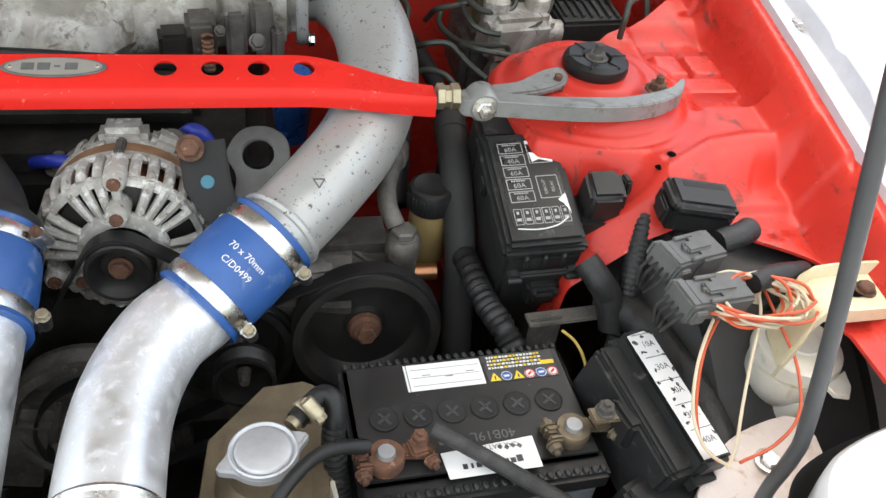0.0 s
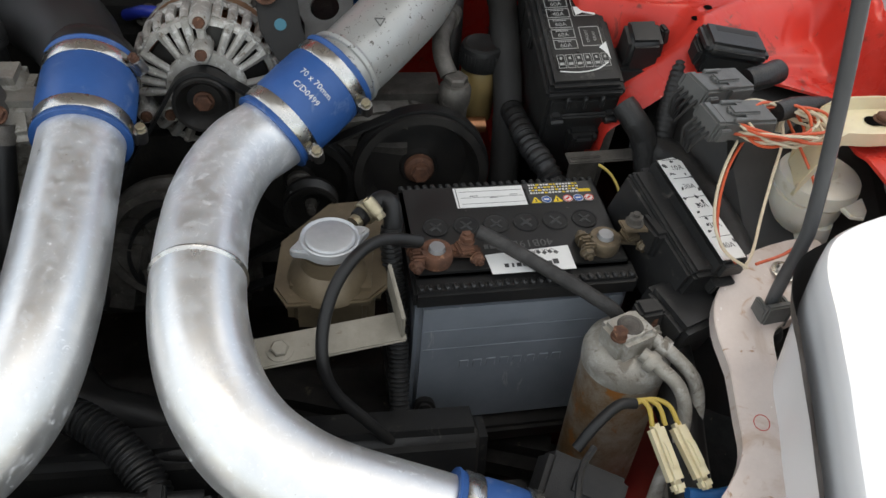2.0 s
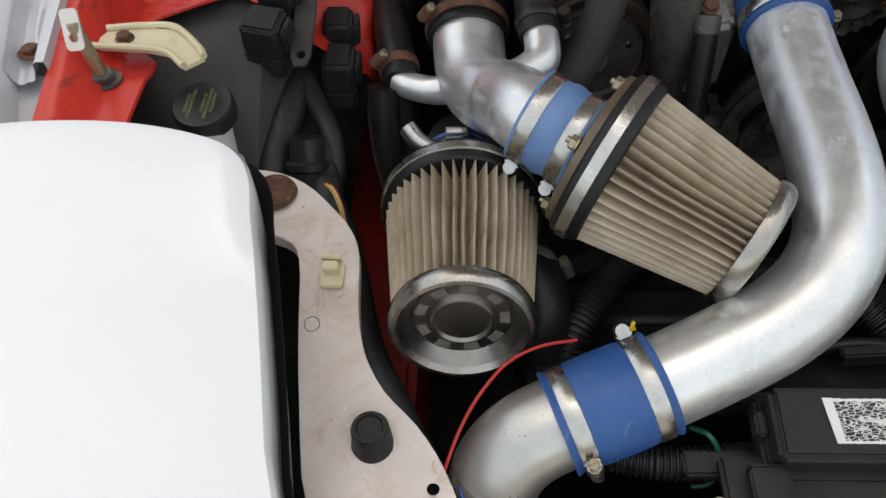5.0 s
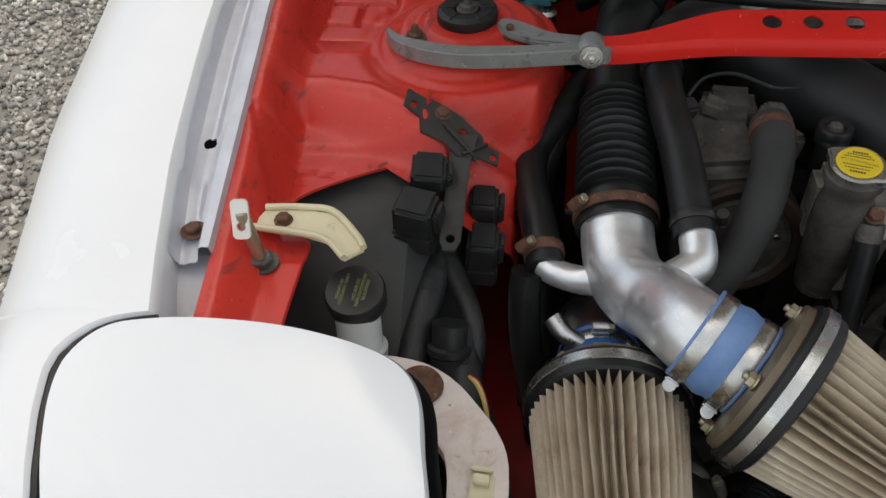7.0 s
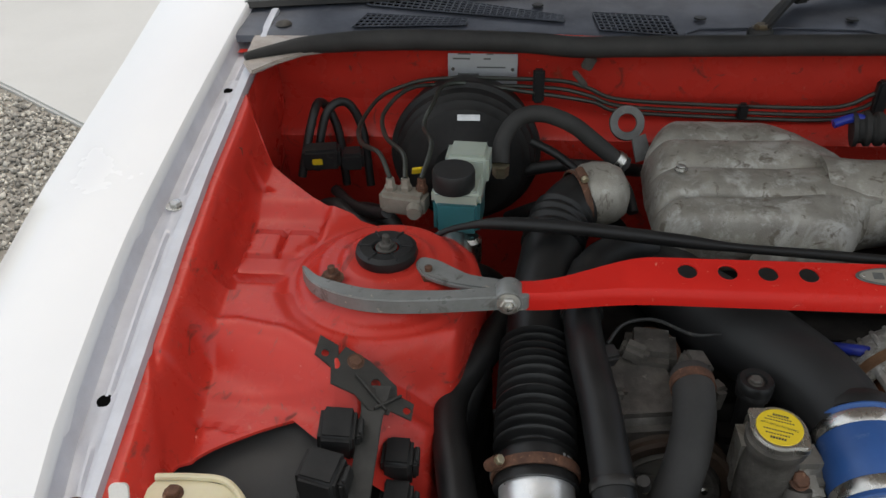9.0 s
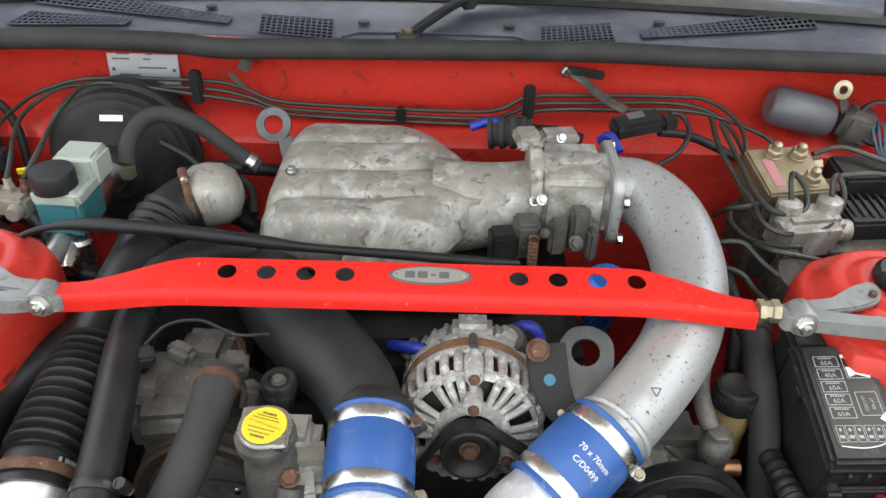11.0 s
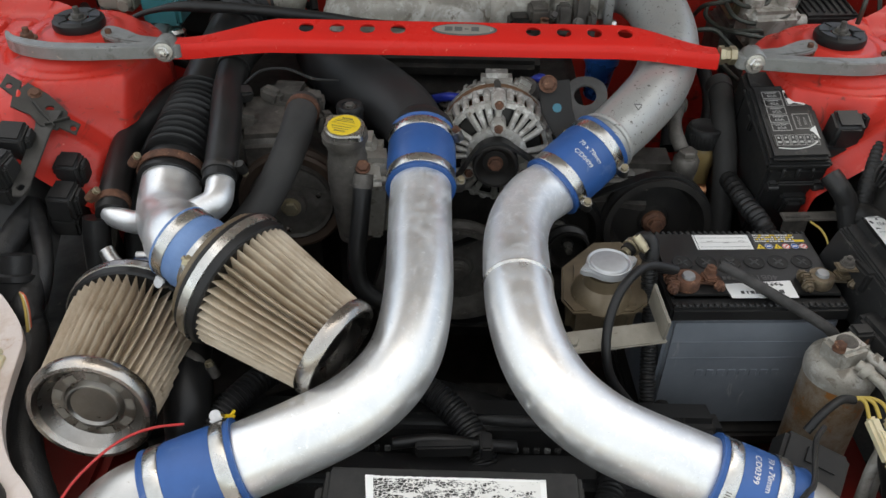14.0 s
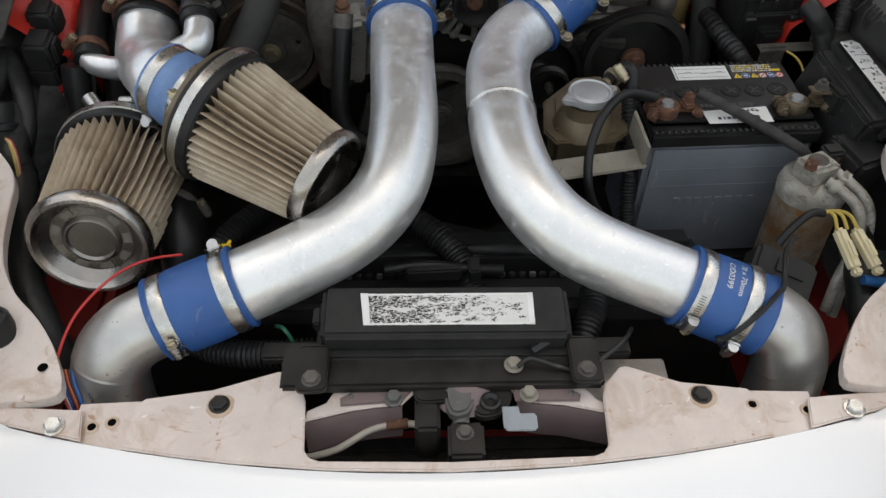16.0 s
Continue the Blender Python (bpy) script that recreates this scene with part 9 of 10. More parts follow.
for k, pts in enumerate((
    [(0.432, 0.832, 0.778), (0.430, 0.842, 0.798), (0.438, 0.856, 0.800), (0.455, 0.850, 0.782), (0.450, 0.830, 0.765), (0.415, 0.822, 0.765), (0.395, 0.85, 0.775), (0.388, 0.91, 0.79), (0.378, 0.97, 0.81)],
    [(0.482, 0.838, 0.780), (0.484, 0.850, 0.797), (0.494, 0.858, 0.796), (0.500, 0.842, 0.775), (0.480, 0.818, 0.752), (0.440, 0.806, 0.745), (0.405, 0.815, 0.75), (0.392, 0.86, 0.765), (0.372, 0.93, 0.79), (0.37, 0.99, 0.81)],
    [(0.44, 0.79, 0.735), (0.43, 0.78, 0.745), (0.405, 0.785, 0.742), (0.385, 0.81, 0.735), (0.37, 0.84, 0.74), (0.375, 0.86, 0.75)],
    [(0.385, 0.79, 0.74), (0.40, 0.77, 0.745), (0.435, 0.765, 0.74), (0.455, 0.765, 0.735), (0.46, 0.762, 0.72), (0.455, 0.76, 0.69)],
    [(0.49, 0.93, 0.79), (0.53, 0.94, 0.795), (0.57, 0.92, 0.79), (0.60, 0.90, 0.785), (0.62, 0.86, 0.78), (0.625, 0.84, 0.75)],
    [(0.50, 0.88, 0.785), (0.55, 0.88, 0.79), (0.585, 0.865, 0.788), (0.60, 0.85, 0.775)],
    [(0.545, 0.74, 0.775), (0.546, 0.74, 0.80), (0.552, 0.75, 0.812), (0.575, 0.76, 0.815), (0.60, 0.77, 0.81)],
    [(0.36, 0.87, 0.73), (0.365, 0.845, 0.755), (0.385, 0.84, 0.762), (0.41, 0.855, 0.76)])):
    cable("brake_pipe", pts, 0.0034, LINE, "thin bent steel brake pipe at the modulator", "pipe", 8, 8)
mot = thing("wiper_motor", (0.505, 1.03, 0.77), "grey wiper motor on the bulkhead", "motor")
part("barrel", lathe(along((0.462, 1.036, 0.812), (1, -0.10, -0.22)), [(0, 0), (0.020, 0.0), (0.026, 0.006), (0.0275, 0.014), (0.0275, 0.080), (0.022, 0.088), (0, 0.088)], 30), surface("grey_motor_paint", (0.13, 0.135, 0.145), (0.09, 0.09, 0.10), 0.45, 0.2), mot)
part("gearbox", merge(box(pose(0.575, 1.02, 0.765, 0, 15, -10), 0.05, 0.045, 0.05, 0.010, 3), tube([(0.555, 1.03, 0.835), (0.565, 1.03, 0.81), (0.575, 1.025, 0.79)], 0.010, 10, 4, flat=0.4)), CAST_DARK, mot)
part("mount_ring", lathe(along((0.552, 1.028, 0.838), (0, -1, 0.3)), [(0.006, -0.004), (0.012, -0.004), (0.013, 0.004), (0.006, 0.005)], 20), ZINC, mot)
for k in range(5):
    cable("blue_wire", [(0.60 + 0.006 * k, 1.01, 0.80), (0.592 + 0.008 * k, 0.99, 0.795), (0.598 + 0.005 * k, 0.975, 0.775), (0.61, 0.96, 0.75)], 0.0016, surface("teal_wire", (0.04, 0.16, 0.24), None, 0.4) if k == 0 else bpy.data.materials["teal_wire"], "thin teal wire by the wiper motor", "wire", 6, 5)
single("wiper_loom_ring", lathe(along((0.605, 1.005, 0.80), (-0.2, -0.9, 0.5)), [(0.026, -0.004), (0.030, -0.004), (0.032, 0), (0.030, 0.004), (0.026, 0.004)], 30, True), PLASTIC, "black loom ring by the wiper motor", "loom")
cb = thing("relay_case", (0.555, 0.90, 0.70), "black ribbed connector case behind the tower", "connector")
part("case", merge(box(pose(0.555, 0.925, 0.735, 8, 0, 6), 0.075, 0.055, 0.045, 0.004), box(pose(0.555, 0.865, 0.715, 8, 0, 6), 0.085, 0.05, 0.035, 0.004)), PLASTIC, cb)
for k in range(7):
    part("rib", box(pose(0.522 + 0.011 * k, 0.868, 0.748, 8, 0, 6), 0.004, 0.046, 0.006, 0.001, 1), PLASTIC, cb)
part("plate", box(pose(0.55, 0.83, 0.715, 6, 0, 4), 0.13, 0.03, 0.004, 0.001), CAST_DARK, cb)

# ---- relay cluster, filler neck and looms by the left inner wing ----
rc = thing("relay_bracket", (-0.49, 0.48, 0.62), "dark steel relay bracket with slotted ends", "bracket")
DARKSTEEL = surface("dull_dark_steel", (0.045, 0.043, 0.038), (0.028, 0.026, 0.023), 0.55, 0.2, 700, 40, 0.8, 0.2, 0.1)
mrb = Matrix.Translation((-0.490, 0.515, 0.754)) @ Matrix(((0.9578, 0.0, -0.2873), (0.0913, 0.9481, 0.3044), (0.2724, -0.3179, 0.9082))).transposed().to_4x4()
part("plate", prism(mrb, [(-0.0455, 0.0054), (-0.0279, -0.0032), (-0.0242, -0.0190), (-0.0009, -0.0233), (0.0148, -0.0349), (0.0335, -0.0347), (0.0345, -0.0308), (0.0544, -0.0347), (0.0539, -0.0179), (0.0369, -0.0138), (0.0351, -0.0054), (0.0061, 0.0126), (-0.0197, 0.0211), (-0.0239, 0.0105), (-0.0261, 0.0202), (-0.0453, 0.0264)], 0.0024, 0.0007, holes=((-0.0363, 0.0094, 0.0036), (0.0158, -0.0080, 0.0044), (0.0485, -0.0264, 0.0034))), DARKSTEEL, rc)
part("plate_lip", box(mrb @ pose(0.013, -0.019, 0.0022, 0, 0, -38), 0.044, 0.0025, 0.005, 0.0006, 1), DARKSTEEL, rc)
part("plate_lip", box(mrb @ pose(0.030, -0.024, 0.0022, 0, 0, 40), 0.028, 0.0025, 0.005, 0.0006, 1), DARKSTEEL, rc)
part("bolt", hexbolt(mrb @ pose(-0.0072, 0.0086, 0.002), 0.0058, 0.004, 1.4), RUST, rc)
dl = Vector((-0.476, 0.394, 0.704)) - Vector((-0.474, 0.495, 0.742))
ml = Matrix.Translation((-0.474, 0.495, 0.742)) @ Matrix((Vector((1, 0, 0)), (-dl).normalized(), Vector((1, 0, 0)).cross(-dl).normalized())).transposed().to_4x4()
part("leg", merge(prism(ml, [(-0.016, 0.012), (0.014, 0.012), (0.009, -0.02), (0.008, -0.100), (0.004, -0.110), (-0.007, -0.110), (-0.011, -0.100), (-0.010, -0.02)], 0.0025, 0.0008, holes=((-0.0015, -0.098, 0.004),)), box(ml @ pose(-0.0105, -0.055, -0.008), 0.002, 0.09, 0.010, 0.0005, 1)), DARKSTEEL, rc)


def relay(x, y, z, sx, sy, rx, ry, rz, label):
    """A relay whose top face is centred on x, y, z."""
    ob = thing("relay", (x, y, z - 0.05), label, "relay", "relays")
    m = pose(x, y, z, rx, ry, rz)
    part("case", box(m @ pose(0, 0, -0.036), sx, sy, 0.036, 0.004, 3, 0.93), PLASTIC_DULL, ob)
    part("skirt", box(m @ pose(0, 0, -0.058), sx * 1.04, sy * 1.04, 0.026, 0.003, 2), PLASTIC_DULL, ob)
    part("tab", merge(box(m @ pose(sx * 0.56, 0, -0.030), 0.007, sy * 0.6, 0.024, 0.002), box(m @ pose(sx * 0.60, 0, -0.012), 0.004, sy * 0.4, 0.010, 0.001, 1)), PLASTIC_DULL, ob)


relay(-0.501, 0.457, 0.750, 0.034, 0.036, 14, 6, 4, "square black relay on the bracket")
relay(-0.509, 0.418, 0.740, 0.038, 0.036, 10, 4, -12, "square black relay below the bracket")
relay(-0.4525, 0.468, 0.706, 0.030, 0.034, 8, 4, 2, "black relay beside the bracket leg")
relay(-0.4505, 0.432, 0.688, 0.031, 0.038, 8, 4, 0, "lower black relay beside the bracket leg")
wf = thing("washer_filler", (-0.549, 0.325, 0.60), "white filler neck with a black printed cap", "filler neck")
part("cap", lathe(pose(-0.549, 0.329, 0.712, 10, 0, 0), [(0.020, -0.012), (0.0255, -0.012), (0.026, -0.002), (0.0262, 0.003), (0.0245, 0.006), (0, 0.0065)], 40), PLASTIC, wf)
OLIVE = surface("olive_print", (0.36, 0.35, 0.13), None, 0.5)
for x, words in ((-0.0125, "RADIATOR"), (-0.0085, "COOLANT ONLY"), (0.0015, "LIQUIDE DE"), (0.0058, "REFROIDISSEMENT"), (0.0100, "SEULEMENT")):
    flat_text(words, pose(-0.549, 0.329, 0.712, 10, 0, 0) @ pose(x, 0, 0.0069, 0, 0, 84), 0.0040, OLIVE, wf)
part("neck", tube([(-0.549, 0.328, 0.708), (-0.548, 0.318, 0.680), (-0.546, 0.305, 0.64), (-0.545, 0.29, 0.58), (-0.545, 0.28, 0.5)], 0.0195, 22, 6), surface("white_neck", (0.60, 0.60, 0.58), (0.48, 0.47, 0.45), 0.45), wf)
part("neck_rim", lathe(along((-0.547, 0.311, 0.660), (0, 0.3, 1)), [(0.019, -0.004), (0.023, -0.004), (0.0235, 0.004), (0.019, 0.005)], 26), bpy.data.materials["white_neck"], wf)
cable("wiring_loom", [(-0.492, 0.438, 0.660), (-0.496, 0.40, 0.655), (-0.502, 0.36, 0.645), (-0.508, 0.325, 0.63), (-0.512, 0.30, 0.60), (-0.515, 0.28, 0.55)], 0.0145, TAPE, "black taped loom under the relays", "loom", 16, 12, wrap)
cable("wiring_loom", [(-0.490, 0.435, 0.665), (-0.472, 0.40, 0.655), (-0.456, 0.365, 0.645), (-0.452, 0.335, 0.625), (-0.462, 0.31, 0.60), (-0.48, 0.29, 0.57)], 0.010, TAPE, "black taped loom curling below the relays", "loom", 14, 12, wrap)
cable("wiring_loom", [(-0.468, 0.36, 0.64), (-0.462, 0.33, 0.628), (-0.455, 0.30, 0.62), (-0.447, 0.285, 0.605), (-0.430, 0.23, 0.598), (-0.412, 0.165, 0.585), (-0.385, 0.115, 0.565), (-0.365, 0.09, 0.53)], 0.0155, TAPE, "thick black loom beside the headlamp carrier", "loom", 16, 12, wrap)
plug = thing("round_plug", (-0.475, 0.335, 0.61), "black ribbed plug on the loom", "plug")
part("plug", lathe(along((-0.474, 0.318, 0.62), (0.02, 0.5, 0.8)), [(0, 0), (0.017, 0), (0.018, 0.02), (0.020, 0.022), (0.020, 0.028), (0.016, 0.030), (0.016, 0.05), (0, 0.05)], 26), PLASTIC, plug)
for k, (mt, lab) in enumerate(((YEL, "yellow wire"), (CREAM, "pink-white wire"), (ORANGE, "orange wire"))):
    cable("loose_wire", [(-0.452, 0.297, 0.650), (-0.444, 0.286 + 0.002 * k, 0.652), (-0.437, 0.272 + 0.003 * k, 0.645), (-0.433, 0.258 + 0.003 * k, 0.632)], 0.0015, mt, lab + " leaving the taped loom", "wire", 7, 5)
pin = thing("headlamp_stop", (-0.395, 0.074, 0.60), "black rubber stop on the headlamp carrier", "rubber stop")
part("stop", lathe(pose(-0.396, 0.074, 0.604), [(0.0165, 0), (0.0165, 0.006), (0.0145, 0.010), (0.0140, 0.024), (0.0125, 0.027), (0.010, 0.027), (0.009, 0.025), (0, 0.025)], 28), RUBBER, pin)
cp = thing("wire_clip", (-0.430, 0.19, 0.65), "ivory plastic clip on the headlamp carrier", "clip")
part("clip", merge(box(pose(-0.432, 0.192, 0.652, 14, 0, -4), 0.018, 0.020, 0.006, 0.001), box(pose(-0.432, 0.195, 0.655, 14, 0, -4), 0.012, 0.008, 0.014, 0.001), box(pose(-0.432, 0.202, 0.660, 14, 0, -4), 0.016, 0.004, 0.010, 0.001)), IVORY, cp)
rusty = thing("carrier_bolt", (-0.492, 0.285, 0.67), "large rusty bolt seat on the headlamp carrier", "bolt")
part("seat", lathe(pose(-0.490, 0.273, 0.667), [(0, 0.003), (0.008, 0.004), (0.010, 0.003), (0.018, 0.0025), (0.020, -0.002)], 28), RUST, rusty)
part("bolt", hexbolt(pose(0.524, 0.282, 0.667), 0.0075, 0.005, 1.5), STEEL, thing("carrier_bolt", (0.524, 0.292, 0.667), "plain steel bolt on the headlamp carrier", "bolt"))
for x, y in ((-0.446, 0.155), (0.459, 0.158)):
    single("pressed_ring", lathe(pose(x, y, table(y, [(0.1, 0.622), (0.15, 0.640), (0.2, 0.655)]) + 0.0005, 16, 0, 0), [(0.0056, 0), (0.0059, 0.0003), (0.0062, 0)], 28), GREYPLASTIC if x < 0 else RED, "faint ring stamped on the carrier", "mark")
single("carrier_hole", lathe(pose(-0.3515, 0.041, 0.6015), [(0, 0.0008), (0.0040, 0.0008), (0.0046, 0)], 14), HOLE, "black disc standing for a drilled hole in the carrier", "hole")
cable("red_wire", [(-0.352, 0.045, 0.56), (-0.345, 0.055, 0.595), (-0.332, 0.080, 0.618), (-0.316, 0.106, 0.626), (-0.296, 0.128, 0.630), (-0.272, 0.140, 0.632), (-0.245, 0.145, 0.632)], 0.0013, RW, "thin red wire looping to the coupler", "wire", 8)
for k in range(7):
    cable("thin_wire", [(-0.352 + 0.003 * k, 0.050, 0.585), (-0.345 + 0.0025 * k, 0.038, 0.580), (-0.335 + 0.002 * k, 0.022, 0.565), (-0.330, 0.01, 0.54)], 0.0013, (RW, CREAM, BLUEW, PLASTIC, ORANGE, PLASTIC, SIGNBLUE)[k], "thin coloured wire in a bundle", "wire", 6, 5)

# ---- radiator, its cover box, brackets and the bonnet latch ----
rad = thing("radiator", (0, 0.13, 0.35), "black radiator leaning back behind the nose", "radiator")
part("core", box(pose(0, 0.115, 0.34, -18, 0, 0), 0.62, 0.045, 0.20, 0.004), BLACKPAINT, rad)
part("top_tank", merge(box(pose(0, 0.150, 0.535, -14, 0, 0), 0.56, 0.050, 0.030, 0.008, 3)), PLASTIC, rad)
part("fan_shroud", merge(box(pose(0, 0.205, 0.44, -16, 0, 0), 0.56, 0.05, 0.12, 0.012, 3), box(pose(0.05, 0.245, 0.50, -10, 0, 0), 0.36, 0.05, 0.02, 0.008, 2)), PLASTIC, rad)
for k in range(34):
    part("top_tab", box(pose(-0.16 + 0.0105 * k, 0.176, 0.560, -14, 0, 0), 0.006, 0.004, 0.006, 0.001, 1), PLASTIC_DULL if k % 3 else GREYPLASTIC, rad)
cross = thing("radiator_support", (0, 0.055, 0.57), "black painted radiator support rail", "support")
part("rail", merge(box(pose(-0.005, 0.047, 0.580), 0.285, 0.050, 0.012, 0.003, 2), box(pose(0.0, 0.072, 0.570), 0.34, 0.020, 0.010, 0.002)), BLACKPAINT, cross)
part("pale_panel", box(pose(0.168, 0.056, 0.540), 0.085, 0.05, 0.006, 0.002), CORNER, cross, "stained primer panel in the shade")
part("bolt", hexbolt(pose(0.058, 0.040, 0.594), 0.0058, 0.007, 1.5), DULLZINC, cross)
for x, y, z in ((-0.118, 0.028, 0.606), (0.120, 0.033, 0.606)):
    bq = part("mount", merge(prism(pose(x, y + 0.006, z - 0.008), rounded(0.027, 0.048, 0.006), 0.006, 0.0015), box(pose(x, y + 0.030, z - 0.03), 0.026, 0.005, 0.028, 0.002)), BLACKPAINT, cross, "black radiator mount")
    part("bolt", hexbolt(pose(x, y - 0.006, z - 0.002), 0.0065, 0.006, 1.3), CAST_DARK, bq)
bx = thing("relay_cover_box", (0, 0.085, 0.58), "long black cover box with a cracked white label", "cover box")
mbx = pose(-0.0015, 0.085, 0.590, 8, 0, -0.6)
part("base", box(mbx @ pose(0, -0.004, -0.010), 0.232, 0.064, 0.020, 0.003, 2), PLASTIC_DULL, bx)
part("lid", merge(box(mbx @ pose(0, 0, 0.008), 0.222, 0.054, 0.026, 0.005, 3)), PLASTIC_DULL, bx)
part("side_latch", box(mbx @ pose(-0.116, 0.004, 0.004), 0.008, 0.018, 0.016, 0.002), PLASTIC_DULL, bx)
FADED = surface("cracked_label", (0.70, 0.69, 0.66), (0.58, 0.57, 0.54), 0.5, 0, 300, 30, 0.5, 0.03, 0.05)
fn, fl_ = FADED.node_tree.nodes, FADED.node_tree.links
f_co, f_map, f_cell, f_noise, f_x = fn.new("ShaderNodeTexCoord"), fn.new("ShaderNodeMapping"), fn.new("ShaderNodeTexVoronoi"), fn.new("ShaderNodeTexNoise"), fn.new("ShaderNodeSeparateXYZ")
f_map.inputs["Scale"].default_value = (0.75, 1.5, 1.0)
f_cell.feature = "DISTANCE_TO_EDGE"
f_cell.inputs["Scale"].default_value = 300
f_cell.inputs["Randomness"].default_value = 1.0
f_noise.inputs["Scale"].default_value, f_noise.inputs["Detail"].default_value, f_noise.inputs["Roughness"].default_value = 120, 5, 0.68
fl_.new(f_co.outputs["Object"], f_map.inputs["Vector"])
fl_.new(f_co.outputs["Object"], f_x.inputs[0])
fl_.new(f_map.outputs[0], f_cell.inputs["Vector"])
fl_.new(f_map.outputs[0], f_noise.inputs["Vector"])
f_limit, f_flake, f_crack, f_both, f_mix = fn.new("ShaderNodeMapRange"), fn.new("ShaderNodeMath"), fn.new("ShaderNodeMath"), fn.new("ShaderNodeMath"), fn.new("ShaderNodeMix")
f_limit.inputs[1].default_value, f_limit.inputs[2].default_value, f_limit.inputs[3].default_value, f_limit.inputs[4].default_value = -0.060, 0.060, 0.41, 0.585
fl_.new(f_x.outputs[0], f_limit.inputs[0])
f_flake.operation, f_crack.operation, f_both.operation = "GREATER_THAN", "GREATER_THAN", "MULTIPLY"
fl_.new(f_noise.outputs["Fac"], f_flake.inputs[0])
fl_.new(f_limit.outputs[0], f_flake.inputs[1])
fl_.new(f_cell.outputs["Distance"], f_crack.inputs[0])
f_crack.inputs[1].default_value = 0.07
fl_.new(f_flake.outputs[0], f_both.inputs[0])
fl_.new(f_crack.outputs[0], f_both.inputs[1])
f_mix.data_type = "RGBA"
f_bsdf = fn["Principled BSDF"]
fl_.new(f_bsdf.inputs["Base Color"].links[0].from_socket, f_mix.inputs["A"])
f_mix.inputs["B"].default_value = (0.012, 0.012, 0.012, 1)
fl_.new(f_both.outputs[0], f_mix.inputs["Factor"])
fl_.new(f_mix.outputs["Result"], f_bsdf.inputs["Base Color"])
lab_ = part("label", box(mbx @ pose(0.004, 0.001, 0.0341), 0.150, 0.033, 0.0005, 0), FADED, bx, "white label cracked into flakes")
part("label_margin", prism(mbx @ pose(-0.068, 0.001, 0.0345), [(-0.0045, -0.0165), (0.0015, -0.0165), (-0.0015, 0.0165), (-0.0085, 0.0165)], 0.0006, 0), LABEL, bx)
for yy, w_ in ((-0.0145, 0.150), (0.0160, 0.150)):
    part("label_border", box(mbx @ pose(0.004, yy, 0.0345), w_, 0.0017, 0.0004, 0), LABEL, bx)
part("label_border", box(mbx @ pose(0.0765, 0.001, 0.0345), 0.005, 0.033, 0.0004, 0), LABEL, bx)
for k in range(4):
    part("slot", box(mbx @ pose(-0.02 + 0.035 * k, -0.0365, -0.004), 0.022, 0.003, 0.006, 0.001, 1), INK, bx)
latch = thing("bonnet_latch", (0.01, 0.0, 0.56), "greasy bonnet latch with a silver tab", "latch")
PURPLE = surface("dull_purple_primer", (0.135, 0.090, 0.092), (0.21, 0.165, 0.155), 0.5)
part("primer_strip", prism(pose(0, -0.007, 0.577), [(-0.123, 0.013), (-0.107, 0.021), (-0.098, 0.038), (0.117, 0.038), (0.130, 0.020), (0.146, 0.012), (0.146, 0.004), (0.101, 0.015), (0.075, 0.018), (0.056, 0.030), (-0.029, 0.031), (-0.041, 0.018), (-0.065, 0.016), (-0.085, 0.013), (-0.124, 0.003)][::-1], 0.003, 0.001), PRIMER, latch, "stained primer strip")
part("primer_dome", lathe(pose(0.014, 0.028, 0.577), [(0, 0.012), (0.012, 0.011), (0.022, 0.006), (0.030, 0.0)], 28), PURPLE, latch)
for pts in ([(-0.095, 0.024), (-0.078, 0.034), (-0.031, 0.032), (-0.041, 0.020), (-0.094, 0.016)], [(0.056, 0.032), (0.104, 0.032), (0.116, 0.024), (0.114, 0.017), (0.058, 0.018)]):
    cx, cy = sum(p[0] for p in pts) / len(pts), sum(p[1] for p in pts) / len(pts)
    flange = part("flange", prism(pose(0, -0.007, 0.5802), pts[::-1], 0.0025, 0.0008), PURPLE, latch, "dull purple flange plate")
    part("pip", lathe(pose(cx + (0.018 if cx > 0 else -0.018), cy - 0.007, 0.5827), [(0, 0.0012), (0.002, 0.0008), (0.0028, 0)], 12), GREYPLASTIC, flange)
for pts in ([(-0.124, 0.0025), (-0.085, 0.0125), (-0.065, 0.0155), (-0.041, 0.0175)], [(0.060, 0.0225), (0.075, 0.0175), (0.101, 0.0145), (0.146, 0.0035)]):
    part("skirt", sheet([[(x, y - 0.007, 0.577), (x, y - 0.010, 0.570), (x, y - 0.014, 0.552), (x, y - 0.015, 0.542)] for x, y in pts], 0.002), PURPLE, latch, "purple primed skirt")
part("cheek", merge(box(pose(-0.019, 0.006, 0.530), 0.022, 0.044, 0.052, 0.003), prism(pose(0, 0, 0.578), blob([(-0.029, 0.030), (-0.006, 0.036), (0.006, 0.030), (0.004, 0.014), (-0.010, 0.010), (-0.028, 0.012)], 4), 0.007, 0.002)), BLACKPAINT, latch, "greasy black latch cheek")
part("hook", merge(prism(pose(0, 0, 0.574), blob([(-0.004, 0.026), (0.006, 0.034), (0.018, 0.030), (0.022, 0.014), (0.016, -0.002), (0.000, -0.002)], 4), 0.014, 0.003), box(pose(0.010, 0.004, 0.54), 0.014, 0.030, 0.040, 0.003)), EYESTEEL, latch, "worn steel latch hook")
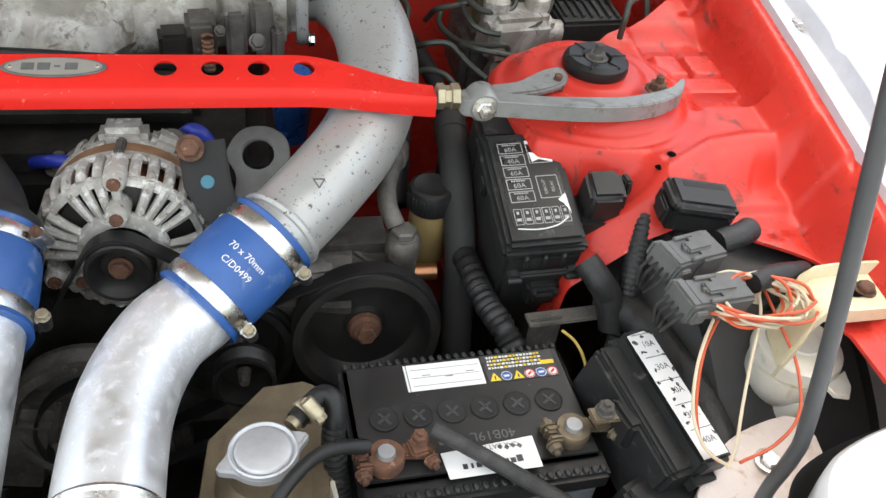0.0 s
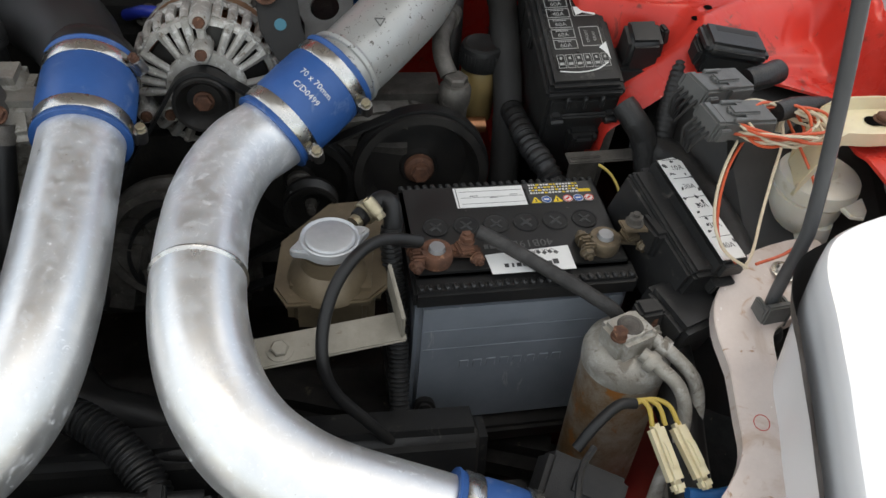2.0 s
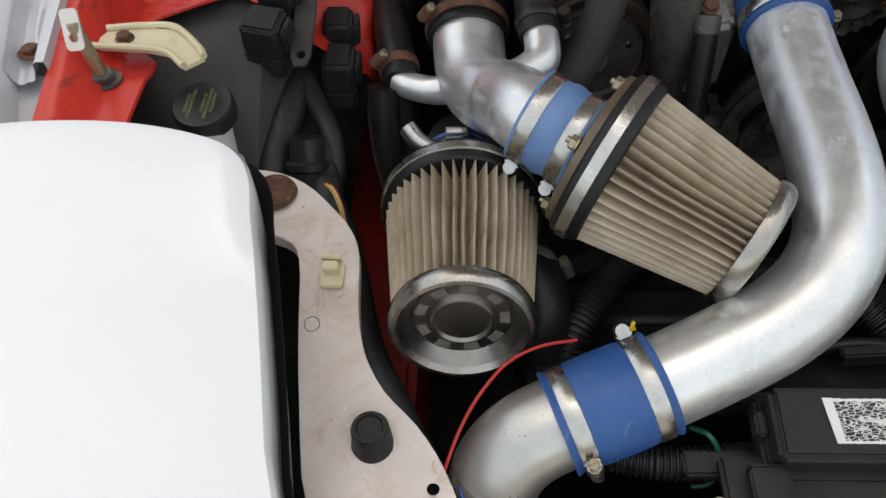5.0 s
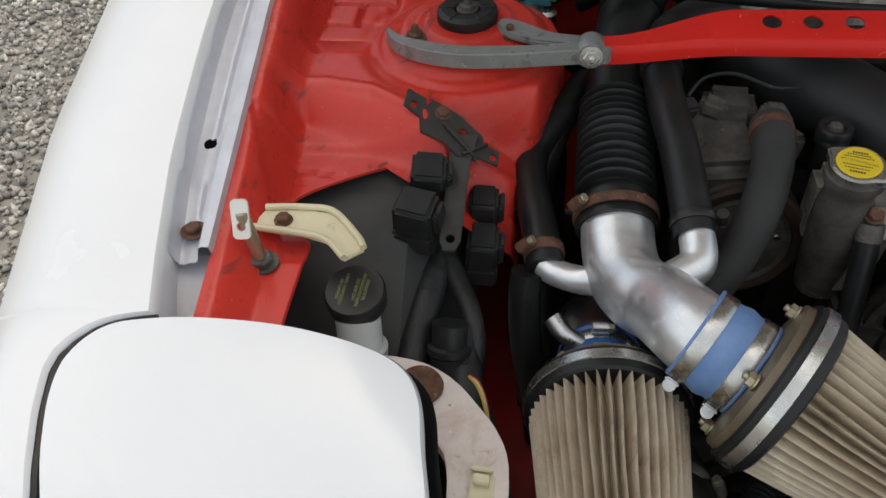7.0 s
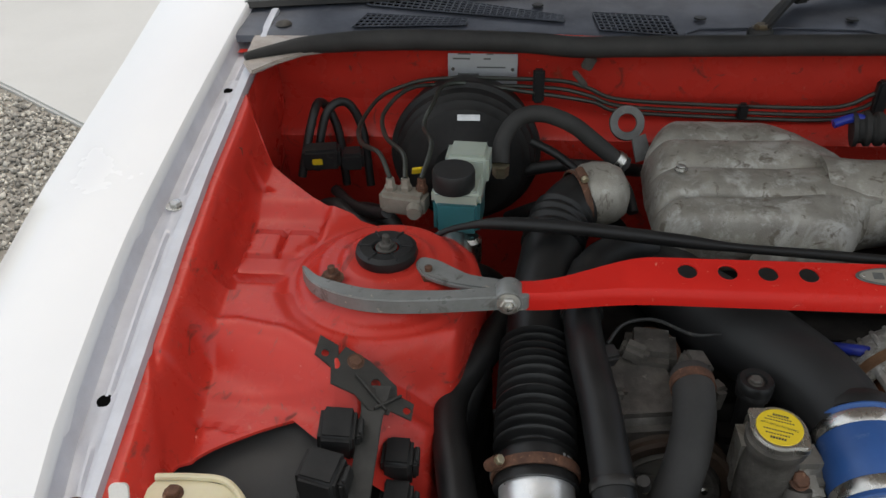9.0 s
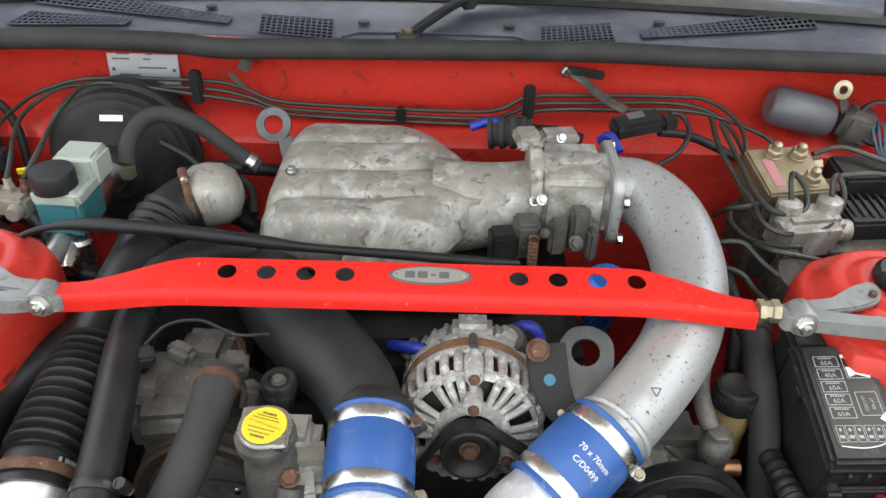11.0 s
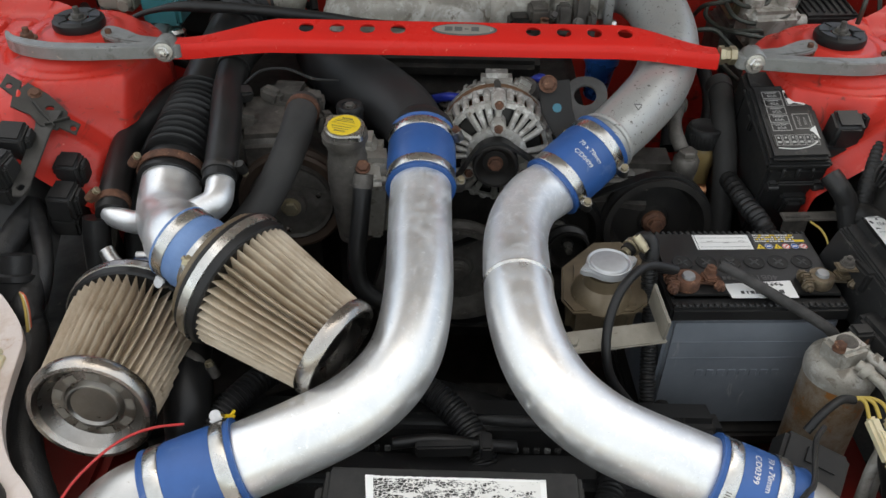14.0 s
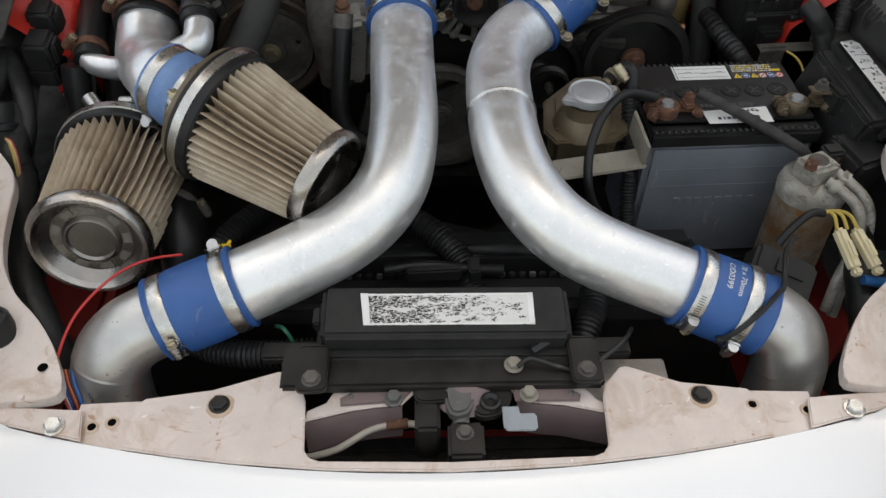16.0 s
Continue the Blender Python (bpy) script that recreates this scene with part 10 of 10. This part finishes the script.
part("cheek", merge(prism(pose(0, 0, 0.572), blob([(0.024, 0.030), (0.034, 0.026), (0.046, 0.032), (0.055, 0.026), (0.053, 0.010), (0.040, -0.002), (0.022, 0.000)], 4), 0.010, 0.002), lathe(pose(0.036, 0.010, 0.582), [(0.004, 0.001), (0.007, 0.004), (0.009, 0.003), (0.010, 0)], 22)), BLACKPAINT, latch)
part("post", merge(box(pose(0.0135, -0.024, 0.535), 0.031, 0.034, 0.045, 0.003), box(pose(0.0135, -0.044, 0.50), 0.030, 0.006, 0.07, 0.002)), BLACKPAINT, latch)
part("post_bolt", hexbolt(pose(0.0125, -0.019, 0.580), 0.0055, 0.006, 1.4), CAST_DARK, latch)
part("silver_tab", prism(pose(0.059, -0.010, 0.586), [(-0.014, 0.012), (0.000, 0.012), (0.001, 0.005), (0.013, 0.005), (0.015, 0.002), (0.015, -0.009), (0.012, -0.012), (-0.011, -0.012), (-0.014, -0.008)], 0.002, 0.0008), surface("dull_silver_tab", (0.36, 0.40, 0.44), (0.27, 0.29, 0.31), 0.5, 0.4), latch, "bright silver release tab")
for x, y in ((-0.048, 0.014), (0.070, 0.016)):
    part("latch_bolt", hexbolt(pose(x, y, 0.583), 0.0058, 0.008, 1.45), EYESTEEL if x < 0 else DULLZINC, latch)
cable("release_cable", [(-0.135, -0.015, 0.535), (-0.10, -0.012, 0.545), (-0.07, 0.000, 0.556), (-0.045, 0.004, 0.560), (-0.02, 0.002, 0.560)], 0.0032, surface("pale_cable", (0.46, 0.42, 0.36), None, 0.5), "pale bonnet release cable")
cable("release_cable_end", [(-0.055, 0.003, 0.5595), (-0.036, 0.004, 0.5605)], 0.0048, RUST, "rusty ferrule of the release cable")
cable("nose_pipe", [(-0.20, -0.028, 0.51), (-0.05, -0.035, 0.512), (0.05, -0.038, 0.514), (0.20, -0.028, 0.516)], 0.0095, RUBBER, "black pipe inside the nose", "pipe")
for k in range(2):
    fin = thing("condenser_strip", (-0.08 + 0.14 * k, -0.018, 0.50), "fine grey condenser fins inside the nose", "condenser")
    part("fins", merge(*[box(pose(-0.118 + 0.14 * k + 0.0030 * j, -0.018, 0.510, 0, 0, 20), 0.0012, 0.014, 0.010, 0) for j in range(27)]), ALU_DULL, fin)
single("condenser_core", box(pose(0, -0.012, 0.36, -10, 0, 0), 0.58, 0.02, 0.15, 0.003), ENGINE, "dark condenser core in the nose", "condenser")
cable("overflow_wire", [(0.060, 0.034, 0.600), (0.072, 0.040, 0.604), (0.095, 0.036, 0.598), (0.118, 0.034, 0.594), (0.14, 0.045, 0.60), (0.16, 0.062, 0.60), (0.175, 0.09, 0.58)], 0.0022, PLASTIC, "thin black lead on the radiator rail")
cable("black_strap", [(0.075, 0.052, 0.600), (0.092, 0.060, 0.606), (0.105, 0.072, 0.604)], 0.005, PLASTIC, "short black strap by the cover box", "strap", 6, 5)
conduit([(-0.055, 0.255, 0.575), (-0.030, 0.238, 0.582), (-0.005, 0.218, 0.578), (0.015, 0.195, 0.570), (0.028, 0.168, 0.560), (0.030, 0.150, 0.54)], 0.0135, "thick black corrugated conduit behind the radiator", 18, 0.0048)
conduit([(-0.275, 0.125, 0.555), (-0.235, 0.095, 0.560), (-0.20, 0.082, 0.563), (-0.165, 0.078, 0.565), (-0.13, 0.080, 0.565), (-0.10, 0.085, 0.56)], 0.0125, "black corrugated conduit below the coupler", 18, 0.0046)
conduit([(-0.195, 0.262, 0.575), (-0.212, 0.235, 0.580), (-0.232, 0.205, 0.575), (-0.245, 0.180, 0.56), (-0.25, 0.15, 0.52)], 0.0135, "black corrugated conduit under the filter", 18, 0.0048)
conduit([(0.150, 0.150, 0.565), (0.146, 0.125, 0.570), (0.138, 0.105, 0.568), (0.130, 0.085, 0.558), (0.128, 0.07, 0.54)], 0.0125, "black corrugated conduit beside the cover box", 18, 0.0046)
el = thing("rubber_elbow", (-0.268, 0.21, 0.54), "black rubber elbow with a clip below the filters", "hose")
part("elbow", tube([(-0.29, 0.30, 0.575), (-0.280, 0.262, 0.592), (-0.270, 0.232, 0.594), (-0.266, 0.205, 0.580), (-0.264, 0.188, 0.55), (-0.263, 0.18, 0.50)], 0.0245, 24, 8), RUBBER, el)
clamp(el, (-0.274, 0.245, 0.595), (-0.01, -0.03, 0.002), 0.0252, 0.009, (1, 0.2, 0.3), CAST_DARK)
cable("looped_wire", [(-0.16, 0.10, 0.58), (-0.15, 0.088, 0.59), (-0.142, 0.080, 0.575), (-0.146, 0.068, 0.555), (-0.16, 0.066, 0.55)], 0.002, surface("green_wire", (0.02, 0.12, 0.07), None, 0.4), "dark green looped wire", "wire")
single("yellow_connector", merge(box(pose(-0.206, 0.152, 0.634, 0, 30, 30), 0.011, 0.004, 0.003, 0.001), box(pose(-0.203, 0.156, 0.634, 0, 0, 70), 0.007, 0.003, 0.003, 0.001)), YELLOW, "small yellow wire splice by the clamp", "connector")
cable("radiator_hose", [(0.10, 0.22, 0.50), (0.06, 0.26, 0.505), (0.0, 0.29, 0.50), (-0.06, 0.32, 0.49), (-0.10, 0.38, 0.48)], 0.022, RUBBER, "black radiator hose low in the bay", "hose", 20)
cable("lower_pipe", [(0.0, 0.23, 0.545), (0.05, 0.225, 0.55), (0.10, 0.222, 0.548), (0.16, 0.215, 0.54)], 0.008, TAPE, "black taped loom across the shroud", "loom")
cable("lower_pipe", [(-0.06, 0.165, 0.585), (-0.02, 0.172, 0.583), (0.02, 0.170, 0.58), (0.06, 0.172, 0.575)], 0.006, RUBBER, "thin black hose behind the cover box", "hose")
single("fan_bracket", merge(box(pose(-0.01, 0.160, 0.577, 0, 0, 3), 0.055, 0.010, 0.016, 0.002), box(pose(0.03, 0.165, 0.575, 0, 0, 3), 0.012, 0.022, 0.018, 0.002)), PLASTIC, "black plastic bracket on the fan shroud", "bracket")

# ---- scuttle: grilles, wipers ----
def grille(name, quad, nx, ny, label):
    """A grid of bars over a black sheet that stands in for shade; quad runs front left, front right, rear right, rear
    left.
    """
    ob = thing(name, (*[sum(q[i] for q in quad) / 4 for i in (0, 1)], 0.876), label, "grille", "scuttle grilles")
    zz = lambda y: table(y, [(1.05, 0.8745), (1.11, 0.8775), (1.15, 0.8795), (1.20, 0.8835), (1.27, 0.8905)]) + 0.0012
    pt = lambda u, v: Vector((lerp(lerp(quad[0][0], quad[1][0], u), lerp(quad[3][0], quad[2][0], u), v), lerp(lerp(quad[0][1], quad[1][1], u), lerp(quad[3][1], quad[2][1], u), v), 0))
    lift = lambda p, h=0.0: Vector((p.x, p.y, zz(p.y + 0.055 * (p.x / 0.75) ** 2 * 0.5) + h))
    # Black sheet laid on the panel as the shade under the bars.
    part("recess_shade", sheet([[lift(pt(u / 6, v / 2)) for u in range(7)] for v in range(3)]), HOLE, ob)
    bars = []
    for i in range(nx + 1):
        bars.append(tube([lift(pt(i / nx, 0), 0.0016), lift(pt(i / nx, 1), 0.0016)], 0.0011, 4, 2))
    for j in range(ny + 1):
        bars.append(tube([lift(pt(0, j / ny), 0.0018), lift(pt(0.33, j / ny), 0.0018), lift(pt(0.66, j / ny), 0.0018), lift(pt(1, j / ny), 0.0018)], 0.0013, 4, 2))
    g = part("lattice", merge(*bars), COWL, ob)
    tagged(g, kind="stuff")


grille("scuttle_grille", ((-0.243, 1.078), (-0.139, 1.060), (-0.145, 1.128), (-0.250, 1.140)), 13, 6, "black plastic grid in the scuttle")
grille("scuttle_grille", ((-0.580, 1.160), (-0.292, 1.106), (-0.290, 1.127), (-0.572, 1.222)), 30, 5, "long black grid in the scuttle")
grille("scuttle_grille", ((-0.588, 1.078), (-0.430, 1.090), (-0.427, 1.111), (-0.575, 1.127)), 18, 4, "short black grid in the scuttle")
grille("scuttle_grille", ((0.143, 1.062), (0.248, 1.083), (0.250, 1.142), (0.148, 1.121)), 13, 6, "black plastic grid in the far scuttle")
grille("scuttle_grille", ((0.289, 1.094), (0.550, 1.146), (0.553, 1.205), (0.288, 1.117)), 30, 4, "long black grid in the far scuttle")
for x, y in ((-0.328, 1.165), (-0.102, 1.122), (0.104, 1.122), (0.322, 1.150), (-0.545, 1.245)):
    part("scuttle_plug", lathe(pose(x, y, table(y, [(1.11, 0.8775), (1.15, 0.8795), (1.27, 0.8905)]) + 0.003), [(0, 0.0018), (0.0075, 0.0016), (0.009, 0.0)], 18), PLASTIC, scuttle, "round black plug")
part("recess_edge", tube([(-0.127, 1.050, 0.8755), (-0.107, 1.088, 0.878), (0.110, 1.088, 0.878), (0.123, 1.052, 0.8755)], 0.0015, 6, 2), COWL, scuttle)


def wiper(piv, arm, blade, label):
    """A low pivot with its nut, a broad flat arm through the points of arm, and a jointed blade."""
    ob = thing("wiper", piv, label, "wiper", "wipers")
    part("pivot", lathe(pose(*piv), [(0, 0.012), (0.013, 0.012), (0.0165, 0.008), (0.017, 0.0), (0.017, -0.012)], 24), BLACKPAINT, ob)
    part("pivot_nut", hexbolt(pose(piv[0], piv[1], piv[2] + 0.011), 0.0085, 0.006, 1.35), BRASS, ob, "dull rusty pivot nut")
    part("arm", tube([Vector(piv) + Vector((0, 0, 0.008))] + arm, [0.0125] * 2 + [0.0135] * (len(arm) - 3) + [0.010, 0.007], 8, 8, flat=0.55), PLASTIC_DULL, ob, "flat black wiper arm")
    part("knuckle", box(along(arm[0], Vector(arm[1]) - Vector(arm[0]), (0, 0, 1)) @ pose(0, 0, -0.012), 0.018, 0.030, 0.024, 0.004, 2), PLASTIC_DULL, ob)
    part("blade", tube(blade, [0.007] + [0.011] * (len(blade) - 2) + [0.007], 8, 8, flat=0.8), RUBBER, ob, "rubber wiper blade")
    part("blade_spine", tube([Vector(p) + Vector((0, 0.006, 0.012)) for p in blade], 0.0045, 6, 6), PLASTIC, ob)
    return ob


wiper((-0.036, 1.055, 0.880), [(0.046, 1.176, 0.902), (0.15, 1.212, 0.908), (0.292, 1.236, 0.915), (0.40, 1.31, 0.945), (0.50, 1.37, 0.97)], [(0.31, 1.243, 0.918), (0.45, 1.27, 0.935), (0.60, 1.262, 0.950), (0.76, 1.235, 0.965)], "black wiper arm across the scuttle")
wiper((-0.672, 1.200, 0.876), [(-0.628, 1.222, 0.897), (-0.60, 1.30, 0.915), (-0.54, 1.37, 0.94), (-0.40, 1.39, 0.955), (-0.25, 1.385, 0.955)], [(-0.50, 1.335, 0.930), (-0.25, 1.345, 0.938), (-0.05, 1.335, 0.938), (0.11, 1.320, 0.932)], "black wiper arm and blade at the screen")
for outline in ([(-0.375, 1.040), (-0.335, 1.060), (-0.25, 1.052), (-0.13, 1.046), (-0.13, 1.030), (-0.375, 1.030)], [(0.14, 1.030), (0.14, 1.048), (0.255, 1.058), (0.335, 1.048), (0.335, 1.030)]):
    part("scuttle_edge", prism(pose(0, 0, 0.8765), outline[::-1], 0.003, 0.0008), RED, car, "red painted edge behind the seal")
sp = thing("corner_plug", (-0.71, 1.05, 0.875), "dark screw plug on the corner panel", "plug", "corner plugs")
part("plug", lathe(pose(-0.690, 1.09, 0.878), [(0, 0.006), (0.007, 0.005), (0.011, 0.002), (0.012, 0)], 18), CAST_DARK, sp)
for (a, b) in (((-0.645, 0.93), (-0.655, 1.0)), ((-0.63, 0.95), (-0.62, 1.0))):
    cable("bulkhead_loom", [(a[0], a[1], 0.72), (a[0] + 0.015, a[1] + 0.03, 0.79), (b[0] + 0.03, b[1], 0.80), (b[0] + 0.05, b[1], 0.76), (b[0] + 0.06, b[1] - 0.02, 0.68)], 0.006, TAPE, "black taped loom in the corner of the bay", "loom")
single("corner_connector", merge(box(pose(-0.615, 0.935, 0.735, 0, 0, 10), 0.05, 0.03, 0.03, 0.004), box(pose(-0.575, 0.945, 0.73, 0, 0, 10), 0.03, 0.03, 0.025, 0.004)), PLASTIC, "black connectors in the corner of the bay", "connector")
single("yellow_tag", box(pose(-0.618, 0.919, 0.745, 10, 0, 8), 0.014, 0.002, 0.010, 0.001), YELLOW, "tiny yellow tag on a connector", "tag")
cable("wiring_loom", [(-0.60, 0.93, 0.70), (-0.57, 0.88, 0.71), (-0.54, 0.84, 0.725), (-0.515, 0.81, 0.74), (-0.505, 0.79, 0.755)], 0.0075, TAPE, "black sheathed loom beside the servo", "loom")
cable("wiring_loom", [(-0.56, 0.76, 0.725), (-0.52, 0.75, 0.742), (-0.47, 0.745, 0.748), (-0.43, 0.735, 0.745)], 0.010, TAPE, "black loom behind the strut tower", "loom")
# Generic black looms and hoses, added to darken these corners of the bay.
for pts, r, lab in (
    ([(-0.655, 0.90, 0.66), (-0.60, 0.89, 0.70), (-0.56, 0.85, 0.705), (-0.52, 0.83, 0.69), (-0.50, 0.80, 0.65)], 0.011, "black taped loom low beside the servo"),
    ([(-0.64, 0.96, 0.62), (-0.58, 0.94, 0.66), (-0.53, 0.91, 0.67), (-0.50, 0.88, 0.64), (-0.48, 0.84, 0.60)], 0.013, "thick black loom below the servo"),
    ([(-0.56, 0.80, 0.66), (-0.50, 0.77, 0.69), (-0.44, 0.76, 0.70), (-0.39, 0.76, 0.69), (-0.36, 0.78, 0.65)], 0.012, "black hose under the brake cylinder"),
    ([(-0.36, 0.93, 0.66), (-0.31, 0.90, 0.70), (-0.27, 0.88, 0.71), (-0.23, 0.87, 0.70), (-0.20, 0.87, 0.66)], 0.012, "black hose between servo and manifold"),
    ([(-0.38, 0.98, 0.70), (-0.30, 0.96, 0.73), (-0.24, 0.95, 0.735), (-0.18, 0.97, 0.72), (-0.10, 0.985, 0.71)], 0.009, "black loom under the brake lines"),
    ([(0.30, 0.66, 0.62), (0.31, 0.72, 0.66), (0.32, 0.79, 0.68), (0.33, 0.87, 0.68), (0.34, 0.94, 0.66)], 0.013, "black hose behind the intake elbow"),
    ([(0.36, 0.70, 0.62), (0.37, 0.75, 0.66), (0.36, 0.82, 0.69), (0.33, 0.90, 0.71), (0.30, 0.97, 0.71)], 0.010, "black taped loom behind the intake elbow"),
    ([(0.38, 0.68, 0.60), (0.40, 0.73, 0.65), (0.44, 0.76, 0.67), (0.50, 0.77, 0.66), (0.55, 0.78, 0.63)], 0.011, "black taped loom below the modulator")):
    cable("wiring_loom" if "loom" in lab else "rubber_hose", pts, r, TAPE if "loom" in lab else RUBBER, lab, "loom" if "loom" in lab else "hose")
for pts in (
    [(0.300, 0.900, 0.735), (0.318, 0.890, 0.752), (0.335, 0.865, 0.750), (0.328, 0.840, 0.735), (0.305, 0.835, 0.722), (0.300, 0.860, 0.715)],
    [(0.325, 0.820, 0.715), (0.345, 0.800, 0.735), (0.372, 0.795, 0.738), (0.392, 0.775, 0.725), (0.410, 0.760, 0.715)],
    [(0.318, 0.770, 0.700), (0.338, 0.765, 0.722), (0.362, 0.755, 0.722), (0.380, 0.742, 0.705), (0.40, 0.735, 0.69)]):
    cable("brake_pipe", pts, 0.0036, LINE, "thin bent steel pipe looping in the shade", "pipe", 8, 8)
